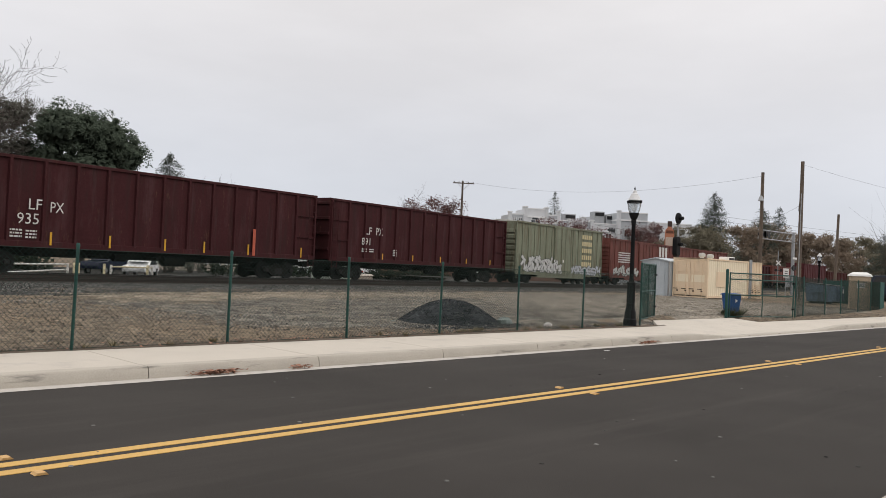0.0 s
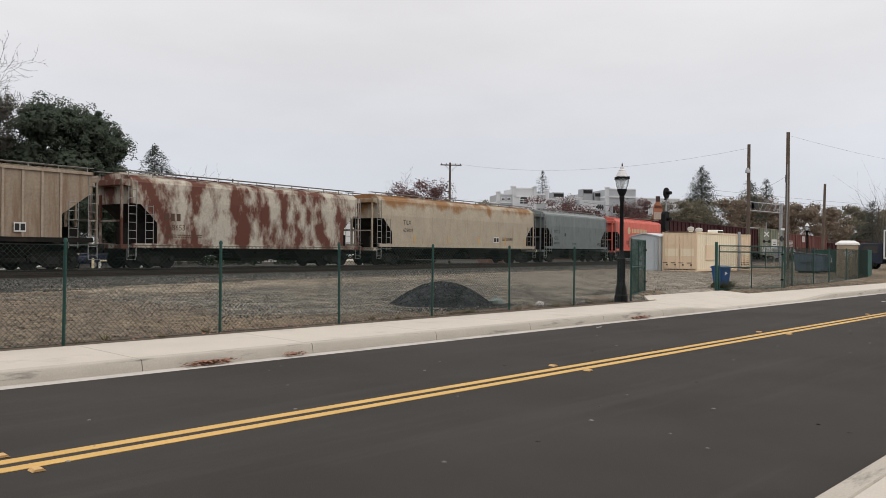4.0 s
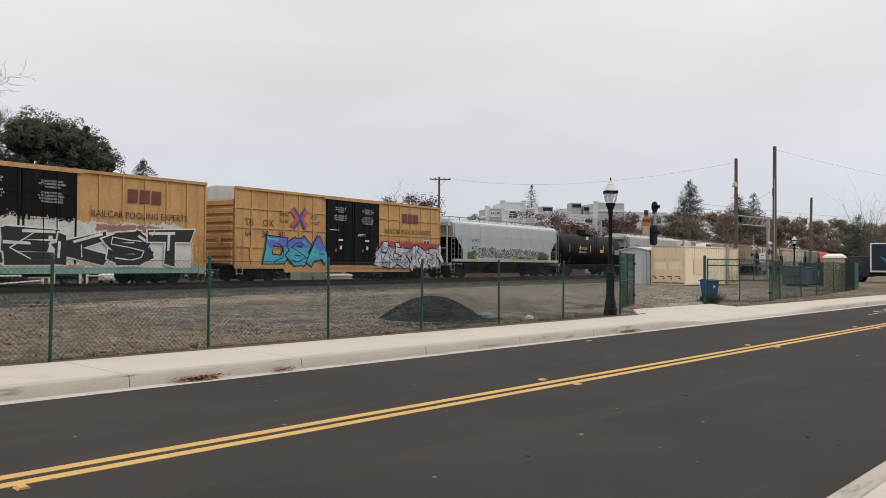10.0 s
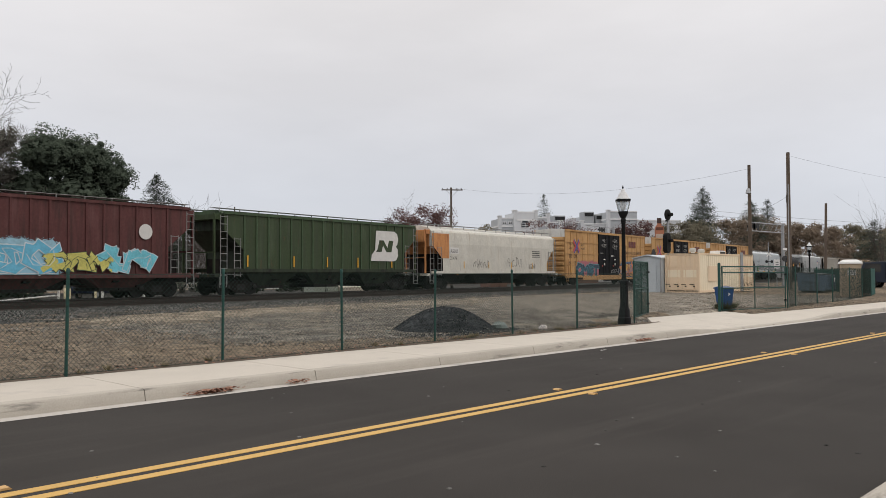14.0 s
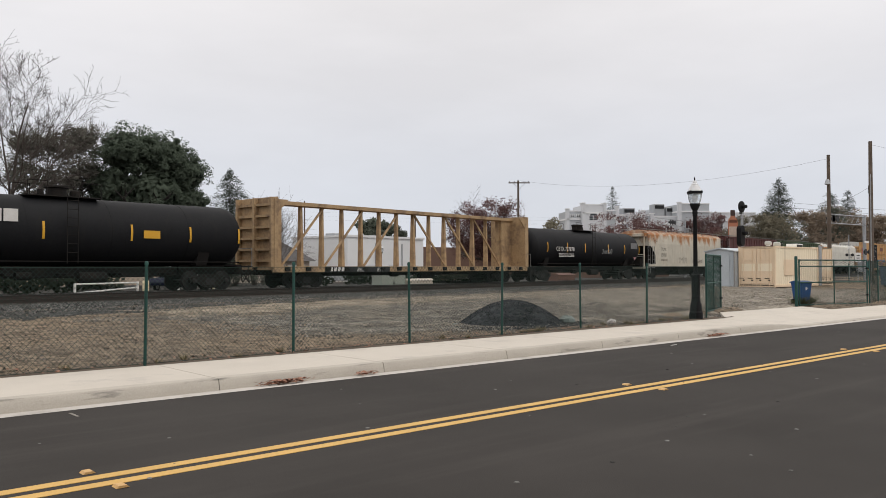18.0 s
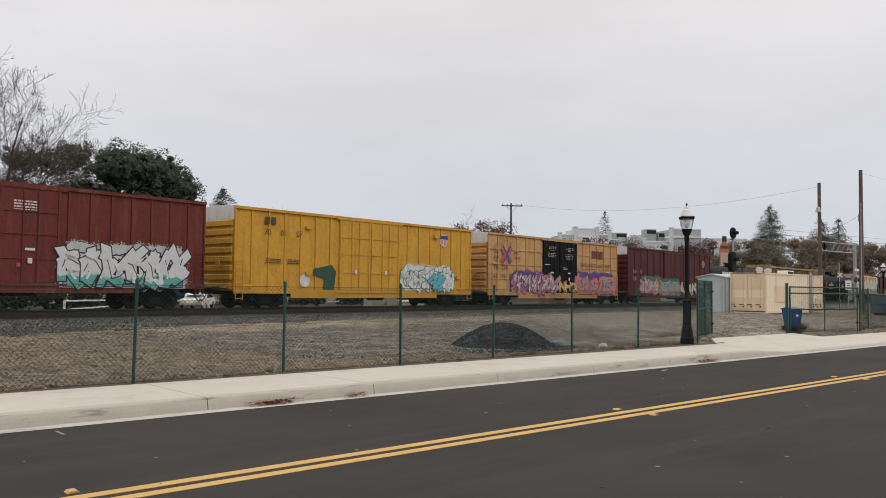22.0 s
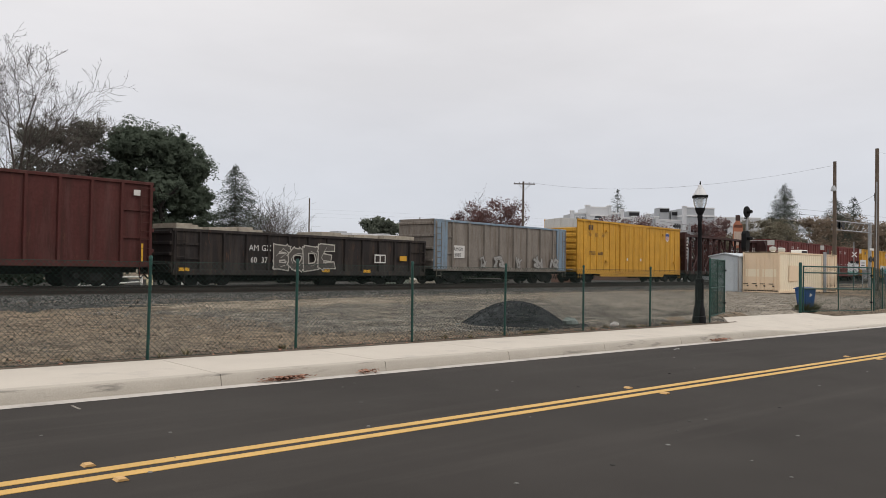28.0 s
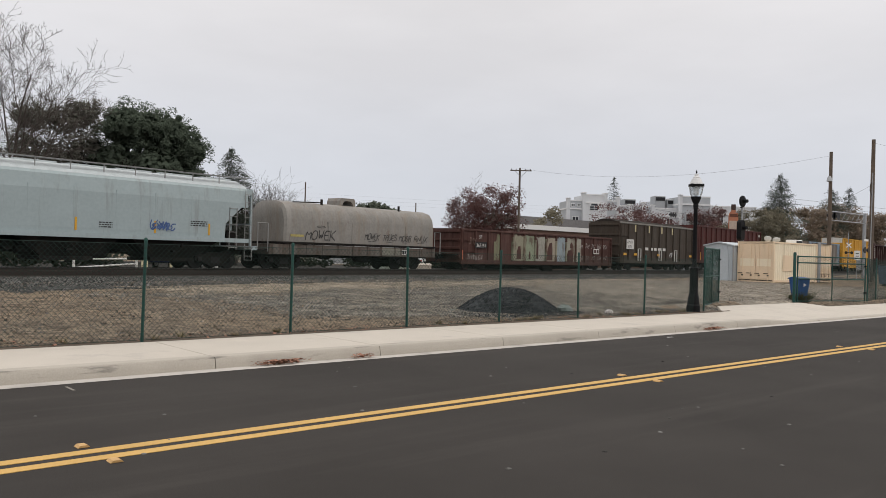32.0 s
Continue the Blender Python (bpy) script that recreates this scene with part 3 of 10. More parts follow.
far_pave = thing("pavement_far", pose(0, 0, 0), "pale concrete pavement with a rounded kerb and dark scuffs", "pavement", kind="structure")
joints = [5.1 + 2.83 * i for i in range(-9, 19)]
for a, b in zip(joints, joints[1:]):
    xs = span(a + 0.006, b - 0.006, 0.6)
    part("slab", Shape().rings([[(x, 10.62, -0.05), (x, 10.62, kerb_top(x)), (x, 12.48, 0.152), (x, 12.48, -0.05)] for x in xs]), CONCRETE, far_pave)
    part("kerb", Shape().rings([[(x, 10.35, -0.05), (x, 10.365, kerb_top(x) * 0.3), (x, 10.385, kerb_top(x) * 0.86), (x, 10.41, kerb_top(x)), (x, 10.612, kerb_top(x) + 0.002), (x, 10.612, -0.05)]
                                for x in xs]), KERB, far_pave, "", True)
solid("gutter_far", Shape().add([(-25, 10.03, 0.004), (60, 10.03, 0.004), (60, 10.37, -0.008), (-25, 10.37, -0.008)], [(0, 1, 2, 3)]), GUTTER,
      "pale concrete gutter strip along the kerb", "gutter", kind="structure")
solid("driveway_apron", Shape().prism([(22.3, 12.484), (25.0, 14.2), (31.0, 14.15), (29.6, 12.484)], "z", -0.02, 0.154), CONCRETE,
      "pale concrete driveway apron into the yard", "driveway", kind="structure", bevel=0.006)
# the pavement swings round the corner into the side street
arc = [(57 + 9 * math.sin(a), 10.36 + 9 - 9 * math.cos(a)) for a in [radians(k) for k in range(0, 91, 9)]]
inner = [(57 + 6.9 * math.sin(a), 12.48 + 6.9 - 6.9 * math.cos(a)) for a in [radians(k) for k in range(0, 91, 9)]]
ring = Shape()
n = len(arc)
ring.add([(x, y, 0.13) for x, y in arc] + [(x, y, 0.15) for x, y in inner], [(i, i + 1, n + i + 1, n + i) for i in range(n - 1)])
ring.add([(x, y, 0.13) for x, y in arc] + [(x, y, -0.05) for x, y in arc], [(i, n + i, n + i + 1, i + 1) for i in range(n - 1)])
ring.add([(66, 19.3, 0.13), (66, 30, 0.3), (63.9, 30, 0.32), (63.9, 19.3, 0.15), (66, 19.3, -0.05), (66, 30, -0.05)], [(0, 1, 2, 3), (0, 4, 5, 1)])
solid("pavement_corner", ring, CONCRETE, "pale concrete pavement curving round the corner", "pavement", kind="structure")
solid("side_street", Shape().add([(65.9, 10.05, 0.002), (78, 10.05, 0.002), (78, 32, 0.48), (78, 130, 0.46), (65.9, 130, 0.46), (65.9, 32, 0.48)],
                                 [(0, 1, 2, 5), (5, 2, 3, 4)]), ASPHALT, "asphalt side street that crosses the railway", "road", kind="structure")

# dark soil strip under the fence, dry leaves in the gutter
solid("soil_strip", sheet(span(-20, 23, 0.25), span(12.47, 13.1, 0.1), 0.05, 0.25, 9, lambda x, y: 0.16 - 0.08 * abs(y - 12.75)), SOIL,
      "strip of dark soil and litter under the fence", "soil", kind="structure")


def leaves(name, count, place, size, material, label, seed):
    rs = random.Random(seed)
    s = Shape()
    for _ in range(count):
        x, y, z = place(rs)
        a, t, r = rs.uniform(0, 6.28), rs.uniform(-0.7, 0.7), size * rs.uniform(0.6, 1.3)
        u = Vector((math.cos(a), math.sin(a), t * 0.4)) * r
        w = Vector((-math.sin(a), math.cos(a), rs.uniform(-0.5, 0.5))) * r * 0.55
        c = Vector((x, y, z))
        s.add([c - u, c + w * 0.9 + Vector((0, 0, r * 0.25)), c + u, c - w], [(0, 1, 2), (0, 2, 3)])
    me = bpy.data.meshes.new(name)
    me.from_pydata(s.v, [], s.f)
    me.materials.append(material)
    return tagged(new(name, me), label, "leaves", kind="stuff")


for i, (x, l) in enumerate(((6.05, 0.36), (7.5, 0.20), (17.9, 0.42))):
    leaves("leaf_heap", (260, 60, 150)[i], lambda rs, x=x, l=l: (x + rs.gauss(0, l / 2), 10.30 - abs(rs.gauss(0, 0.05)), 0.01 + rs.random() * 0.05), 0.035, FALLEN,
           "small heap of brown fallen leaves in the gutter", 20 + i)
leaves("scattered_leaves", 420, lambda rs: (rs.uniform(3, 21), rs.uniform(12.5, 13.4), 0.17), 0.03, FALLEN, "brown fallen leaves strewn along the fence", 31)


# ---- chain-link fence ----
def chain(s, p, q, z0, z1, step=0.082, w=0.0024):
    """Crossing wires between two points, from z0 to z1."""
    p, q = Vector(p), Vector(q)
    d = q - p
    L, h = d.length, z1 - z0
    d.normalize()
    nrm = Vector((-d.y, d.x, 0))
    k = 0
    for sgn in (1, -1):
        a = -h
        while a < L:
            lo, hi = max(0, a), min(L, a + h)
            if hi - lo > 0.02:
                za, zb = lo - a, hi - a
                if sgn < 0:
                    za, zb = h - za, h - zb
                A, B = p + d * lo + Vector((0, 0, z0 + za)), p + d * hi + Vector((0, 0, z0 + zb))
                side = Vector((-(B - A).z * d.x, -(B - A).z * d.y, hi - lo)).normalized() * w
                o = nrm * (0.003 * sgn)
                s.add([A - side + o, A + side + o, B + side + o, B - side + o, A + o * 1.0 + nrm * w * 2, B + o * 1.0 + nrm * w * 2],
                      [(0, 1, 2, 3), (1, 4, 5, 2), (4, 0, 3, 5)])
            a += step
            k += 1
    return s


def fence_y(x):
    return 12.62 + 0.012 * x


fence = thing("chain_link_fence", pose(0, 0, 0), "green chain-link fence on slim steel posts beside the pavement", "fence")
post_xs = [-9.0, -6.2, -3.4, -0.6, 2.25, 4.98, 7.68, 10.40, 13.10, 15.92, 18.80, 21.9]
for i, x in enumerate(post_xs):
    y = fence_y(x)
    pst = part("post", Shape().lathe([(0.026, 0.0), (0.026, 1.60), (0.032, 1.60), (0.032, 1.63), (0.018, 1.66)], "z", (0, 0, 0), 10), GREENPOST, fence, "", True)
    pst.matrix_basis = pose(x, y, 0.12, rnd(-0.6, 0.6), rnd(-0.8, 0.8), 0)
    if i + 1 < len(post_xs):
        x2 = post_xs[i + 1]
        part("wire_mesh", chain(Shape(), (x, y - 0.03, 0), (x2, fence_y(x2) - 0.03, 0), 0.16, 1.68), WIRE, fence, "diamond wire mesh")
        for z in (1.68, 0.17):
            part("tension_wire", Shape().tube((x, y - 0.03, z), (x2, fence_y(x2) - 0.03, z), 0.004, 5), WIRE, fence)


def gate(name, p, q, z0, h, label, screen=False, rails=(0.0, 0.5, 1.0), uprights=1):
    """A chain-link gate leaf in a tube frame."""
    g = thing(name, pose(0, 0, 0), label, "gate")
    P, Q = Vector((*p, 0)), Vector((*q, 0))
    up = lambda c, z: Vector((c.x, c.y, z))
    for c in (P, Q):
        part("upright", Shape().tube(up(c, z0), up(c, z0 + h), 0.030, 10), GREENPOST, g, "", True)
    for k in range(uprights):
        c = P.lerp(Q, (k + 1) / (uprights + 1))
        part("upright", Shape().tube(up(c, z0), up(c, z0 + h), 0.022, 8), GREENPOST, g, "", True)
    for f in rails:
        part("rail", Shape().tube(up(P, z0 + 0.03 + f * (h - 0.06)), up(Q, z0 + 0.03 + f * (h - 0.06)), 0.026, 8), GREENPOST, g, "", True)
    part("wire_mesh", chain(Shape(), (P.x, P.y - 0.02, 0), (Q.x, Q.y - 0.02, 0), z0 + 0.05, z0 + h - 0.05), WIRE, g, "diamond wire mesh")
    for f in (0.2, 0.8):
        part("hinge", Shape().box(Q.x - 0.05, Q.x + 0.05, Q.y - 0.05, Q.y + 0.05, z0 + f * h - 0.03, z0 + f * h + 0.03), BLACKIRON, g)
    if screen:
        part("slat_mesh", chain(Shape(), (P.x, P.y + 0.03, 0), (Q.x, Q.y + 0.03, 0), z0 + 0.05, z0 + h - 0.05, 0.085, 0.003), SCREEN, g, "dense green woven mesh")
    return g


gate("yard_gate", (24.43, 14.37), (27.17, 15.40), 0.16, 1.95, "open green chain-link gate leaf with screen cloth", True, (0.0, 0.5, 1.0), 1)
gate("yard_gate", (31.7, 14.6), (35.6, 13.55), 0.14, 1.83, "wide green chain-link gate leaf, swung open", False, (0.0, 0.5, 0.86, 1.0), 1)
gp = thing("gate_post", pose(31.55, 14.65, 0.12), "thick green steel gate post", "post")
part("shaft", Shape().lathe([(0.06, 0), (0.06, 1.92), (0.05, 1.97)], "z", (0, 0, 0), 12), GREENPOST, gp, "", True)
right = thing("chain_link_fence", pose(0, 0, 0), "green chain-link fence curving along the corner, part screened", "fence")
rp = [(35.7, 13.5), (37.7, 13.9), (41.6, 14.3), (43.8, 14.3), (48.1, 14.8), (52.3, 15.4), (56.5, 16.1), (60.5, 17.0), (62.9, 19.0), (63.5, 22.0), (63.6, 25.5)]
for i, (x, y) in enumerate(rp):
    part("post", Shape().lathe([(0.03, 0.0), (0.03, 1.80), (0.02, 1.85)], "z", (x, y, 0.12), 10), GREENPOST, right, "", True)
    if i + 1 < len(rp):
        x2, y2 = rp[i + 1]
        part("wire_mesh", chain(Shape(), (x, y, 0), (x2, y2, 0), 0.16, 1.92, 0.09, 0.003), WIRE, right, "diamond wire mesh")
        if 6 <= i <= 8:
            part("screen", Shape().add([(x, y - 0.02, 0.2), (x2, y2 - 0.02, 0.2), (x2, y2 - 0.02, 1.94), (x, y - 0.02, 1.94)], [(0, 1, 2, 3)]), mat("privacy_cloth", (0.026, 0.088, 0.074), 0.9, 0, 0.35, 1.2, 30, 0.3), right, "green woven privacy cloth")

# ---- gravel heap and rocks ----


def heap_z(r):
    """A rounded mound with a flat toe."""
    return 0.62 * max(0.0, 1 - r * r) ** 1.15


heap = Shape()
rs = random.Random(12)
nu, nv = 90, 34
for j in range(nv):
    r = j / (nv - 1)
    for i in range(nu):
        a = 2 * math.pi * i / nu
        x, y = 1.62 * r * math.cos(a) * (1 + 0.06 * math.sin(2 * a + 1)), 1.25 * r * math.sin(a)
        z = heap_z(r) * (1 + 0.10 * noise.noise(Vector((x * 1.1, y * 1.1, 3)))) + 0.028 * noise.noise(Vector((x * 9, y * 9, 1))) + 0.02 * noise.noise(Vector((x * 22, y * 22, 4)))
        heap.v.append((x, y, max(z, -0.02)))
for j in range(nv - 1):
    for i in range(nu):
        heap.f.append([j * nu + i, j * nu + (i + 1) % nu, (j + 1) * nu + (i + 1) % nu, (j + 1) * nu + i])
solid("gravel_mound", heap, PILE, "low heap of dark blue-grey gravel on the dirt", "gravel heap", m=pose(16.0, 15.25, 0.15))


def heap_place(rs):
    r, a = rs.random() ** 0.5 * 1.12, rs.uniform(0, 6.28)
    if rs.random() < 0.25:
        r = rs.uniform(0.95, 1.5)
        return 15.7 + 1.8 * r * math.cos(a), 15.3 + 1.3 * r * math.sin(a), 0.17
    return 16.0 + 1.62 * r * math.cos(a), 15.25 + 1.25 * r * math.sin(a), 0.16 + heap_z(r)


stones("heap_stones", 9000, heap_place, 0.028, PILESTONE, "dark gravel stones on the heap", None, 9)
stones("heap_stones", 1500, heap_place, 0.022, STONE, "paler stones scattered over the dark heap", None, 10)


def rock(name, x, y, z, r, material, label, seed):
    rr = random.Random(seed)
    s = Shape()
    rings = []
    for k in range(6):
        ph = math.pi * k / 5
        rings.append([(r * 1.35 * math.sin(ph) * math.cos(a) * rr.uniform(0.8, 1.15) + 1e-3 * math.cos(a), r * math.sin(ph) * math.sin(a) * rr.uniform(0.8, 1.15) + 1e-3 * math.sin(a), r * (0.55 - 0.7 * math.cos(ph)) * rr.uniform(0.85, 1.1))
                      for a in [2 * math.pi * i / 9 for i in range(9)]])
    s.rings(rings)
    return solid(name, s, material, label, "rock", "loose rocks", m=pose(x, y, z))


ROCKG = mat("greenish_rock", (0.17, 0.20, 0.185), 0.9, 0, 0.3, 5, 30, 0.5)
ROCKW = mat("pale_rock", (0.50, 0.48, 0.45), 0.9, 0, 0.2, 5, 30, 0.4)
rock("rock", 17.15, 14.25, 0.14, 0.19, ROCKG, "greenish grey boulder beside the gravel heap", 1)
rock("rock", 18.1, 13.5, 0.13, 0.11, ROCKW, "pale broken lump of concrete by the fence", 2)
rock("rock", 14.25, 15.6, 0.14, 0.07, ROCKG, "small grey stone at the heap's foot", 3)

# ---- street lamps ----


def street_lamp(m, label, h=4.13):
    """A cast post with a fluted base, a ring and a glass lantern under a roof with a finial."""
    lamp = thing("street_lamp", m, label, "street lamp", "street lamps")
    k = h / 4.13
    base = part("base", Shape().lathe([(0.22, 0), (0.22, 0.20), (0.19, 0.23), (0.185, 0.42), (0.15, 0.5), (0.135, 0.62), (0.145, 0.66), (0.125, 0.70), (0.12, 1.18), (0.145, 1.22), (0.145, 1.30), (0.10, 1.33), (0.085, 1.40)], "z", (0, 0, 0), 14), BLACKIRON, lamp, "", True)
    for i in range(12):
        a = math.pi * i / 6
        part("flute", Shape().tube((0.125 * math.cos(a), 0.125 * math.sin(a), 0.72), (0.118 * math.cos(a), 0.118 * math.sin(a), 1.17), 0.014, 5), BLACKIRON, base)
    part("shaft", Shape().lathe([(0.072, 1.38), (0.060, 3.02), (0.073, 3.04), (0.073, 3.09), (0.058, 3.11)], "z", (0, 0, 0), 12), BLACKIRON, lamp, "", True)
    part("collar", Shape().lathe([(0.055, 3.07), (0.085, 3.10), (0.088, 3.15), (0.075, 3.19), (0.115, 3.25), (0.165, 3.36), (0.165, 3.40)], "z", (0, 0, 0), 14), BLACKIRON, lamp, "", True)
    lan = part("globe", Shape().lathe([(0.150, 3.40), (0.195, 3.50), (0.225, 3.66), (0.232, 3.72), (0.226, 3.722), (0.215, 3.66), (0.185, 3.51), (0.14, 3.405)], "z", (0, 0, 0), 18), GLASS, lamp, "clear ribbed glass bowl", True)
    lan.visible_shadow = False
    part("bulb", Shape().lathe([(0.03, 3.42), (0.085, 3.47), (0.10, 3.56), (0.09, 3.66), (0.03, 3.70)], "z", (0, 0, 0), 10), LAMPCAP, lan, "pale frosted inner glass", True)
    part("band", Shape().lathe([(0.225, 3.70), (0.25, 3.71), (0.25, 3.755), (0.225, 3.765)], "z", (0, 0, 0), 18), BLACKIRON, lamp, "", True)
    part("lug", Shape().box(-0.275, 0.275, -0.03, 0.03, 3.69, 3.775).box(-0.03, 0.03, -0.275, 0.275, 3.692, 3.773), BLACKIRON, lamp)
    part("roof", Shape().lathe([(0.218, 3.77), (0.205, 3.82), (0.165, 3.86), (0.16, 3.90), (0.115, 3.95), (0.12, 3.965), (0.075, 4.0), (0.065, 4.06), (0.035, 4.08)], "z", (0, 0, 0), 18), LAMPCAP, lamp, "pale translucent lantern roof", True)
    part("finial", Shape().lathe([(0.03, 4.08), (0.016, 4.10), (0.034, 4.13), (0.016, 4.155), (0.005, 4.20)], "z", (0, 0, 0), 8), BLACKIRON, lamp, "", True)
    return lamp


street_lamp(pose(21.44, 12.95, 0.14) @ Matrix.Diagonal((0.9, 0.9, 1, 1)), "black cast-iron street lamp with a glass lantern by the fence")

# ---- the yard ----


def container(m, L, label, end_mat, side_mat):
    """A corrugated steel shipping container with doors at its -x end."""
    c = thing("shipping_container", m, label, "container", "yard containers")
    W, H = 2.44, 2.59
    for y in (0.02, W - 0.02):
        cor = Shape()
        x = 0.12
        pts = []
        while x < L - 0.12:
            for dx, d in ((0, 0), (0.07, 0.036), (0.14, 0.036), (0.21, 0)):
                pts.append((min(x + dx, L - 0.1), d if y < 1 else -d))
            x += 0.28
        cor.add([(px, y + d, 0.16) for px, d in pts] + [(px, y + d, H - 0.12) for px, d in pts], [(i, i + 1, len(pts) + i + 1, len(pts) + i) for i in range(len(pts) - 1)])
        part("side_panel", cor, side_mat, c)
    part("roof", Shape().box(0.02, L - 0.02, 0.02, W - 0.02, H - 0.06, H - 0.02), side_mat, c)
    part("floor", Shape().box(0.02, L - 0.02, 0.02, W - 0.02, 0.1, 0.16), TIE, c)
    part("back_wall", Shape().box(L - 0.06, L - 0.03, 0.05, W - 0.05, 0.14, H - 0.06), side_mat, c)
    for x in (0, L - 0.12):
        for y in (0, W - 0.10):
            part("corner_post", Shape().box(x, x + 0.12, y, y + 0.10, 0, H), end_mat, c, "", False, 0.008)
    for y in (0, W - 0.08):
        part("rail", Shape().box(0.12, L - 0.12, y, y + 0.08, 0.03, 0.17), end_mat, c)
        part("rail", Shape().box(0.12, L - 0.12, y, y + 0.08, H - 0.11, H - 0.01), end_mat, c)
    part("header", Shape().box(0.02, 0.12, 0.1, W - 0.1, H - 0.13, H), end_mat, c)
    part("sill", Shape().box(0.02, 0.12, 0.1, W - 0.1, 0.02, 0.16), end_mat, c)
    for y0, y1 in ((0.11, W / 2 - 0.01), (W / 2 + 0.01, W - 0.11)):
        d = part("door", Shape().box(0.03, 0.08, y0, y1, 0.17, H - 0.14).box(0.015, 0.03, y0 + 0.08, y1 - 0.08, 0.25, 1.05).box(0.015, 0.03, y0 + 0.08, y1 - 0.08, 1.7, H - 0.22), end_mat, c)
        part("faded_patch", Shape().box(0.008, 0.012, y0 + 0.1, y1 - 0.1, 1.02, 1.5), CREAMPALE, d, "paler painted-over patch")
        for f in (0.25, 0.78):
            y = y0 + (y1 - y0) * f
            part("locking_bar", Shape().tube((0.0, y, 0.1), (0.0, y, H - 0.08), 0.018, 8), end_mat, d, "", True)
            part("handle", Shape().box(-0.02, 0.0, y - 0.02, y + 0.30, 0.55, 0.59).box(-0.025, 0.03, y - 0.05, y + 0.05, 0.40, 0.48), RAIL, d, "rusty handle")
    return c


YZ = 0.42
first_box = container(pose(49.0, 24.07, YZ - 0.02), 6.06, "cream-painted steel shipping container with locking bars", CREAM, CREAMPALE)
container(pose(57.75, 24.25, YZ - 0.02, 0, 0, 90), 6.06, "cream-painted steel shipping container standing crosswise", CREAM, CREAMPALE)
part("faded_patch", Shape().box(1.2, 2.9, -0.006, -0.002, 0.75, 1.75), CREAM, first_box, "darker painted-over patch")
for x, y, r in ((50.0, 25.0, 0.19), (52.4, 25.6, 0.21)):
    v = thing("roof_vent", pose(x, y, YZ + 2.55), "round pale turbine vent on the container roof", "vent", "roof vents")
    part("neck", Shape().lathe([(r * 0.7, 0), (r * 0.7, 0.15)], "z", (0, 0, 0), 12), WHITE, v)
    part("cap", Shape().lathe([(r * 0.75, 0.10), (r * 1.15, 0.14), (r * 1.15, 0.30), (r * 0.9, 0.36), (0.02, 0.39)], "z", (0, 0, 0), 14), mat("dull_vent_steel", (0.42, 0.41, 0.38), 0.6, 0, 0.1, 4, 30, 0.05), v, "", True)
part("conduit", Shape().box(55.10, 55.45, 23.98, 24.05, YZ, YZ + 2.7), GALV, thing("cable_riser", pose(0, 0, 0), "grey steel cable riser against the container", "conduit"))
ac = thing("roof_unit", pose(54.3, 25.3, YZ + 2.56), "flat white cooling unit on the container roof", "cooling unit")
part("housing", Shape().box(-0.5, 0.5, -0.35, 0.35, 0, 0.26), WHITE, ac, "", False, 0.03)
part("grille", Shape().box(-0.4, 0.4, -0.37, -0.351, 0.05, 0.2), BLACK, ac)

shed = thing("metal_shed", pose(48.6, 26.58, YZ - 0.02, 0, 0, 0), "pale blue-grey steel tool shed with a shallow gable", "shed")
part("wall", Shape().prism([(0, 0), (2.0, 0), (2.0, 2.28), (1.0, 2.45), (0, 2.28)], "x", 0, 2.4), SHED, shed)
part("roof", Shape().prism([(-0.1, 2.27), (1.0, 2.47), (2.1, 2.27), (2.1, 2.33), (1.0, 2.54), (-0.1, 2.33)], "x", -0.10, 2.5), SHED, shed)
for i in range(7):
    part("rib", Shape().box(-0.025, 0.0, 0.12 + i * 0.29, 0.15 + i * 0.29, 0.05, 2.26), SHED, shed)
dd = part("door", Shape().box(-0.05, -0.026, 0.3, 1.5, 0.03, 2.0), SHED, shed)
part("handle", Shape().box(-0.08, -0.05, 1.3, 1.36, 0.9, 1.1), BLACK, dd)
for y in (-0.02, 1.96):
    part("corner_post", Shape().box(-0.04, 0.03, y, y + 0.06, 0, 2.28), GALV, shed)

bin_ = thing("recycling_bin", pose(32.75, 15.0, 0.17, 0, 0, -25) @ Matrix.Scale(0.87, 4), "blue plastic wheeled recycling bin", "bin")
part("body", Shape().rings([[(-0.22, -0.27, 0.05), (0.22, -0.27, 0.05), (0.22, 0.25, 0.05), (-0.22, 0.25, 0.05)], [(-0.3, -0.36, 0.98), (0.3, -0.36, 0.98), (0.3, 0.36, 0.98), (-0.3, 0.36, 0.98)]]), BLUEBIN, bin_, "", False, 0.02)
part("lid", Shape().prism([(-0.40, 0.98), (0.42, 0.98), (0.42, 1.02), (0.1, 1.09), (-0.40, 1.03)], "x", -0.33, 0.33), BLUEBIN, bin_, "", False, 0.012)
part("emblem", Shape().lathe([(0.10, 0), (0.10, 0.006)], "y", (0, -0.345, 0.72), 3), WHITE, bin_, "white triangular mark")
for x in (-0.26, 0.26):
    part("wheel", Shape().lathe([(0.12, -0.03), (0.12, 0.03)], "x", (x, 0.24, 0.12), 14), RUBBER, bin_)
part("handle", Shape().tube((-0.25, 0.40, 0.99), (0.25, 0.40, 0.99), 0.018), BLUEBIN, bin_)


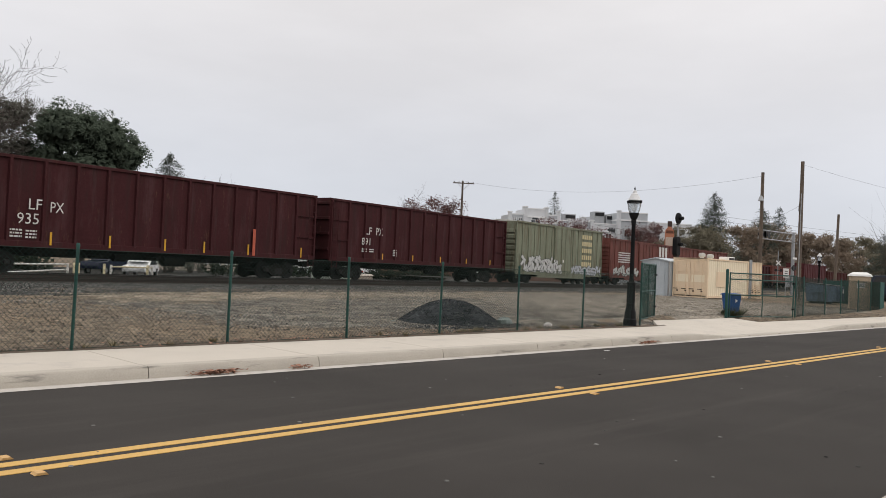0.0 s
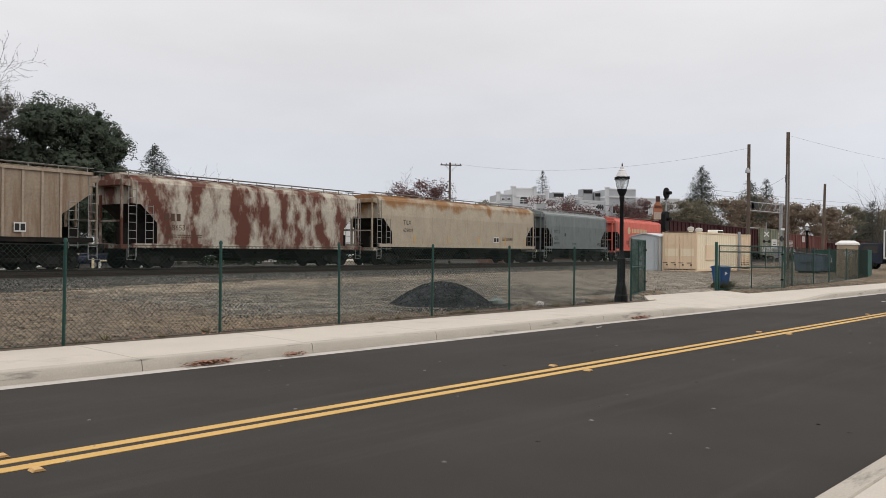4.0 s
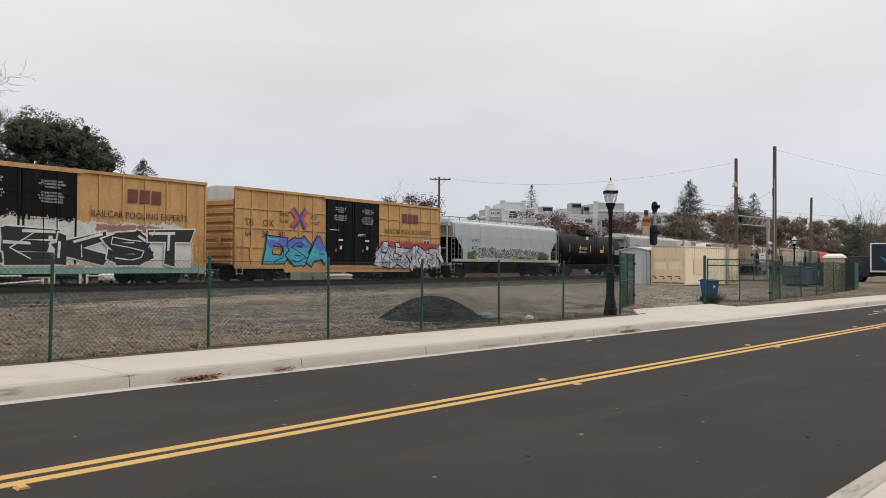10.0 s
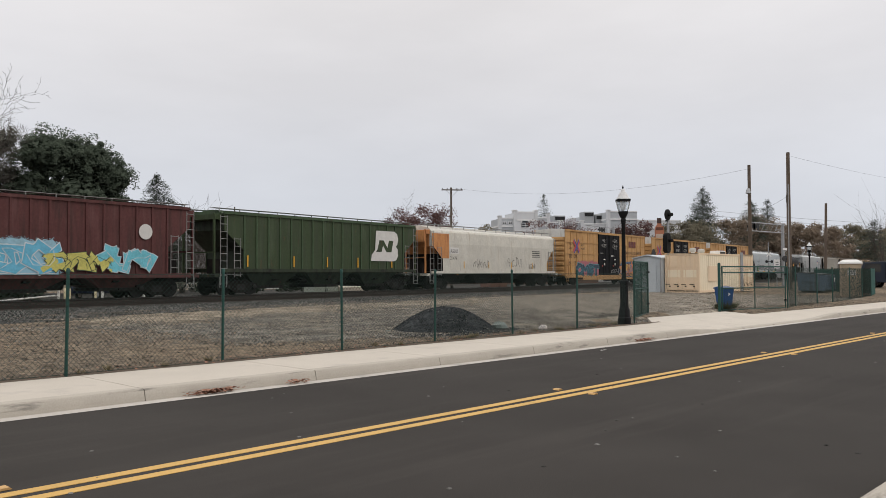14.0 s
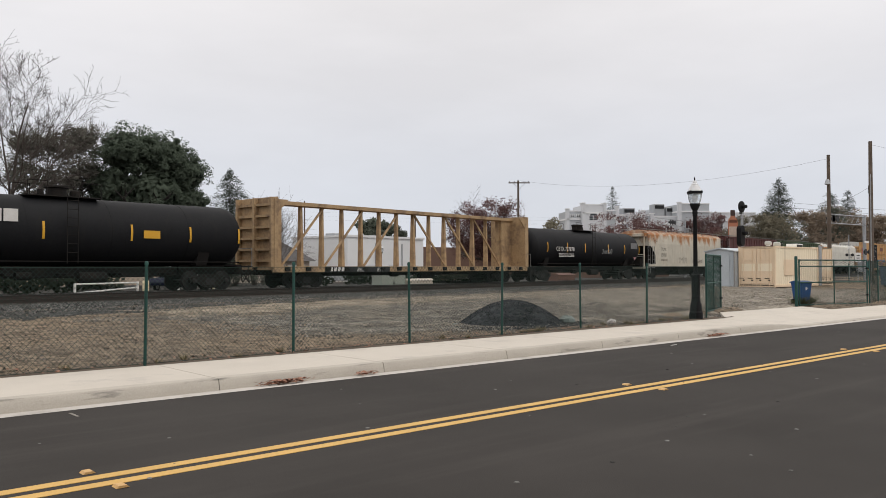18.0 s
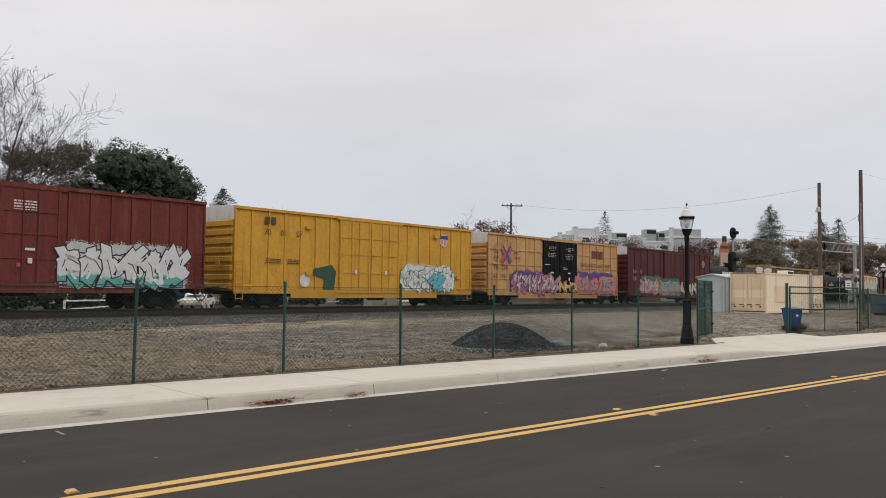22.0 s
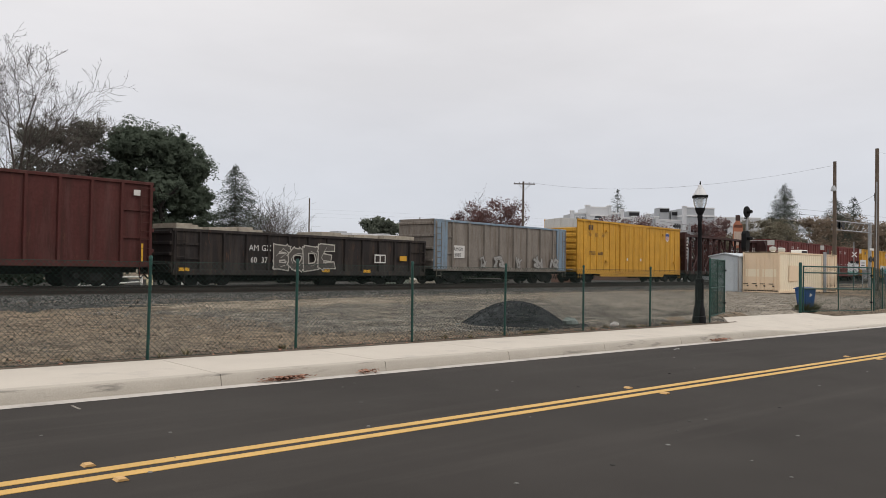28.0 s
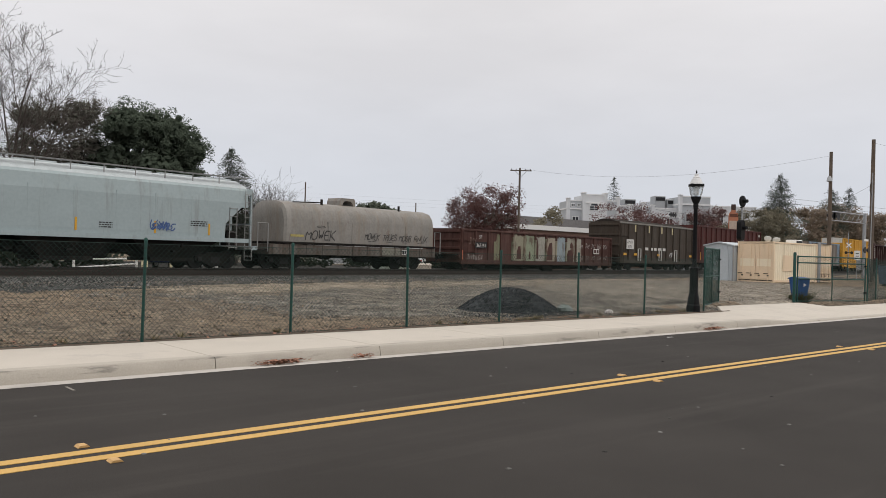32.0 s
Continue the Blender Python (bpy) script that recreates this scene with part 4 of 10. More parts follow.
def tuft(x, y, z, r, h, material, label, seed, count=160):
    rs = random.Random(seed)
    s = Shape()
    for _ in range(count):
        a, q = rs.uniform(0, 6.28), r * rs.random() ** 0.6
        b = Vector((q * 0.4 * math.cos(a), q * 0.4 * math.sin(a), 0))
        t = Vector((q * math.cos(a) * 1.2, q * math.sin(a) * 1.2, h * rs.uniform(0.35, 1)))
        w = Vector((-math.sin(a), math.cos(a), 0)) * 0.012
        s.add([b - w, b + w, t], [(0, 1, 2)])
    return solid("weed_tuft", s, material, label, "weeds", "weeds", m=pose(x, y, z))


DRYGRASS = mat("dry_grass", (0.20, 0.165, 0.09), 0.9, 0, 0.3, 4, 20, 0.0)
WEED = mat("olive_weed", (0.085, 0.09, 0.045), 0.9, 0, 0.3, 4, 20, 0.0)
tuft(32.2, 14.75, 0.15, 0.7, 0.5, WEED, "dry olive weeds round the bin", 1, 260)
tuft(33.4, 15.0, 0.16, 0.5, 0.4, WEED, "dry olive weeds by the gate", 2, 260)
for i in range(26):
    x = rnd(3, 22)
    tuft(x, fence_y(x) + rnd(-0.05, 0.5), 0.13, 0.14, 0.13, DRYGRASS, "tuft of dry grass under the fence", 40 + i, 30)

dump = thing("dumpster", pose(59.5, 20.5, 0.33, 0, 0, 8), "dark blue steel rubbish dumpster with a sloped lid", "dumpster")
part("body", Shape().prism([(-0.85, 0.12), (0.85, 0.12), (0.95, 1.1), (0.95, 1.35), (-0.95, 1.2), (-0.95, 1.1)], "x", -1.55, 1.55), DUMPBLUE, dump, "", False, 0.02)
for i in range(8):
    part("rib", Shape().box(-1.5 + i * 0.42, -1.43 + i * 0.42, -0.99, -0.88, 0.2, 1.12), DUMPBLUE, dump)
part("lid", Shape().prism([(-0.98, 1.21), (0.98, 1.36), (0.98, 1.40), (-0.98, 1.25)], "x", -1.58, 1.58), BLACK, dump)
part("sleeve", Shape().box(-1.68, -1.55, -0.3, 0.5, 0.75, 0.95), DUMPBLUE, dump)
part("notice", Shape().box(0.9, 1.25, -1.0, -0.985, 0.7, 1.0), WHITE, dump, "pale notice")
for x in (-1.3, 1.3):
    part("skid", Shape().box(x - 0.1, x + 0.1, -0.7, 0.7, 0, 0.12), RAIL, dump)

loo = thing("portable_toilet", pose(53.0, 16.25, 0.17, 0, 0, 24), "tan plastic portable toilet with a white roof", "portable toilet")
part("cabin", Shape().rings([[(-0.55, -0.55, 0), (0.55, -0.55, 0), (0.55, 0.55, 0), (-0.55, 0.55, 0)], [(-0.53, -0.53, 2.05), (0.53, -0.53, 2.05), (0.53, 0.53, 2.05), (-0.53, 0.53, 2.05)]]), TANPLASTIC, loo, "", False, 0.02)
part("roof", Shape().rings([[(-0.62, -0.62, 2.05), (0.62, -0.62, 2.05), (0.62, 0.62, 2.05), (-0.62, 0.62, 2.05)], [(-0.58, -0.58, 2.16), (0.58, -0.58, 2.16), (0.58, 0.58, 2.16), (-0.58, 0.58, 2.16)], [(-0.35, -0.35, 2.3), (0.35, -0.35, 2.3), (0.35, 0.35, 2.3), (-0.35, 0.35, 2.3)]]), WHITE, loo, "white domed roof")
dr = part("door", Shape().box(-0.585, -0.545, -0.36, 0.36, 0.08, 1.95), TANPLASTIC, loo, "", False, 0.01)
part("notice", Shape().box(-0.60, -0.586, -0.22, 0.22, 1.35, 1.65), WHITE, dr, "white notice with dark bars")
for z in (1.57, 1.48, 1.42):
    part("notice_line", Shape().box(-0.606, -0.600, -0.16, 0.16, z, z + 0.03), BLACK, dr)

# ---- poles, signals and wires by the crossing ----


def wood_pole(m, h, r, label, arms=(), lean=0.0, box=False):
    p = thing("utility_pole", m @ pose(0, 0, 0, 0, lean, 0), label, "utility pole", "utility poles")
    part("shaft", Shape().tube((0, 0, -0.4), (0, 0, h), r, 10, r * 0.72), WOODPOLE, p, "", True)
    for z, w, turn in arms:
        a = part("crossarm", Shape().box(-w, w, -0.06, 0.06, -0.06, 0.06), WOODPOLE, p)
        a.matrix_basis = pose(0, -r, z, 0, 0, turn)
        for k in (-0.9, -0.45, 0.45, 0.9):
            part("insulator", Shape().lathe([(0.03, 0.06), (0.05, 0.12), (0.03, 0.2)], "z", (w * k, 0, 0), 8), BLACK, a)
        for sg in (-1, 1):
            part("brace", Shape().tube((sg * w * 0.55, 0, -0.05), (0, 0, -0.75), 0.025, 5), GALV, a)
    return p


def cable(p, q, sag, r=0.012, label="dark overhead wire between poles"):
    p, q = Vector(p), Vector(q)
    pts = [p.lerp(q, i / 14) - Vector((0, 0, sag * 4 * (i / 14) * (1 - i / 14))) for i in range(15)]
    return solid("overhead_wire", Shape().path(pts, r * 0.75, 5), mat("weathered_wire", (0.085, 0.085, 0.09), 0.8), label, "wire", "overhead wires")


wood_pole(pose(65.0, 27.5, 0.3), 10.2, 0.17, "tall weathered timber utility pole behind the container")
p2 = wood_pole(pose(66.6, 25.0, 0.25), 11.2, 0.19, "tall weathered timber utility pole beside the gate", (), 0.5)
part("conduit", Shape().tube((-0.22, -0.05, 0), (-0.15, -0.05, 8.6), 0.035, 6), GALV, p2, "grey conduit")
part("cable_loop", Shape().path([(-0.2, 0, 6.6 + 0.3), (-0.5, 0, 7.2), (-0.45, 0, 7.7), (-0.1, 0, 7.9)], 0.02, 5), BLACK, p2)
wood_pole(pose(89.8, 30.0, 0.3), 8.8, 0.17, "dark leaning timber pole beyond the side street", (), 4.0)
fl = thing("floodlight", pose(64.55, 27.4, 8.3), "small grey floodlight bracketed to the pole", "floodlight")
part("housing", Shape().lathe([(0.1, 0.25), (0.16, 0.1), (0.22, -0.15), (0.05, -0.2)], "z", (0, 0, 0), 10), GALV, fl, "", True)
part("arm", Shape().tube((0, 0, 0.2), (0.4, 0.1, 0.3), 0.025, 6), GALV, fl)
cable((65.0, 27.5, 10.2), (69.8, 65.0, 11.9), 1.3, 0.010)
cable((66.4, 25.0, 11.2), (160, 14, 16), 2.2, 0.010)
cable((65.0, 27.5, 6.5), (66.5, 25.0, 7.9), 0.15)
cable((65.0, 27.5, 6.9), (89.6, 30.0, 5.0), 0.9)
for k in range(3):
    cable((-60, 190 + k, 17 - k * 0.7), (250, 112, 17 - k * 0.9), 3.0, 0.008)
    cable((128, 60, 12.0 - k * 0.8), (260, 20, 12.5 - k * 0.8), 1.2, 0.025)

# railway signal mast behind the containers
sig = thing("railway_signal", pose(56.0, 30.0, 0.4), "dark railway signal mast with two round heads", "railway signal")
part("mast", Shape().tube((0, 0, 0), (0, 0, 6.1), 0.075, 10), GALV, sig, "", True)
for z in (5.7, 3.75):
    h = part("head", Shape().lathe([(0.30, -0.12), (0.42, -0.1), (0.42, 0.02), (0.30, 0.05)], "y", (-0.25, -0.1, z), 18) if z > 5 else Shape().prism([(-0.30 + 0.30 * math.cos(math.pi * k / 8), z + 0.30 + 0.28 * math.sin(math.pi * k / 8)) for k in range(9)] + [(-0.30 - 0.30 * math.cos(math.pi * k / 8), z - 0.66 - 0.28 * math.sin(math.pi * k / 8)) for k in range(9)], "y", -0.25, 0.1), BLACKIRON, sig, "", False, 0.02)
    part("hood", Shape().tube((-0.25, -0.15, z), (-0.32, -0.55, z), 0.13, 10), BLACKIRON, h)
part("bracket", Shape().box(-0.3, 0.1, -0.05, 0.05, 5.2, 5.3).box(-0.3, 0.1, -0.05, 0.05, 4.2, 4.3), BLACKIRON, sig)
part("ladder", Shape().tube((0.5, 0.3, 0), (0.5, 0.3, 5.6), 0.02, 5).tube((0.85, 0.3, 0), (0.85, 0.3, 5.6), 0.02, 5), GALV, sig)
part("platform", Shape().box(-0.1, 0.9, 0.0, 0.5, 4.9, 4.94), GALV, sig)


def cantilever(m, h, reach, label, back=0.35):
    """A level-crossing mast with a lattice arm and paired lamps."""
    g = thing("crossing_signal", m, label, "crossing signal", "crossing signals")
    part("mast", Shape().tube((0, 0, 0), (0, 0, h), 0.16, 12), GALV, g, "", True)
    for z in (h - 0.15, h - 0.95):
        part("chord", Shape().tube((0, 0, z), (-reach, 0, z - 0.05), 0.05, 8), GALV, g)
    n = 8
    for i in range(n):
        a, b = -reach * i / n, -reach * (i + 1) / n
        part("lattice", Shape().tube((a, 0, h - 0.15), (b, 0, h - 0.95), 0.014, 6), GALV, g)
    for x in (-reach + back, -reach + back + 0.9):
        for d in (-0.38, 0.38):
            lp = part("lamp", Shape().lathe([(0.33, 0), (0.33, 0.03), (0.12, 0.06), (0.14, 0.25), (0.1, 0.3)], "y", (x + d, -0.35, h - 0.6), 16), BLACK, g)
    part("base_lamp", Shape().lathe([(0.3, 0), (0.3, 0.03), (0.12, 0.2)], "y", (-0.45, -0.3, 2.7), 16).lathe([(0.3, 0), (0.3, 0.03), (0.12, 0.2)], "y", (0.45, -0.3, 2.7), 16), BLACK, g)
    part("crossbuck", Shape().box(-0.6, 0.6, -0.25, -0.22, 3.55, 3.75), WHITE, g)
    part("control_box", Shape().box(-0.25, 0.25, 0.15, 0.5, 0.8, 1.9), GALV, g)
    return g


cantilever(pose(81.5, 31.2, 0.4), 6.2, 8.4, "grey lattice cantilever crossing signal with black lamps")
cantilever(pose(100, 62, 0.0, 0, 0, 12), 8.3, 10.5, "grey lattice cantilever crossing signal far along the track", 4.6)
street_lamp(pose(91.0, 32.0, 0.3), "black cast-iron street lamp beyond the dumpster")
street_lamp(pose(74.5, 26.2, 0.3), "black cast-iron street lamp by the side street")
sgn = thing("road_sign", pose(74.5, 29.1, 0.4, 0, 0, -40), "white rectangular sign on a steel post", "sign")
part("post", Shape().tube((0, 0, 0), (0, 0, 2.6), 0.035, 8), GALV, sgn)
part("plate", Shape().box(-0.27, 0.27, -0.06, -0.04, 1.70, 2.52), WHITE, sgn)
for z in (1.80, 2.02, 2.24):
    part("bar", Shape().box(-0.14, 0.14, -0.067, -0.061, z, z + 0.06), BLACK, sgn)
buck = thing("crossing_post", pose(78.9, 31.6, 0.4, 0, 0, -35), "slim pale crossing post with two crossed white boards", "crossing sign")
part("post", Shape().tube((0, 0, 0), (0, 0, 4.3), 0.04, 8), GALV, buck, "", True)
for k in (-1, 1):
    bd = part("board", Shape().box(-0.32, 0.32, -0.012, 0.012, -0.05, 0.05), WHITE, buck)
    bd.matrix_basis = pose(0, -0.075 - 0.014 * k, 3.1, 0, 42 * k, 0)
for x in (-0.28, 0.28):
    part("lamp", Shape().lathe([(0.14, 0), (0.14, 0.03), (0.06, 0.18)], "y", (x, -0.12, 2.4), 12), BLACK, buck)
part("arm", Shape().box(-0.35, 0.35, -0.06, -0.03, 2.37, 2.43), BLACK, buck)

# delivery lorry waiting at the crossing
lorry = thing("delivery_truck", pose(80.5, 21.3, 0.28, 0, 0, 90), "dark blue box delivery truck with a pale blue curved stripe", "truck")
NAVY = mat("navy_box_panel", (0.020, 0.028, 0.045), 0.4, 0, 0.06, 2, 20, 0.02)
SMILE = mat("pale_blue_stripe", (0.08, 0.42, 0.66), 0.5, 0, 0.05, 2, 20, 0.0)
bx = part("cargo_box", Shape().box(-7.5, 0, -1.25, 1.25, 0.95, 3.55), WHITE, lorry, "", False, 0.03)
part("side_panel", Shape().box(-7.3, -0.15, 1.251, 1.262, 1.1, 3.45), NAVY, bx, "dark navy side panel")
arcp = [(-0.8 - 4.2 * i / 16, 2.35 - 0.75 * math.sin(math.pi * i / 16)) for i in range(17)]
part("stripe", Shape().prism([(x, z) for x, z in arcp] + [(x, z - 0.25 * math.sin(math.pi * i / 16) - 0.02) for i, (x, z) in reversed(list(enumerate(arcp)))], "y", 1.265, 1.272), SMILE, bx, "pale blue curved stripe")
part("cab", Shape().prism([(0.1, 0.5), (2.3, 0.5), (2.4, 1.3), (1.9, 2.35), (0.1, 2.4)], "y", -1.05, 1.05), NAVY, lorry, "", False, 0.05)
part("window", Shape().prism([(0.5, 1.45), (2.0, 1.45), (1.75, 2.2), (0.5, 2.2)], "y", 1.052, 1.06), DARKGLASS, lorry)
part("bumper", Shape().box(2.3, 2.5, -1.1, 1.1, 0.35, 0.75), BLACK, lorry)
part("chassis", Shape().box(-7.3, 2.2, -0.5, 0.5, 0.6, 0.9), BLACK, lorry)
for x in (1.3, -4.9, -5.95):
    for y in (-1.0, 1.0):
        w = part("wheel", Shape().lathe([(0.45, -0.14), (0.48, -0.1), (0.48, 0.1), (0.45, 0.14)], "y", (x, y, 0.48), 18), RUBBER, lorry)
        part("rim", Shape().lathe([(0.26, -0.15), (0.26, 0.15)], "y", (x, y, 0.48), 14), GALV, w)

# ---- beyond the tracks ----


def car(m, colour, label, kind="car"):
    """A parked car: body in one skin, glass, four wheels, lamps."""
    c = thing("parked_car", m, label, "car", "parked cars")
    if kind == "pickup":
        prof = [(-2.7, 0.45), (2.6, 0.45), (2.7, 0.75), (2.6, 1.05), (1.3, 1.15), (0.7, 1.75), (-0.9, 1.78), (-1.1, 1.15), (-2.7, 1.12)]
        win = [(-0.8, 1.2), (1.0, 1.2), (0.6, 1.66), (-0.75, 1.68)]
    elif kind == "suv":
        prof = [(-2.3, 0.45), (2.3, 0.45), (2.4, 0.75), (2.25, 1.05), (1.1, 1.15), (0.4, 1.72), (-1.9, 1.74), (-2.3, 1.1)]
        win = [(-1.9, 1.15), (0.85, 1.15), (0.3, 1.62), (-1.75, 1.64)]
    else:
        prof = [(-2.2, 0.4), (2.2, 0.4), (2.3, 0.65), (2.1, 0.88), (1.1, 0.98), (0.4, 1.45), (-1.0, 1.46), (-1.75, 1.02), (-2.25, 0.95)]
        win = [(-1.4, 1.0), (0.85, 1.0), (0.3, 1.38), (-0.95, 1.39)]
    part("body", Shape().prism(prof, "y", -0.88, 0.88), colour, c, "", False, 0.05)
    for s in (-1, 1):
        part("window", Shape().prism(win, "y", s * 0.882, s * 0.89), DARKGLASS, c)
    part("windscreen", Shape().box(0.2, 1.2, -0.7, 0.7, 1.2, 1.21), DARKGLASS, c)
    for x in (-1.45, 1.45):
        for y in (-0.82, 0.82):
            w = part("wheel", Shape().lathe([(0.33, -0.1), (0.35, -0.06), (0.35, 0.06), (0.33, 0.1)], "y", (x, y, 0.35), 18), RUBBER, c)
            part("rim", Shape().lathe([(0.22, -0.115), (0.22, 0.115)], "y", (x, y, 0.35), 10), CHROME, w)
    for y in (-0.6, 0.6):
        part("headlamp", Shape().box(2.2, 2.36, y - 0.2, y + 0.2, 0.66, 0.82), WHITE, c)
        part("tail_lamp", Shape().box(-2.38, -2.2, y - 0.2, y + 0.2, 0.7, 0.9), mat("red_lamp", (0.35, 0.02, 0.02), 0.3), c)
    return c


ROADZ = -0.17
solid("back_street", Shape().add([(-120, 62, ROADZ + 0.02), (60, 88, ROADZ + 0.02), (60, 96, ROADZ + 0.02), (-120, 70, ROADZ + 0.02)], [(0, 1, 2, 3)]), ASPHALT,
      "grey asphalt street and car park beyond the railway", "road", kind="structure")
car(pose(29.9, 63.0, ROADZ, 0, 0, 230), CARWHITE, "white parked car beyond the railway", "sedan")
car(pose(28.9, 67.0, ROADZ, 0, 0, 210), CARBLUE, "dark blue parked off-roader beyond the railway", "suv")
car(pose(55.0, 80.0, ROADZ, 0, 0, 150), CARSILVER, "silver parked car beyond the railway", "sedan")
car(pose(62.5, 81.0, ROADZ, 0, 0, 20), CARWHITE, "white parked car by the pale building", "sedan")
car(pose(71.5, 84.0, ROADZ, 0, 0, 20), CARWHITE, "white parked car by the hedge", "suv")

bar = thing("pipe_barrier", pose(14.1, 45.6, 0.0, 0, 0, 8), "white tubular swing barrier on short posts", "barrier")
for x, z in ((0.0, 0.9), (3.6, 0.95), (6.2, 0.95), (8.9, 0.95)):
    part("post", Shape().tube((x, 0, -0.2), (x, 0, z), 0.07, 8), PIPEWHITE, bar, "", True)
part("rail", Shape().tube((0, 0, 0.85), (3.6, 0, 0.9), 0.045, 8), PIPEWHITE, bar, "", True)
part("rail", Shape().tube((-0.3, 0, 0.35), (3.6, 0, 0.62), 0.045, 8), PIPEWHITE, bar, "", True)
part("rail", Shape().tube((6.2, 0, 0.85), (8.9, 0, 0.85), 0.045, 8), PIPECREAM, bar, "", True)
for x in (4.1, 4.35, 5.9, 8.7):
    b = thing("bollard", pose(14.1 + x, 46.0 + x * 0.14, 0.0), "short cream steel bollard beside the barrier", "bollard", "bollards")
    part("shaft", Shape().lathe([(0.075, -0.2), (0.075, 0.95), (0.04, 1.0)], "z", (0, 0, 0), 10), PIPECREAM, b, "", True)


def cabinet(m, w, d, h, material, label):
    c = thing("utility_cabinet", m, label, "utility cabinet", "utility cabinets")
    part("plinth", Shape().box(-w / 2 - 0.1, w / 2 + 0.1, -d / 2 - 0.1, d / 2 + 0.1, -0.2, 0.12), CONCRETE, c)
    part("housing", Shape().box(-w / 2, w / 2, -d / 2, d / 2, 0.12, h), material, c, "", False, 0.03)
    part("roof", Shape().prism([(-d / 2 - 0.05, h), (d / 2 + 0.05, h), (d / 2 - 0.2, h + 0.14), (-d / 2 + 0.2, h + 0.14)], "x", -w / 2 - 0.05, w / 2 + 0.05), material, c)
    for k in (-1, 1):
        dd = part("door", Shape().box(k * w / 4 - w / 4 + 0.03, k * w / 4 + w / 4 - 0.03, -d / 2 - 0.02, -d / 2, 0.18, h - 0.08), material, c)
        part("handle", Shape().box(k * 0.08 - 0.02, k * 0.08 + 0.02, -d / 2 - 0.05, -d / 2 - 0.02, h * 0.45, h * 0.6), BLACK, dd)
    return c


cabinet(pose(36.4, 47.0, -0.1, 0, 0, 8), 2.5, 1.0, 1.35, BOXGREEN, "pale green steel utility cabinet behind the tracks")
cabinet(pose(39.5, 47.6, -0.1, 0, 0, 8), 2.8, 0.9, 0.85, CONCRETE, "low pale concrete vault behind the tracks")
cabinet(pose(60.5, 51.0, -0.1, 0, 0, 8), 3.0, 1.2, 1.1, mat("rust_brown_cabinet", (0.17, 0.10, 0.08), 0.7), "low brown utility cabinet behind the tracks")

# leaf crowns ------------------------------------------------------------


def blob_points(rs, count, clumps):
    """Points spread near the surfaces of many overlapping clumps."""
    out = []
    for _ in range(count):
        c, r = clumps[rs.randrange(len(clumps))]
        v = Vector((rs.gauss(0, 1), rs.gauss(0, 1), rs.gauss(0, 1))).normalized() * r * rs.uniform(0.55, 1.08)
        out.append((Vector(c) + Vector((v.x, v.y, v.z * 0.8)), v))
    return out


def crown(rs, count, clumps, size, heart=None):
    """Leaves turned outward from their clumps and from the heart of the crown."""
    s = Shape()
    s.n = []
    for c, v in blob_points(rs, count, clumps):
        u = Vector((rs.gauss(0, 1), rs.gauss(0, 1), rs.gauss(0, 0.7))).normalized()
        o = v.normalized()
        w = u.cross(o + Vector((0, 0, 0.3))).normalized()
        r = size * rs.uniform(0.5, 1.3)
        s.add([c - u * r, c + w * r * 0.6, c + u * r, c - w * r * 0.6], [(0, 1, 2, 3)])
        if heart:
            o = o * 0.45 + (c - Vector(heart)).normalized() * 0.75
        k = (o + Vector((rs.gauss(0, 0.25), rs.gauss(0, 0.25), 0.25 + rs.gauss(0, 0.25)))).normalized()
        s.n += [k] * 4
    return s


def leaf_mesh(s, name, material):
    me = bpy.data.meshes.new(name)
    me.from_pydata(s.v, [], s.f)
    me.shade_smooth()
    me.normals_split_custom_set_from_vertices(s.n)
    me.materials.append(material)
    return me


def limbs(rs, s, p, d, length, r, depth, spread=0.6, keep=0.72, up=0.15, tips=None):
    """Forking branches."""
    q = p + d * length
    s.tube(p, q, r, 6 if r > 0.05 else 4 if r > 0.02 else 3, r * 0.7)
    if depth == 0:
        if tips is not None:
            tips.append(q)
        return
    for k in range(rs.choice((2, 2, 3)) if depth > 1 else 2):
        e = (d + Vector((rs.gauss(0, spread), rs.gauss(0, spread), rs.gauss(up, spread * 0.6)))).normalized()
        limbs(rs, s, p + (q - p) * rs.uniform(0.7, 1.0), e, length * rs.uniform(keep - 0.12, keep + 0.1), r * 0.66, depth - 1, spread, keep, up, tips)


def broadleaf(x, y, z, h, w, leaf, bark, label, seed, count, size, clump_n=26, low=0.25, d=None, inner=False):
    """A tree with a trunk, forking limbs and a crown of many small leaves in clumps."""
    rs = random.Random(seed)
    t = thing("tree", pose(x, y, z), label, "tree", "trees")
    s, tips = Shape(), []
    limbs(rs, s, Vector((0, 0, -0.3)), Vector((0, 0, 1)), h * 0.32, h * 0.028, 4, 0.55, 0.72, 0.2, tips)
    part("trunk", s, bark, t)
    clumps = []
    for i in range(clump_n):
        a, rr = rs.uniform(0, 6.28), rs.random() ** 0.5
        zz = rs.uniform(low, 0.93)
        prof = math.sin(math.pi * min(1, (zz - low * 0.6) / (1.12 - low * 0.6))) ** 0.7
        clumps.append(((w / 2 * rr * prof * math.cos(a), (d or w) / 2 * rr * prof * math.sin(a), zz * h), h * rs.uniform(0.07, 0.14)))
    part("crown", leaf_mesh(crown(rs, count, clumps, size), "crown", leaf), leaf, t)
    if inner:
        part("inner_foliage", leaf_mesh(crown(rs, count // 4, [(c, r * 0.85) for c, r in clumps], size * 2.2), "inner_foliage", leaf), leaf, t)
    return t


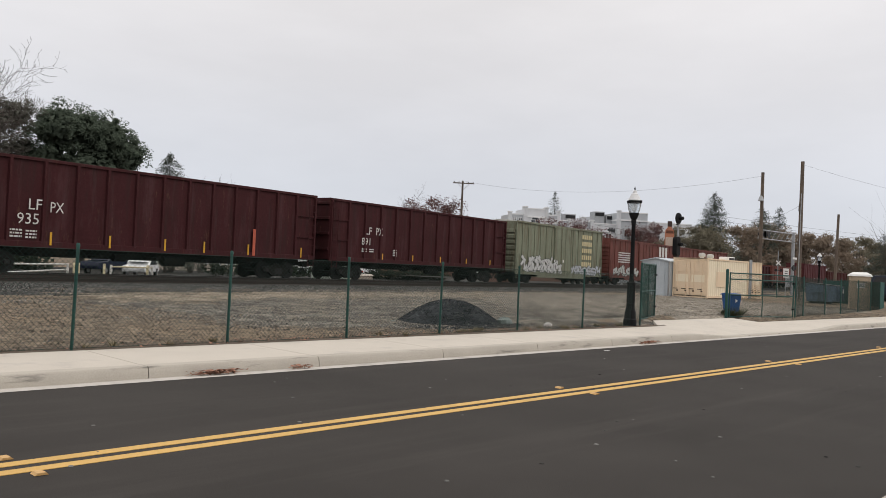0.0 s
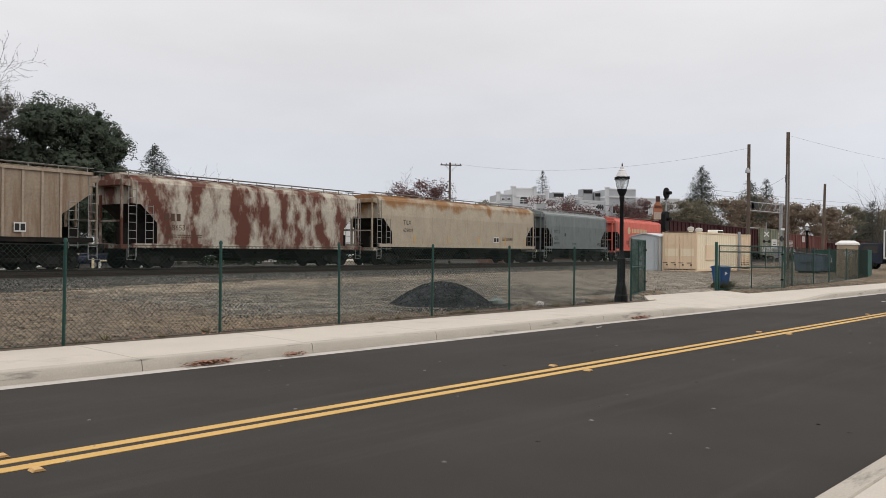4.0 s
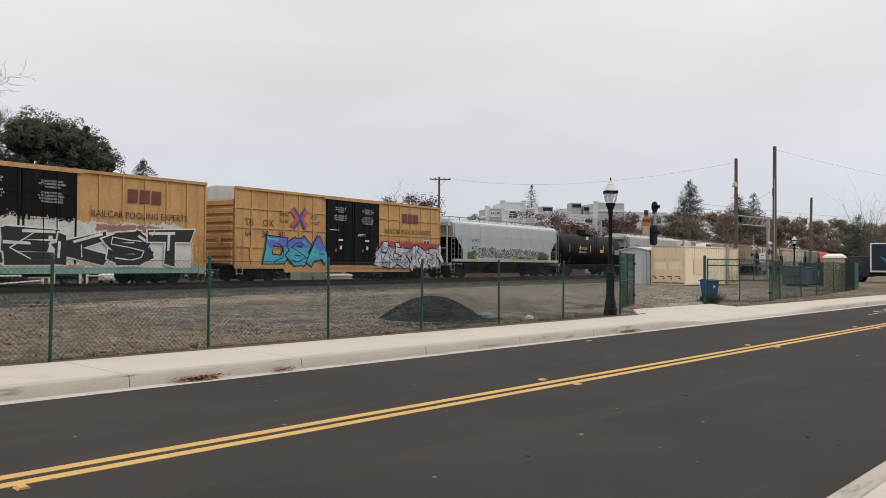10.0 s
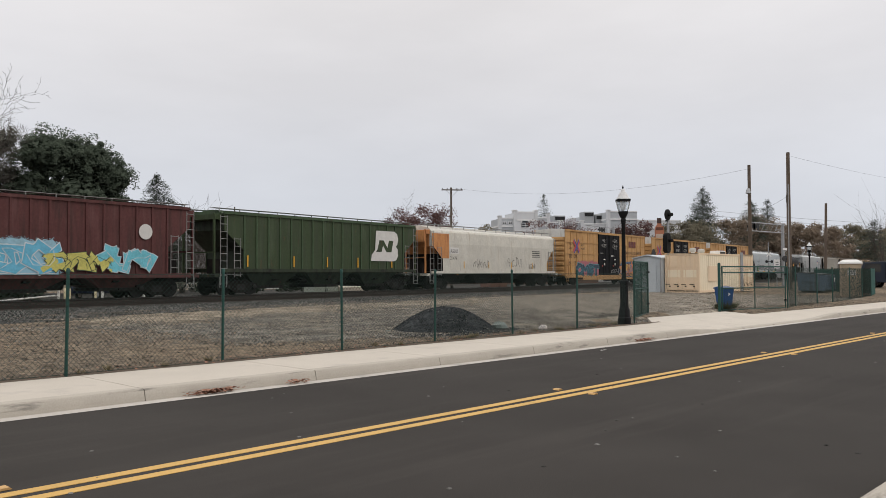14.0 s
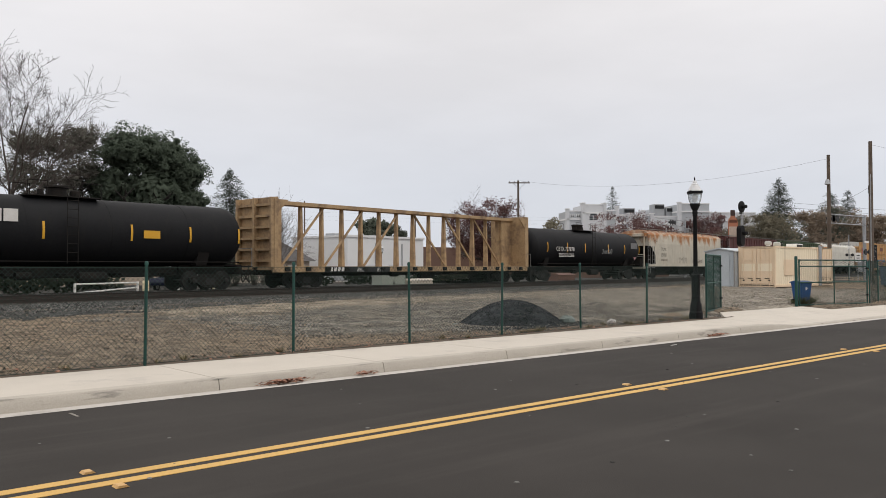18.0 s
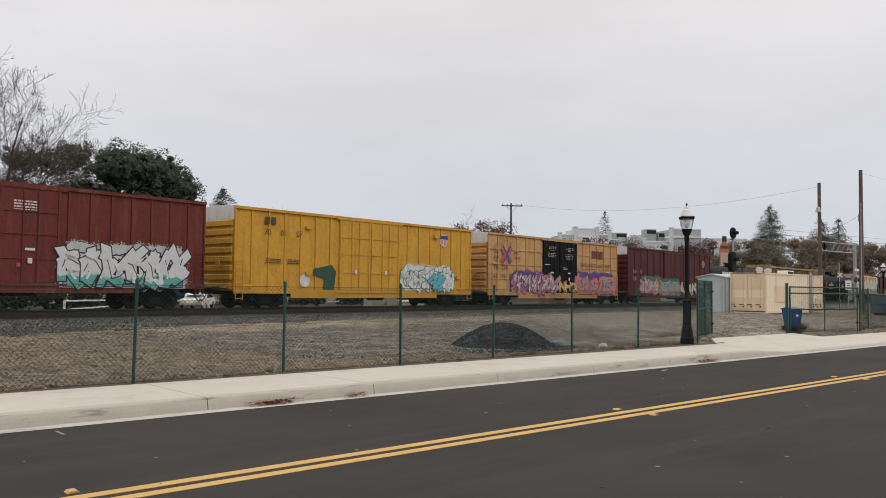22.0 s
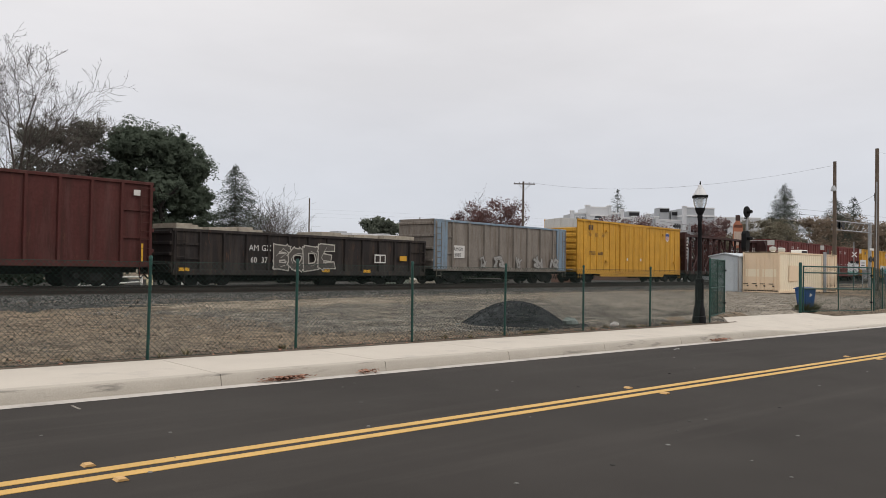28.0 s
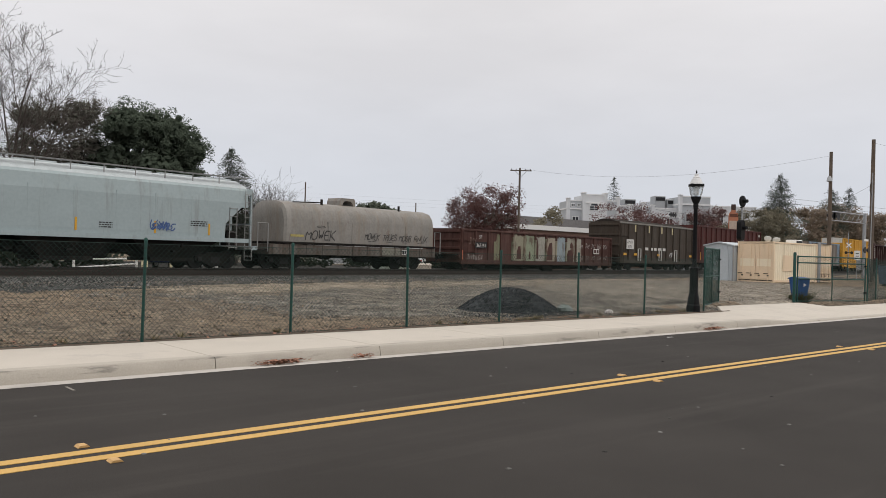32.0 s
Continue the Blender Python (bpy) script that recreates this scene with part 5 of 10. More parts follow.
def dense_tree(x, y, z, lobes, leaf, label, seed, count, size, inner=0.4):
    """A full evergreen: big lobes (x, z, radius, depth) filled with leaf clumps, with a ragged rim."""
    rs = random.Random(seed)
    t = thing("tree", pose(x, y, z), label, "tree", "trees")
    s = Shape()
    limbs(rs, s, Vector((0, 0, -0.3)), Vector((0, 0, 1)), 4.2, 0.42, 4, 0.5, 0.74, 0.2)
    part("trunk", s, DARKBARK, t)
    clumps, cores = [], []
    for lx, lz, r, d in lobes:
        cores.append(((lx, d, lz), r * 0.75))
        for _ in range(int(24 * r)):
            v = Vector((rs.gauss(0, 1), rs.gauss(0, 1), rs.gauss(0, 1))).normalized() * r * rs.uniform(0.6, 1.10)
            clumps.append(((lx + v.x, d + v.y, lz + v.z), rs.uniform(0.25, 0.75)))
    out = crown(rs, count, clumps, size, (0.5, 2.0, 6.0))
    core = crown(rs, int(count * inner), cores, size * 3.0, (0.5, 2.0, 6.0))
    part("crown", leaf_mesh(out, "crown", leaf), leaf, t)
    part("inner_foliage", leaf_mesh(core, "inner_foliage", leaf), leaf, t)
    return t


def conifer(x, y, z, h, w, label, seed, count=2600, size=0.35, material=None, dens=0.8):
    """A conifer: a straight trunk with uneven drooping tiers of boughs, each set with needle sprays."""
    rs = random.Random(seed)
    t = thing("conifer", pose(x, y, z), label, "tree", "conifers")
    part("trunk", Shape().tube((0, 0, -0.3), (0, 0, h * 0.97), h * 0.011, 6, 0.02), BARK, t)
    boughs = []
    for i in range(34):
        f = (i + rs.uniform(0, 0.8)) / 34
        tier = rs.uniform(0.68, 1.12)
        for _ in range(5 if f > 0.8 else 7):
            boughs.append((f, rs.uniform(0, 6.28), (w / 2 * (1 - f) ** dens * tier + 0.012 * h) * rs.uniform(0.62, 1.12)))
    total = sum(b[2] + 0.02 * h for b in boughs)
    s = Shape()
    s.n = []
    for f, a, L in boughs:
        out = Vector((math.cos(a), math.sin(a), 0))
        side = Vector((-out.y, out.x, 0))
        for _ in range(int(count * (L + 0.02 * h) / total)):
            q = rs.random() ** 0.75 * L
            c = out * q + side * rs.gauss(0, 0.06 * L + 0.15 * q) + Vector((0, 0, h * (0.10 + 0.90 * f) - 0.10 * q - 0.14 * q * q / L + rs.gauss(0, 0.014 * h)))
            u = (out + side * rs.uniform(-0.8, 0.8) + Vector((0, 0, rs.uniform(-0.5, 0.2)))).normalized() * size * rs.uniform(0.5, 1.3)
            k = u.cross(Vector((rs.gauss(0, 0.3), rs.gauss(0, 0.3), 1)) + out * 0.6).normalized() * size * 0.38
            s.add([c - u, c + k, c + u, c - k], [(0, 1, 2, 3)])
            s.n += [(out + Vector((rs.gauss(0, 0.3), rs.gauss(0, 0.3), 0.35 + rs.gauss(0, 0.25)))).normalized()] * 4
    part("crown", leaf_mesh(s, "crown", material or CONIFER), material or CONIFER, t)
    return t


def bough(rs, s, p, d, length, r, level, up=0.10):
    """A bending, tapering branch that sends smaller ones out from its sides."""
    n = 6 if level < 2 else 4 if level < 3 else 3
    step = length / n
    for i in range(n):
        e = (d + Vector((rs.gauss(0, 0.13), rs.gauss(0, 0.13), up + rs.gauss(0, 0.08)))).normalized()
        q = p + e * step
        ra, rb = r * (1 - 0.80 * i / n), r * (1 - 0.80 * (i + 1) / n)
        s.tube(p, q, max(ra, 0.010), 7 if ra > 0.06 else 4 if ra > 0.025 else 3, max(rb, 0.009))
        if level < 4 and (i >= 2 if level == 0 else i >= 1):
            for _ in range((3, 2, 2, 1)[level] if i > 0 else 1):
                a = rs.uniform(0, 6.28)
                v = e.orthogonal().normalized()
                v = (v * math.cos(a) + e.cross(v) * math.sin(a))
                k = rs.uniform(0.55, 1.05)
                bough(rs, s, p.lerp(q, rs.uniform(0.2, 1)), (e * math.cos(k) + v * math.sin(k)).normalized(), length * rs.uniform(0.38, 0.58) * (1.15 - 0.55 * i / n), max(rb * rs.uniform(0.5, 0.7), 0.013), level + 1, up)
        p, d = q, e


def bare_tree(x, y, z, h, label, seed, stems=1, lean=0.06, bark=None, r=None, level=0, up=0.10):
    rs = random.Random(seed)
    t = thing("bare_tree", pose(x, y, z), label, "tree", "bare trees")
    for k in range(stems):
        s = Shape()
        bough(rs, s, Vector((rs.gauss(0, 0.12), rs.gauss(0, 0.12), -0.3)), Vector((rs.gauss(0, lean), rs.gauss(0, lean), 1)).normalized(), h * (0.98 if k == 0 else rs.uniform(0.7, 0.95)), r or h * 0.0105, level, up)
        part("stem", s, bark or PALEBARK, t)
    return t


GZ = -0.2


def behind_track(x, y):
    """Sets a tree of the far line back beyond the railway, along its line of sight, and gives how much farther it is."""
    k = y - x * math.tan(THETA)
    k = max(1.0, (TRACK_Y + 9.0) / k) if k > 14 else 1.0
    return x * k, y * k, k


dense_tree(31.0, 78, GZ, ((-2.6, 13.1, 2.6, 0), (-0.6, 13.3, 2.4, 0.5), (1.6, 12.9, 2.5, 0), (3.6, 11.4, 2.2, 0), (-3.2, 9.6, 2.6, 1), (0.2, 9.4, 3.4, 0), (3.6, 8.4, 2.8, 0.6),
                          (-2.6, 5.6, 2.8, 0), (1.2, 5.0, 3.0, 0.5), (4.4, 4.8, 2.4, 0), (-4.6, 3.4, 2.0, 1), (5.6, 2.6, 1.8, 0.4)), OAKLEAF, "large dark evergreen oak beyond the railway", 1, 84000, 0.10)
dense_tree(22.8, 80, GZ, ((-2.0, 13.2, 1.8, 0), (0.6, 13.4, 1.9, 0), (2.6, 14.2, 1.7, 0), (-2.4, 10.4, 2.1, 0.5), (0.8, 10.2, 2.2, 0), (2.8, 10.8, 2.0, 0), (-2.0, 6.8, 2.4, 0), (1.4, 6.6, 2.5, 0.5), (-4.0, 4.0, 2.2, 0),
                          (2.6, 3.6, 2.2, 0)), OAKLEAF2, "thin-leaved greyish oak beside the dark oak", 2, 36000, 0.085, 0.12)
dense_tree(25.2, 83, GZ, ((-4.2, 2.6, 1.8, 0), (-1.4, 3.0, 2.0, 0.5), (1.6, 2.6, 1.9, 0), (4.4, 3.0, 1.9, 0.5), (-3.2, 5.4, 1.9, 0), (0.0, 6.0, 2.1, 0), (3.2, 5.6, 2.0, 0.4), (5.8, 5.2, 1.6, 0)), OAKLEAF, "dark evergreen thicket between the two oaks", 21, 22000, 0.13)
for x, y, h, sd in ((15.0, 84, 6.5, 41), (9.0, 83, 7.5, 42), (2.0, 82, 7.0, 43), (-6.0, 82, 8.0, 44), (-16.0, 80, 7.5, 45), (20.0, 86, 7.0, 46)):
    broadleaf(x, y, GZ, h, 9.0, OAKLEAF2, BARK, "dull green shrubby tree beyond the railway", sd, 3600, 0.26, 26, 0.08)
bare_tree(17.4, 72, GZ, 16.2, "tall bare winter tree beyond the railway", 3, 2, 0.05, None, 0.21)
bare_tree(11.0, 76, GZ, 14.5, "bare winter tree beside the tall one", 33, 1, 0.08)
conifer(40.0, 79, GZ, 12.4, 11.4, "dark green conifer beyond the railway", 4, 34000, 0.13, None, 0.66)
for i, (x, y, h) in enumerate(((45.8, 82, 12.2), (43.4, 80, 10.9), (48.4, 84, 11.8), (41.6, 81, 9.8))):
    bare_tree(x, y, GZ, h * 0.76, "small bare garden tree with many upright twigs", 50 + i, 30, 0.17, PALEBARK, 0.026, 2, 0.06)
broadleaf(79.0, 80, GZ, 11.6, 11.0, REDLEAF, BARK, "autumn tree with thinning dark red leaves", 6, 24000, 0.125, 130, 0.30)
broadleaf(134.0, 96, GZ, 13.2, 17.0, REDLEAF, BARK, "autumn tree with dull red leaves before the grey building", 7, 12000, 0.17, 90, 0.25)
broadleaf(160.0, 97, GZ, 14.4, 19.0, REDLEAF, BARK, "autumn tree with dull red leaves before the grey building", 8, 7500, 0.20, 46, 0.25)
broadleaf(170.0, 98, GZ, 14.0, 14.0, REDLEAF, BARK, "autumn tree with dull red leaves before the grey building", 9, 7500, 0.20, 46, 0.25)
broadleaf(79.0, 105, GZ, 10.0, 8.6, foliage("dark_round_tree", (0.135, 0.152, 0.118)), BARK, "rounded dark tree behind the pale building", 10, 14000, 0.2, 90, 0.2, None, True)
broadleaf(119.0, 104, GZ, 12.2, 8.0, OLIVELEAF, BARK, "olive-brown tree beside the grey building", 11, 2600, 0.30, 24, 0.25)
bare_tree(92.0, 100, GZ, 12.5, "bare winter tree behind the autumn tree", 12, 2, 0.12, PALEBARK, 0.09, 1)
conifer(186.0, 138, GZ, 25.0, 17.0, "tall conifer behind the grey building", 13, 6000, 0.32, None, 0.75)
for x, y, h, w, text_, sd, n, dn in ((123.6, 60, 15.6, 13.5, "tall dark conifer near the signals", 14, 42000, 0.72), (132.6, 56, 13.7, 10.5, "dark conifer near the crossing", 15, 22000, 0.58),
                                     (136.0, 54.5, 13.8, 8.0, "slim dark conifer near the crossing", 16, 18000, 0.58)):
    x, y, k = behind_track(x, y)
    conifer(x, y, GZ, h * k, w * k, text_, sd, n, 0.15 * k, None, dn)
conifer(200.0, 56, GZ, 14.0, 14.0, "spreading dark conifer far along the street", 17, 9000, 0.25, None, 0.6)
bare_tree(163.0, 44, GZ, 16.0, "slender bare poplar far along the street", 18, 26, 0.06, None, 0.06, 3, 0.03)
rs = random.Random(77)
for i, (x, y, h, w, m_) in enumerate(((113, 58, 9.6, 11, 1), (121, 56, 10.4, 13, 0), (128, 53, 8.0, 9, 0), (140, 52, 10.0, 12, 0), (150, 52, 9.5, 13, 0), (160, 48, 10.0, 14, 1),
                                     (172, 47, 9.5, 15, 0), (184, 46, 10.5, 16, 0), (198, 44, 11.0, 18, 1), (214, 42, 10.5, 18, 0), (232, 36, 11.0, 20, 0), (250, 28, 11.0, 22, 1), (150, 62, 13, 10, 0))):
    x, y, k = behind_track(x, y)
    broadleaf(x, y, GZ, h * k, w * k, OLIVELEAF if m_ else BROWNLEAF, BARK, "brownish winter tree in the far tree line", 100 + i, 17000, 0.12 * k, 130, 0.05, None, True)

# hedge beyond the track
hd = Shape()
rs = random.Random(4)
hd = crown(rs, 5200, [((40 + i * 0.9, 70 + i * 0.14 + rs.uniform(-0.4, 0.4), 0.55), 0.8) for i in range(44) if i not in (9, 10, 24, 25)], 0.16)
ob = new("hedge", leaf_mesh(hd, "hedge", HEDGE))
tagged(ob, "low dark clipped hedge beyond the railway", "hedge", kind="stuff")

row = crown(random.Random(14), 9000, [((-34 + i * 1.1, 57 + i * 0.12, 0.5 + 0.5 * (i % 3) * 0.5), 1.1) for i in range(52)], 0.20)
tagged(new("planting", leaf_mesh(row, "planting", HEDGE)), "dark low shrub planting behind the barrier", "shrubs", kind="stuff")
rs = random.Random(15)
row = crown(rs, 26000, [((-40 + i * 0.55, 86 + rs.uniform(-1, 1), rs.uniform(0.6, 4.8)), rs.uniform(0.9, 1.5)) for i in range(150)], 0.30)
tagged(new("tall_hedgerow", leaf_mesh(row, "tall_hedgerow", OAKLEAF2)), "tall ragged hedgerow behind the oaks", "hedge", kind="stuff")

# ---- buildings ----


def window(parent, x, z, w, h, y, arch=False, frame_mat=None):
    wn = part("window", Shape().box(x - w / 2 - 0.12, x + w / 2 + 0.12, y - 0.10, y - 0.02, z - 0.12, z + h + 0.12), frame_mat or WALLWHITE, parent, "", False, 0.015)
    part("pane", Shape().box(x - w / 2, x + w / 2, y - 0.125, y - 0.101, z, z + h), DARKGLASS, wn)
    part("mullion", Shape().box(x - 0.04, x + 0.04, y - 0.15, y - 0.126, z, z + h).box(x - w / 2, x + w / 2, y - 0.151, y - 0.1265, z + h * 0.5 - 0.04, z + h * 0.5 + 0.04), frame_mat or WALLWHITE, wn)
    if arch:
        part("arch", Shape().prism([(x + (w / 2 + 0.15) * math.cos(math.pi * k / 10), z + h + 0.12 + 0.45 * w * math.sin(math.pi * k / 10)) for k in range(11)], "y", y - 0.12, y - 0.03), frame_mat or WALLWHITE, wn)
        part("arch_pane", Shape().prism([(x + (w / 2 - 0.1) * math.cos(math.pi * k / 10), z + h + 0.14 + 0.36 * w * math.sin(math.pi * k / 10)) for k in range(11)], "y", y - 0.145, y - 0.121), DARKGLASS, wn)
    return wn


# grey three-storey building with white parapets; its long front faces the railway
grey = thing("grey_building", pose(143.34, 119.0, GZ, 0, 0, -34), "large grey stucco building with white cornices and rooftop units", "building")


def block(x0, x1, y0, y1, z, material, name="wall"):
    part(name, Shape().box(x0, x1, y0, y1, 0, z), material, grey)
    part("cornice", Shape().box(x0 - 0.15, x1 + 0.15, y0 - 0.2, y1 + 0.2, z - 1.9, z - 1.55), WALLWHITE, grey, "white cornice")
    part("parapet", Shape().box(x0 - 0.05, x1 + 0.05, y0 - 0.06, y0 + 0.3, z, z + 0.25), WALLWHITE, grey)


block(0, 3.5, 0, 7, 14.7, GREYWALL)
block(3.5, 8.7, -0.8, 7, 16.1, GREYLIGHT)
block(8.7, 12.0, 0, 7, 14.9, GREYWALL)
block(12.0, 20.3, 0.6, 26, 13.9, GREYWALL)
block(20.3, 26.8, 1.2, 26, 13.7, GREYLIGHT)
block(26.8, 34.2, 0.2, 26, 16.6, GREYWALL)
block(34.2, 46.0, 0.8, 26, 14.6, GREYLIGHT)
for x, z in ((0.15, 14.9), (3.6, 16.2), (8.6, 16.2), (11.8, 15.5), (14.8, 14.0), (18.0, 14.6), (20.2, 14.0), (26.9, 16.6)):
    part("pier", Shape().box(x - 0.35, x + 0.35, -1.0 if 3 < x < 9 else -0.2, 0.8, 0, z + 0.3), GREYLIGHT, grey)
    part("pier_cap", Shape().box(x - 0.45, x + 0.45, -1.1 if 3 < x < 9 else -0.3, 0.9, z + 0.3, z + 0.5), WALLWHITE, grey)
window(grey, 5.9, 12.7, 1.9, 0.9, -0.8, True)
for x, y in ((1.2, 0.0), (2.6, 0.0), (9.6, 0.0), (11.0, 0.0)):
    window(grey, x, 13.5, 0.7, 0.5, y)
for x in (1.8, 10.3):
    for z in (2.5, 6.5, 9.6):
        window(grey, x, z, 1.3, 1.5, 0.0)
for x in (13.6, 16.4, 19.0):
    for z in (2.5, 6.5, 9.6):
        window(grey, x, z, 1.3, 1.5, 0.6)
part("band", Shape().box(12.2, 17.5, 0.45, 0.59, 12.1, 12.5), WALLWHITE, grey, "white cornice")
for x in (22.0, 24.8):
    for z in (2.5, 6.5, 10.0):
        window(grey, x, z, 1.3, 1.5, 1.2)
for x in (29.0, 32.0, 37.0, 41.0):
    for z in (3.0, 7.5, 11.0):
        window(grey, x, z, 1.4, 1.6, 0.2 if x < 34 else 0.8)
for x, w, z0, z1 in ((9.6, 2.0, 14.5, 16.6), (16.2, 2.8, 13.5, 15.9), (23.6, 2.6, 13.5, 16.9), (26.2, 1.8, 13.5, 16.2), (33.0, 2.2, 14.0, 17.2)):
    u = part("rooftop_unit", Shape().box(x - w / 2, x + w / 2, 4, 7, z0, z1), GALV, grey, "grey rooftop plant", False, 0.08)
    part("louvre", Shape().box(x - w / 2 + 0.2, x + w / 2 - 0.2, 3.9, 3.99, z1 - 1.1, z1 - 0.3), BLACK, u)

# wall painting of a tall bottle, kept as a plain shape
mur = thing("bottle_sign", pose(115.0, 63.0, GZ, 0, 0, -30), "tall flat bottle-shaped sign in faded orange and brown", "sign")
BOTTLE = mat("faded_orange_sign", (0.42, 0.17, 0.10), 0.7, 0, 0.12, 1, 10, 0.03)
part("board", Shape().prism([(-0.78, 5.6), (0.78, 5.6), (0.78, 8.7), (0.68, 9.2), (0.34, 9.6), (0.30, 10.5), (-0.30, 10.5), (-0.34, 9.6), (-0.68, 9.2), (-0.78, 8.7)], "y", 0, 0.15), BOTTLE, mur)
part("cap", Shape().box(-0.33, 0.33, -0.03, 0.18, 9.75, 10.6), mat("dark_brown_cap", (0.06, 0.035, 0.03), 0.7), mur)
part("label_panel", Shape().box(-0.70, 0.70, -0.02, -0.005, 6.0, 8.1), mat("pale_sign_label", (0.50, 0.40, 0.33), 0.7), mur)
part("shoulder", Shape().prism([(-0.70, 8.7), (0.70, 8.7), (0.60, 9.15), (-0.60, 9.15)], "y", -0.02, -0.005), mat("brown_glass_paint", (0.13, 0.05, 0.03), 0.7), mur, "brown painted shoulder")
part("stand", Shape().box(-0.6, -0.45, 0.16, 0.3, 0, 6).box(0.45, 0.6, 0.16, 0.3, 0, 6), GALV, mur)

# pale flat-roofed building
pale = thing("pale_building", pose(60.5, 93.0, GZ, 0, 0, 8), "long pale flat-roofed commercial building", "building")
part("wall", Shape().box(4.8, 20.7, 0, 12, 0, 6.3), WALLWHITE, pale)
part("parapet", Shape().box(4.65, 20.85, -0.15, 12.15, 6.3, 6.6), WALLWHITE, pale)
for x in (10.2, 15.8):
    part("downpipe", Shape().box(x, x + 0.12, -0.12, 0, 0, 5.5), GALV, pale)
for x, w in ((8.0, 2.6), (13.0, 1.2), (17.0, 2.6)):
    dd = part("door", Shape().box(x, x + w, -0.05, -0.002, 0, 2.4), GREYLIGHT, pale)
    part("door_frame", Shape().box(x - 0.1, x, -0.08, -0.01, 0, 2.5).box(x + w, x + w + 0.1, -0.08, -0.01, 0, 2.5).box(x - 0.1, x + w + 0.1, -0.081, -0.011, 2.4, 2.52), WALLWHITE, dd)
for x in (6, 15):
    part("rooftop_unit", Shape().box(x, x + 1.6, 4, 6, 6.35, 7.0), GALV, pale, "", False, 0.05)
street_lamp(pose(60.8, 80.0, GZ) @ Matrix.Diagonal((1.15, 1.15, 1.15, 1)), "black cast-iron street lamp before the pale building")

# low brown hall with a white roof edge, and a dark long roof behind it
hall = thing("brown_hall", pose(98.0, 93.0, GZ, 0, 0, 0), "low brown hall with a white roof edge", "building")
part("wall", Shape().box(0, 46, 0, 14, 0, 6.4), mat("brown_stucco", (0.14, 0.085, 0.065), 0.85, 0, 0.1, 1, 20, 0.1), hall)
part("wing", Shape().box(-14.4, -0.01, 6, 14, 0, 5.3), mat("brown_stucco", (0.14, 0.085, 0.065), 0.85), hall, "lower dull brown wing")
part("roof_edge", Shape().box(-0.3, 46.3, -0.3, 14.3, 6.4, 7.2), WHITE, hall, "white roof edge")
for x in (5, 13, 21, 29, 37):
    wn = part("window", Shape().box(x, x + 3.0, -0.08, -0.01, 1.2, 3.2), WALLWHITE, hall)
    part("pane", Shape().box(x + 0.15, x + 2.85, -0.11, -0.081, 1.35, 3.05), DARKGLASS, wn)
barn = thing("long_building", pose(117.0, 111.0, GZ, 0, 0, 0), "long building under a dark grey roof", "building")
part("wall", Shape().box(0, 30, 0, 10, 0, 4.6), OFFWHITE, barn)
part("roof", Shape().prism([(-0.5, 4.5), (10.5, 4.5), (6.0, 10.2), (4.0, 10.2)], "x", -0.6, 30.6), ROOFGREY, barn)

# low house with a grey hipped roof
house = thing("house", pose(47.0, 96.0, GZ, 0, 0, 8), "low beige house under a grey hipped roof", "house")
BEIGE = mat("beige_stucco", (0.40, 0.35, 0.30), 0.85, 0, 0.07, 1, 30, 0.1)
part("wall", Shape().box(0, 15, 0, 9, 0, 3.0), BEIGE, house)
part("roof", Shape().add([(-0.7, -0.7, 2.95), (15.7, -0.7, 2.95), (15.7, 9.7, 2.95), (-0.7, 9.7, 2.95), (5, 4.5, 6.6), (11.5, 4.5, 6.6)], [(0, 1, 5, 4), (1, 2, 5), (2, 3, 4, 5), (3, 0, 4), (3, 2, 1, 0)]), ROOFGREY, house)
for x in (3.0, 7.5, 12.0):
    window(house, x, 1.0, 1.5, 1.2, 0.0)
part("door", Shape().box(9.4, 10.4, -0.06, -0.002, 0, 2.1), GREYWALL, house)

wood_pole(pose(70.0, 65.5, GZ), 12.2, 0.16, "timber utility pole with a crossarm beyond the railway", ((11.9, 1.25, -40), ))
wood_pole(pose(64.9, 104.3, GZ), 12.0, 0.13, "slim timber pole behind the house", ())
wood_pole(pose(83.9, 101.3, GZ), 10.0, 0.13, "slim timber pole behind the pale building", ())

# ---- the train ----
# Every railcar has x along its travel, y away from the street and z from the rail tops; its centre lies c metres along the train.
CARS = []
HW = 1.55        # half a car's width
# grimy running gear; also stands in for shade in hopper ends and bays
STEEL = mat("grimy_steel_and_end_shade", (0.015, 0.0135, 0.0125), 0.85, 0, 0.3, 2, 20, 0.2, (0.034, 0.026, 0.021), 0.3, 0, 0.15)
WHEELM = mat("wheel_steel", (0.020, 0.018, 0.017), 0.7, 0.2, 0.2, 3, 20, 0.1)
LETTERW = mat("white_lettering", (0.62, 0.60, 0.57), 0.6, 0, 0.1, 3, 30, 0.0)
LETTERB = mat("black_lettering", (0.02, 0.02, 0.02), 0.6, 0, 0.1, 3, 30, 0.0)
LETTERBR = mat("dark_brown_lettering", (0.075, 0.045, 0.03), 0.6, 0, 0.1, 3, 30, 0.0)
LETTERY = mat("cream_lettering", (0.55, 0.47, 0.28), 0.6, 0, 0.1, 3, 30, 0.0)
LETTERFADE = mat("faded_cream_lettering", (0.36, 0.27, 0.20), 0.7, 0, 0.15, 3, 30, 0.0)
REFLECT = mat("yellow_reflector", (0.62, 0.33, 0.03), 0.4, 0, 0.08, 3, 30, 0.0)
FADEW = mat("faded_white_roof", (0.60, 0.59, 0.56), 0.6, 0, 0.08, 1, 10, 0.05, (0.36, 0.3, 0.24), 0.25, 2.0)
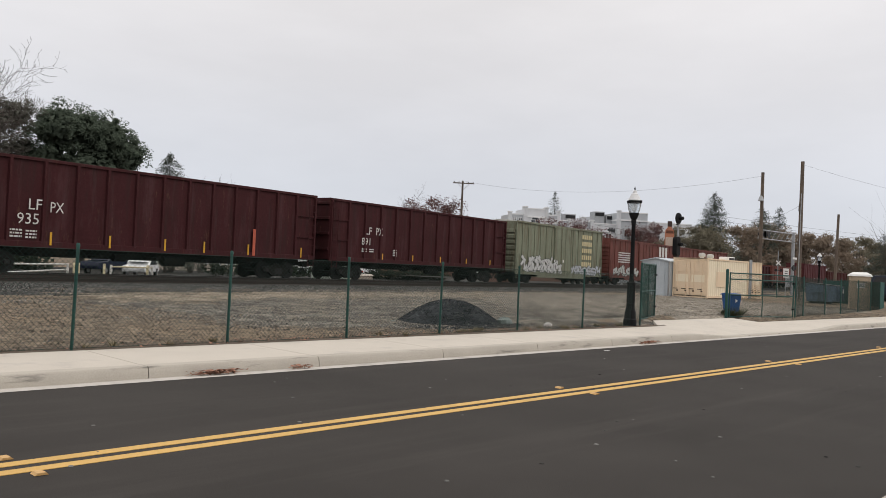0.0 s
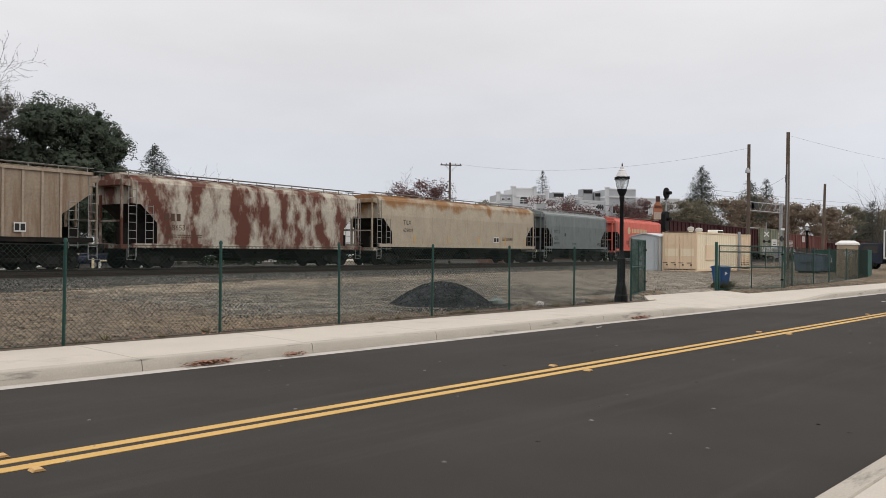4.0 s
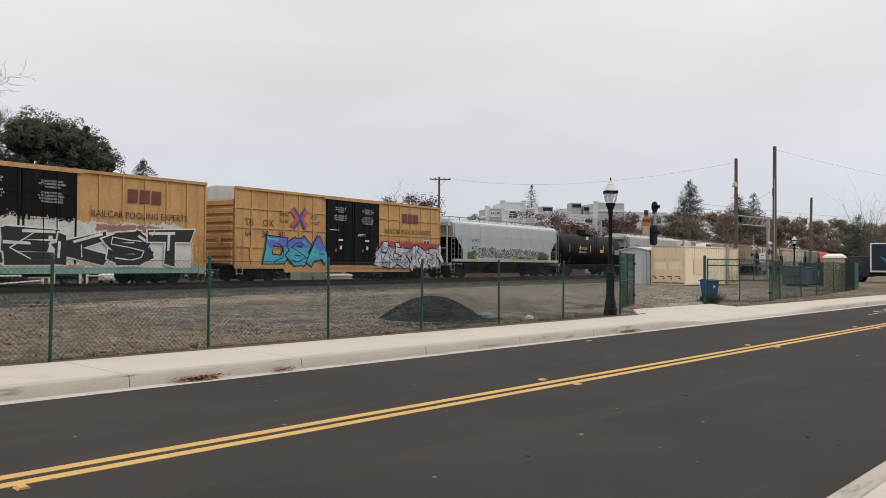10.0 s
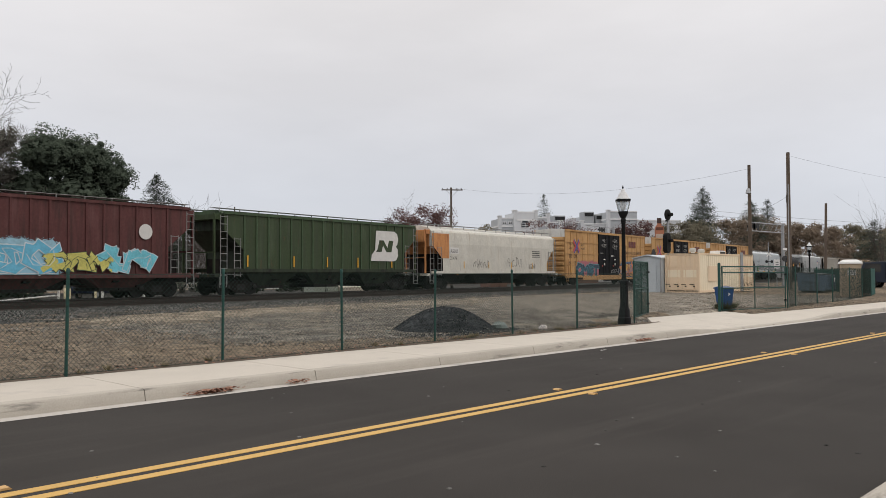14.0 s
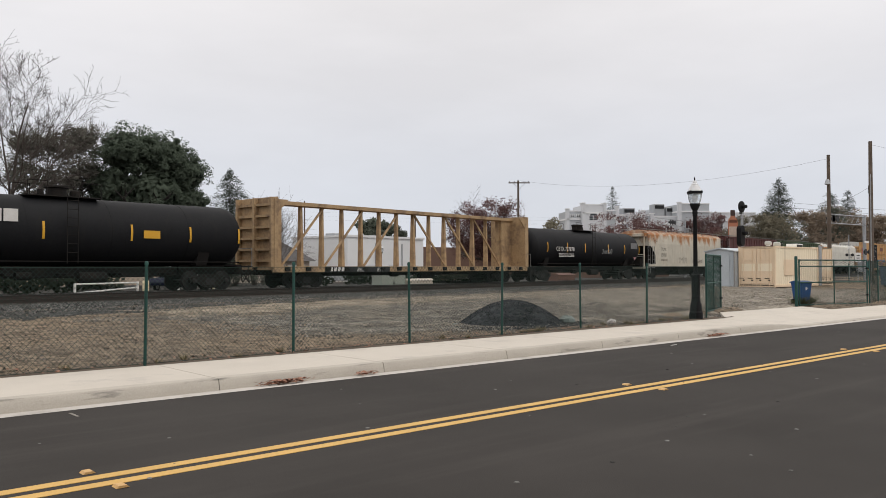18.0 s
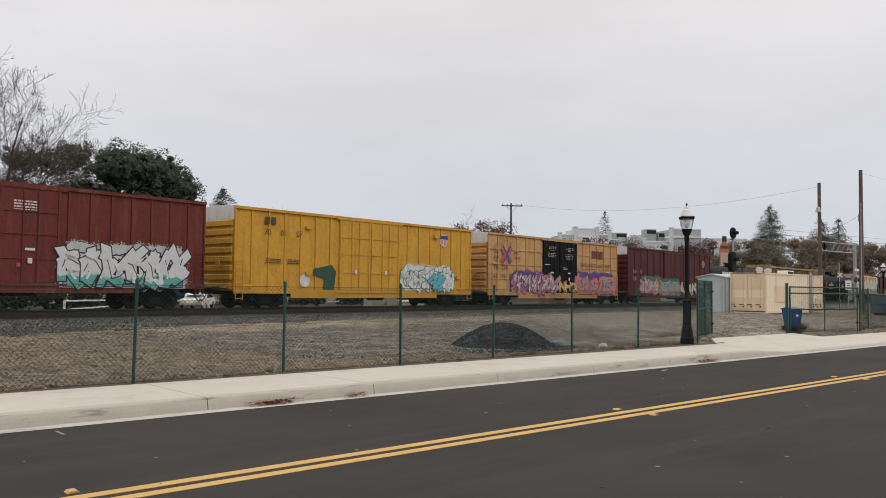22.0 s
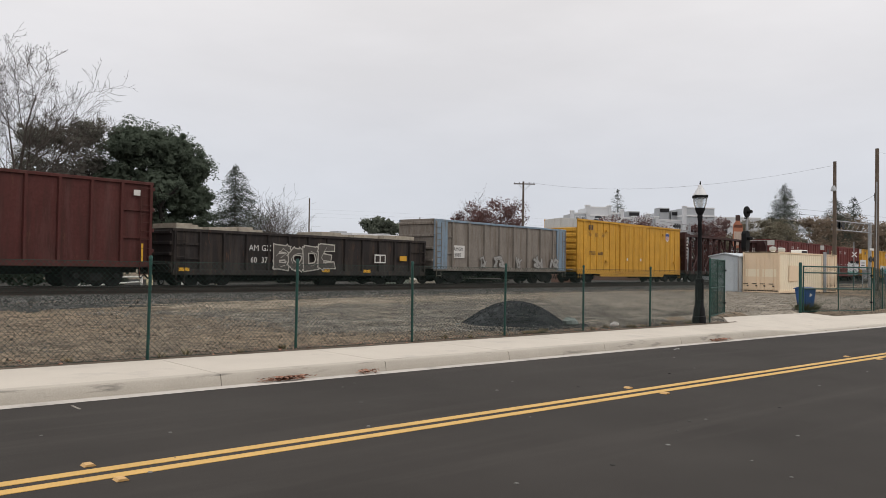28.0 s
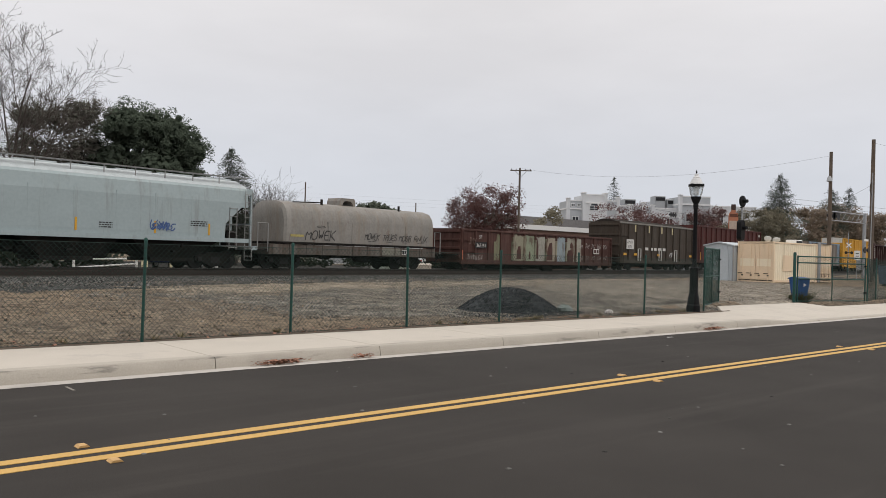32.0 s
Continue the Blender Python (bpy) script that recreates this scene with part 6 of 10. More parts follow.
LADDER = mat("grey_ladder_steel", (0.26, 0.26, 0.25), 0.6, 0.2, 0.15, 3, 20, 0.1)

WHEEL_ME = Shape().lathe([(0.10, -0.07), (0.33, -0.055), (0.36, -0.06), (0.455, -0.06), (0.455, 0.04), (0.485, 0.045), (0.485, 0.07), (0.36, 0.07), (0.33, 0.03), (0.10, 0.06)], "y", (0, 0, 0), 22).mesh("wheel", True)
AXLE_ME = Shape().tube((0, -1.05, 0), (0, 1.05, 0), 0.085, 8).mesh("axle", True)
FRAME_ME = Shape().prism([(-1.12, 0.62), (-1.12, 0.36), (-0.72, 0.34), (-0.34, 0.12), (0.34, 0.12), (0.72, 0.34), (1.12, 0.36), (1.12, 0.62), (0.62, 0.70), (0.45, 0.80), (-0.45, 0.80), (-0.62, 0.70)], "y", -0.09, 0.09).mesh("side_frame", bevel=0.02)
SPRING_ME = Shape().box(-0.26, 0.26, -0.105, 0.105, 0.26, 0.58).mesh("spring_nest")
CAP_ME = Shape().lathe([(0.13, -0.06), (0.13, 0.06), (0.06, 0.09)], "y", (0, 0, 0), 10).mesh("bearing_cap", True)
BOLSTER_ME = Shape().box(-0.2, 0.2, -1.0, 1.0, 0.5, 0.72).mesh("bolster")
COUPLER_ME = Shape().box(-0.55, 0.1, -0.09, 0.09, 0.75, 0.95).box(0.1, 0.42, -0.17, 0.17, 0.70, 0.99).mesh("coupler", bevel=0.02)
HOSE_ME = Shape().path([(0.1, -0.35, 0.75), (0.25, -0.36, 0.5), (0.45, -0.3, 0.33), (0.6, -0.15, 0.45)], 0.03, 6).mesh("air_hose")


def truck(car_, x):
    t = part("truck", BOLSTER_ME, STEEL, car_)
    t.location = (x, 0, 0)
    for s in (-1, 1):
        f = part("side_frame", FRAME_ME, STEEL, t)
        f.location = (0, s * 1.0, 0)
        k = part("spring_nest", SPRING_ME, WHEELM, t)
        k.location = (0, s * 1.0, 0)
    for dx in (-0.89, 0.89):
        a = part("axle", AXLE_ME, WHEELM, t)
        a.location = (dx, 0, 0.455)
        for s in (-1, 1):
            w = part("wheel", WHEEL_ME, WHEELM, t)
            w.matrix_basis = pose(dx, s * 0.755, 0.455, 0, 0, 0 if s < 0 else 180)
            b = part("bearing_cap", CAP_ME, WHEELM, t)
            b.matrix_basis = pose(dx, s * 1.10, 0.455, 0, 0, 0 if s > 0 else 180)
    return t


def railcar(name, c, L, label, inset=2.2, sill=0.75, category="rail car"):
    """An empty at the rails with underframe, two trucks and couplers."""
    car_ = thing(name, TRACK @ pose(c, 0, 0), label, category, "cars of the freight train")
    CARS.append((car_, c))
    part("centre_sill", Shape().prism([(-L / 2, sill + 0.35), (L / 2, sill + 0.35), (L / 2, sill - 0.05), (L / 2 - 3.6, sill - 0.05), (L / 2 - 5.2, sill - 0.14), (-L / 2 + 5.2, sill - 0.14), (-L / 2 + 3.6, sill - 0.05), (-L / 2, sill - 0.05)], "y", -0.2, 0.2), STEEL, car_)
    for i in range(5):
        x = (L / 2 - 4.4) * (i - 2) / 2
        part("crossbearer", Shape().prism([(-1.35, sill + 0.05), (1.35, sill + 0.05), (1.35, sill - 0.02), (0.25, sill - 0.13), (-0.25, sill - 0.13), (-1.35, sill - 0.02)], "x", x - 0.14, x + 0.14), STEEL, car_)
    for s in (-1, 1):
        truck(car_, s * (L / 2 - inset))
        k = part("coupler", COUPLER_ME, STEEL, car_)
        k.matrix_basis = pose(s * (L / 2 + 0.25), 0, 0, 0, 0, 0 if s > 0 else 180)
        h = part("air_hose", HOSE_ME, RUBBER, car_)
        h.matrix_basis = pose(s * (L / 2 + 0.1), 0, 0, 0, 0, 0 if s > 0 else 180)
    part("air_reservoir", Shape().lathe([(0.05, -0.65), (0.24, -0.6), (0.24, 0.6), (0.05, 0.65)], "x", (1.2, -0.75, sill - 0.12), 12), STEEL, car_, "", True)
    part("brake_cylinder", Shape().lathe([(0.17, -0.3), (0.17, 0.3)], "x", (-1.6, -0.6, sill - 0.05), 12), STEEL, car_, "", True)
    part("brake_rod", Shape().tube((-L / 2 + 3, -0.4, sill - 0.1), (L / 2 - 3, -0.4, sill - 0.1), 0.025, 6), STEEL, car_)
    return car_


def letters(car_, body, x, z, size, material=None, slant=0.0, squeeze=1.0, y=-HW, tilt=0.0):
    m = part("lettering", text_mesh(body, size, slant, squeeze), material or LETTERW, car_)
    m.matrix_basis = pose(x, y - 0.006, z, 0, tilt, 0)
    return tagged(m, kind="stuff")


def word_bars(car_, x, z, n, w, h, material, gap=0.35, y=-HW, skip=()):
    """A trade name drawn as one plain bar for each letter."""
    for i in range(n):
        if i not in skip:
            part("lettering_bar", Shape().box(x + i * w, x + i * w + w * (1 - gap), y - 0.008, y - 0.002, z, z + h), material, car_)


def fine_print(car_, x, z, w, lines, material=None, y=-HW, h=0.05):
    rs = random.Random(int(x * 100) + lines)
    s = Shape()
    for i in range(lines):
        a = 0.0
        while a < w:
            b = rs.uniform(0.05, 0.17)
            s.box(x + a, x + min(a + b, w), y - 0.007, y - 0.003, z - i * h * 1.9, z - i * h * 1.9 + h)
            a += b + 0.035
    return tagged(part("small_print", s, material or LETTERW, car_), kind="stuff")


def placard(car_, x, z, w, h, back, front, y=-HW):
    p = part("data_panel", Shape().box(x, x + w, y - 0.008, y - 0.002, z, z + h), back, car_)
    for k in range(2):
        part("panel_field", Shape().box(x + w * (0.08 + 0.47 * k), x + w * (0.45 + 0.47 * k), y - 0.012, y - 0.0085, z + h * 0.15, z + h * 0.85), front, p)
    return p


def reflectors(car_, xs, z, h=0.45, y=-HW, w=0.09):
    for x in xs:
        part("reflector", Shape().box(x - w / 2, x + w / 2, y - 0.009, y - 0.002, z, z + h), REFLECT, car_)


def ladder(car_, x, z0, z1, w=0.42, y=-HW - 0.06, material=None, step=0.38, along="x"):
    s = Shape()
    k = (lambda a, z: (x + a, y, z)) if along == "x" else (lambda a, z: (x, y + a, z))
    s.tube(k(0, z0), k(0, z1), 0.02, 5).tube(k(w, z0), k(w, z1), 0.02, 5)
    z = z0 + 0.1
    while z < z1:
        s.tube(k(0, z), k(w, z), 0.015, 5)
        z += step
    return part("ladder", s, material or LADDER, car_)


def stroke(s, pts, w, y):
    """A thick brush line of quads with square ends."""
    for i, ((x0, z0), (x1, z1)) in enumerate(zip(pts, pts[1:])):
        d = Vector((x1 - x0, z1 - z0))
        if d.length < 1e-4:
            continue
        d.normalize()
        n = Vector((-d.y, d.x)) * w / 2
        e = d * w * 0.42
        yy = y - 0.0007 * i
        s.add([(x0 - e.x - n.x, yy, z0 - e.y - n.y), (x1 + e.x - n.x, yy, z1 + e.y - n.y), (x1 + e.x + n.x, yy, z1 + e.y + n.y), (x0 - e.x + n.x, yy, z0 - e.y + n.y)], [(0, 1, 2, 3)])


FORMS = (((0, 0.1), (0.2, 0.9), (0.55, 0.35), (0.6, 1), (1, 0.75), (0.7, 0.1)), ((0.1, 1), (0, 0.4), (0.5, 0), (0.9, 0.3), (0.6, 0.6), (0.95, 1)),
         ((0, 0.6), (0.35, 1), (0.3, 0.2), (0.8, 0), (0.75, 0.7), (1, 0.9)), ((0.05, 0), (0.3, 0.55), (0.05, 0.9), (0.6, 1), (0.9, 0.45), (0.5, 0.2), (1, 0)),
         ((0.9, 0.9), (0.4, 1), (0.1, 0.6), (0.6, 0.45), (0.2, 0.1), (0.9, 0), (1, 0.4)), ((0, 0.2), (0.5, 0), (0.4, 0.8), (0, 1), (0.7, 0.95), (1, 0.3)),
         ((0, 1), (0.45, 0.7), (0.1, 0.3), (0.6, 0), (0.7, 0.6), (1, 0.1), (0.95, 1)), ((0.1, 0.1), (0.1, 0.7), (0.55, 1), (0.5, 0.4), (0.95, 0.6), (0.8, 0)))
SPRAY = {}


def spray(color, second=None, split=None):
    """Sprayed paint: one colour, or two that cloud into each other or meet at a height."""
    key = (color, second, split)
    if key not in SPRAY:
        m = SPRAY[key] = mat("spray_%d" % len(SPRAY), tuple(0.88 * c + 0.12 * sum(color) / 3 for c in color), 0.6, 0, 0.24, 2.6, 16, 0.03)
        if second:
            nt = m.node_tree
            b = nt.nodes["Principled BSDF"]
            base = b.inputs["Base Color"].links[0].from_socket
            tc, nz, mx = nt.nodes.new("ShaderNodeTexCoord"), nt.nodes.new("ShaderNodeTexNoise"), nt.nodes.new("ShaderNodeMix")
            rng, sep, add = nt.nodes.new("ShaderNodeMapRange"), nt.nodes.new("ShaderNodeSeparateXYZ"), nt.nodes.new("ShaderNodeMath")
            nz.inputs["Scale"].default_value, nz.inputs["Detail"].default_value = 1.4, 3.0
            mx.data_type = "RGBA"
            mx.inputs[7].default_value = (*second, 1)
            add.operation = "MULTIPLY_ADD"
            add.inputs[1].default_value = 0.0 if split is None else 1.4
            nt.links.new(tc.outputs["Object"], nz.inputs["Vector"])
            nt.links.new(tc.outputs["Object"], sep.inputs[0])
            nt.links.new(sep.outputs["Z"], add.inputs[0])
            nt.links.new(nz.outputs["Fac"], add.inputs[2])
            mid = 0.5 if split is None else 0.5 + 1.4 * split
            rng.inputs["From Min"].default_value, rng.inputs["From Max"].default_value = mid - 0.06, mid + 0.06
            nt.links.new(add.outputs[0], rng.inputs["Value"])
            nt.links.new(rng.outputs[0], mx.inputs[0])
            nt.links.new(base, mx.inputs[6])
            nt.links.new(mx.outputs[2], b.inputs["Base Color"])
    return SPRAY[key]


# bar skeletons of block shapes, on a grid of five by five
GLYPHS = {"A": "00 24 40|11 31", "C": "43 34 14 03 01 10 30 41", "D": "00 04|04 34 42 30 00", "E": "44 04 00 40|02 32", "F": "00 04 44|02 32", "H": "00 04|40 44|02 42", "I": "20 24|10 30|14 34",
          "K": "00 04|44 02 40", "L": "04 00 40", "M": "00 04 22 44 40", "N": "00 04 40 44", "O": "10 30 41 43 34 14 03 01 10", "R": "00 04 34 43 32 02|22 40", "S": "43 34 14 03 12 32 41 30 10 01",
          "T": "04 44|24 20", "U": "04 01 10 30 41 44", "V": "04 20 44", "W": "04 10 23 30 44", "X": "00 44|04 40", "Y": "04 22 44|22 20", "Z": "04 44 00 40", "B": "00 04 34 43 32 02|32 41 30 00", "P": "00 04 34 43 32 02"}


def ribbon(pts, w, y, rise=0.0, seed=0):
    """One skin of even width along a bent line, each end a little behind the next."""
    rs = random.Random(seed)
    P = [Vector(p) for p in pts]
    n = len(P)
    verts, faces = [], []
    for i, p in enumerate(P):
        a, b = (P[i] - P[i - 1]) if i else (P[1] - P[0]), (P[i + 1] - P[i]) if i < n - 1 else (P[i] - P[i - 1])
        a, b = a.normalized(), b.normalized()
        t = a + b
        t = t.normalized() if t.length > 0.2 else Vector((-a.y, a.x))
        m = Vector((-t.y, t.x)) * (w / 2) / max(0.62, abs(t.dot(a)))
        e = (-a if i == 0 else a if i == n - 1 else Vector((0, 0))) * w * 0.42
        q = p + e
        k = 1 + rs.uniform(-0.10, 0.10)
        yy = y - rise * i
        verts += [(q.x - m.x * k, yy, q.y - m.y * k), (q.x + m.x * k, yy, q.y + m.y * k)]
        if i:
            faces.append((2 * i - 2, 2 * i, 2 * i + 1, 2 * i - 1))
    return Shape().add(verts, faces)


def soften(pts):
    """Cuts the corners of a bent line."""
    out = [pts[0]]
    for p, q in zip(pts, pts[1:]):
        out += [(p[0] * 0.72 + q[0] * 0.28, p[1] * 0.72 + q[1] * 0.28), (p[0] * 0.28 + q[0] * 0.72, p[1] * 0.28 + q[1] * 0.72)]
    return out + [pts[-1]]


def bars(s, lines, w, y, flare, rs_seed, grow=0.0):
    """Flat bars along bent lines, a little wider at one end, each 0.5 mm before the last."""
    rs = random.Random(rs_seed)
    k = 0
    for line in lines:
        for (ax, az), (bx, bz) in zip(line, line[1:]):
            d = Vector((bx - ax, bz - az))
            wa, wb = w * rs.uniform(1 - flare, 1 + flare), w * rs.uniform(1 - flare, 1 + flare)
            if d.length < 1e-4:
                continue
            d.normalize()
            n = Vector((-d.y, d.x))
            ea, eb = wa * 0.40 + grow, wb * 0.40 + grow
            wa, wb = wa / 2 + grow, wb / 2 + grow
            cut_ = rs.uniform(-0.5, 0.5) * wb
            yy = y - 0.0005 * k
            s.add([(ax - d.x * ea - n.x * wa, yy, az - d.y * ea - n.y * wa), (bx + d.x * (eb - cut_) - n.x * wb, yy, bz + d.y * (eb - cut_) - n.y * wb),
                   (bx + d.x * (eb + cut_) + n.x * wb, yy, bz + d.y * (eb + cut_) + n.y * wb), (ax - d.x * ea + n.x * wa, yy, az - d.y * ea + n.y * wa)], [(0, 1, 2, 3)])
            k += 1
    return s


def graffiti(car_, x0, x1, z0, z1, n, fill, line, seed, accent=None, cloud=None, y=-HW, bold=0.30, label="wild-style spray-painted block shapes", fill2=None, forms="", split=None, lean=None, drips=0, rim=0.14):
    """Sprayed block shapes: a mottled cloud behind, outlined bars, inner lines and highlights."""
    rs = random.Random(seed)
    h0 = z1 - z0
    def mass(lift, rise, side, depth):
        """A filled shape with a humped, ragged top, as wide as the whole piece."""
        m_ = Shape()
        k_ = max(12, int((x1 - x0) * 7))
        top_ = [z1 - 0.10 * h0 + rise + h0 * (0.10 * noise.noise(Vector((seed * 3.1 + 1.3 * (x1 - x0) * i / k_, 0.3, 0))) + 0.07 * noise.noise(Vector((seed * 1.7 + 4.5 * (x1 - x0) * i / k_, 2.3, 0)))) - 0.3 * h0 * max(0.0, abs(2 * i / k_ - 1) - 0.86) / 0.14 for i in range(k_ + 1)]
        xs_ = [x0 - side + (x1 - x0 + 2 * side) * i / k_ for i in range(k_ + 1)]
        m_.add([p for x_, z_ in zip(xs_, top_) for p in ((x_, y - depth, z0 - lift), (x_, y - depth, z_))], [(2 * i, 2 * i + 2, 2 * i + 3, 2 * i + 1) for i in range(k_)])
        return m_, xs_, top_
    if cloud:
        s, xs_, top_ = mass(0.04, 0.22 * h0, 0.12, 0.002)
        for i in range(int((x1 - x0) * 110)):
            j = rs.randrange(len(xs_))
            cx, cz, r = xs_[j] + rs.uniform(-0.1, 0.1), top_[j] - 0.02 + abs(rs.gauss(0, 0.045)) * h0, rs.uniform(0.008, 0.024)
            if rs.random() < 0.25:
                cx, cz = rs.choice((x0 - 0.12 - abs(rs.gauss(0, 0.1)), x1 + 0.12 + abs(rs.gauss(0, 0.1)))), rs.uniform(z0, z1 - 0.3 * h0)
            s.add([(cx + r * math.cos(1.047 * k), y - 0.0022 - 0.000002 * i, cz + r * math.sin(1.047 * k)) for k in range(6)], [list(range(6))])
        tagged(part("graffiti_cloud", s, spray(cloud), car_), kind="stuff")
    if cloud and not forms:
        tagged(part("graffiti_outline", mass(0.01, -0.03 * h0, 0.0, 0.0034)[0], spray(line), car_), kind="stuff")
        tagged(part("graffiti_ground", mass(-0.03, -0.07 * h0, -0.05, 0.0046)[0], spray(fill, fill2 or tuple(0.6 * p + 0.4 * q for p, q in zip(fill, line)), split), car_), kind="stuff")
    cw = (x1 - x0) / n
    if cloud and accent and not forms:
        bits = []
        for _ in range(3 * n):
            ax, az, a_ = rs.uniform(x0 + 0.1, x1 - 0.1), rs.uniform(z0 + 0.1, z1 - 0.15 * h0), rs.uniform(0, 3.1)
            bits.append([(ax, az), (ax + 0.18 * h0 * math.cos(a_), az + 0.18 * h0 * math.sin(a_))])
        tagged(part("graffiti_fleck", bars(Shape(), bits, 0.09 * h0, y - 0.006 - 0.014 * n, 0.5, seed), spray(accent), car_), kind="stuff")
    for i in range(n):
        wild = not forms
        h = h0 * rs.uniform(0.88, 1.02)
        b = min(0.86 * bold * min(cw * 1.1, h0), (0.24 if wild else 0.29) * h)
        tilt = (rs.uniform(-0.10, 0.22) if lean is None else lean) * cw
        lift = rs.uniform(-0.02, 0.05) * h
        lines = []
        if wild:
            form = FORMS[rs.randrange(len(FORMS))]
            lines.append([(x0 + cw * (i - 0.16 + 1.32 * px) + tilt * (pz - 0.5) + rs.uniform(-0.08, 0.08) * cw, lift + z0 + b * 0.6 + (h - b * 1.2) * pz) for px, pz in form])
            for _ in range(2):
                ax, az = x0 + cw * (i + rs.uniform(0, 1)), z0 + h * rs.uniform(0.15, 0.85)
                lines.append([(ax, az), (ax + cw * rs.uniform(-0.45, 0.45), min(z1, max(z0 + 0.1, az + h * rs.choice((-0.4, 0.4)))))])
        for run_ in (() if wild else GLYPHS[forms[i]].split("|")):
            lines.append([(x0 + cw * (i + 0.06 + 0.88 * int(p[0]) / 4) + tilt * (int(p[1]) / 4 - 0.5) + rs.uniform(-0.05, 0.05) * cw, lift + z0 + b * 0.65 + (h - b * 1.3) * int(p[1]) / 4 + rs.uniform(-0.04, 0.04) * h) for p in run_.split()])
        base = y - 0.006 - 0.014 * i
        o = tagged(part("graffiti_stroke", bars(Shape(), lines, b, base, 0.25, seed + i, b * rim), spray(line), car_, label), kind="stuff")
        tagged(part("graffiti_fill", bars(Shape(), lines, b, base - 0.0062, 0.25, seed + i), spray(fill, fill2, split), o), kind="stuff")
        inner = [[((px + qx) / 2 + rs.uniform(-0.3, 0.3) * b, (pz + qz) / 2 + rs.uniform(-0.3, 0.3) * b) for (px, pz), (qx, qz) in zip(run_, run_[1:])] for run_ in lines]
        tagged(part("graffiti_line", bars(Shape(), [q for q in inner if len(q) > 1] or [[(lines[0][0][0], lines[0][0][1]), (lines[0][0][0] + b * 0.3, lines[0][0][1] + b * 0.5)]], b * 0.10, base - 0.0122, 0.2, seed), spray(line), o), kind="stuff")
        if accent:
            tagged(part("graffiti_highlight", bars(Shape(), [[(px - b * 0.2, pz + b * 0.22), (px * 0.35 + qx * 0.65 - b * 0.2, pz * 0.35 + qz * 0.65 + b * 0.22)] for (px, pz), (qx, qz) in ((run_[0], run_[1]) for run_ in lines)], b * 0.26, base - 0.0128, 0.2, seed), spray(accent), o), kind="stuff")
        for k in range(drips):
            px, pz = lines[k % len(lines)][-1]
            px += rs.uniform(-0.4, 0.4) * b
            part("graffiti_drip", Shape().add([(px - 0.03, base - 0.0045, pz), (px + 0.03, base - 0.0045, pz), (px + 0.015, base - 0.0045, max(z0 - 0.1, pz - rs.uniform(0.2, 0.9))), (px - 0.015, base - 0.0045, max(z0 - 0.1, pz - 0.3))], [(0, 1, 2, 3)]), spray(line), o)


def tag(car_, x, z, w, h, color, seed, y=-HW, lw=0.035, forms=""):
    """A thin handwritten spray scribble of leaning letter shapes."""
    rs = random.Random(seed)
    s, a, k = Shape(), 0.0, 0
    while k < len(forms) if forms else a < w - 0.2 * h:
        cw, ch = (w / len(forms) * 0.80, h * rs.uniform(0.85, 1.1)) if forms else (h * rs.uniform(0.45, 0.75), h * rs.uniform(0.7, 1.05))
        runs = [[(int(p[0]) / 4, int(p[1]) / 4) for p in r.split()] for r in GLYPHS[forms[k]].split("|")] if forms else [FORMS[rs.randrange(len(FORMS))]]
        for j, form in enumerate(runs):
            q = [(x + a + cw * px + 0.22 * h * pz + rs.uniform(-0.04, 0.04) * h, z + ch * pz + rs.uniform(-0.05, 0.05) * h) for px, pz in form]
            r = ribbon(soften(q), lw, y - 0.006 - 0.0008 * (k * 3 + j), 0.0001, seed + k)
            s.add(r.v, r.f)
        a += cw * 1.25
        k += 1
    return tagged(part("tag", s, spray(color), car_, "thin spray-painted scribble"), kind="stuff")


# box cars -----------------------------------------------------------------


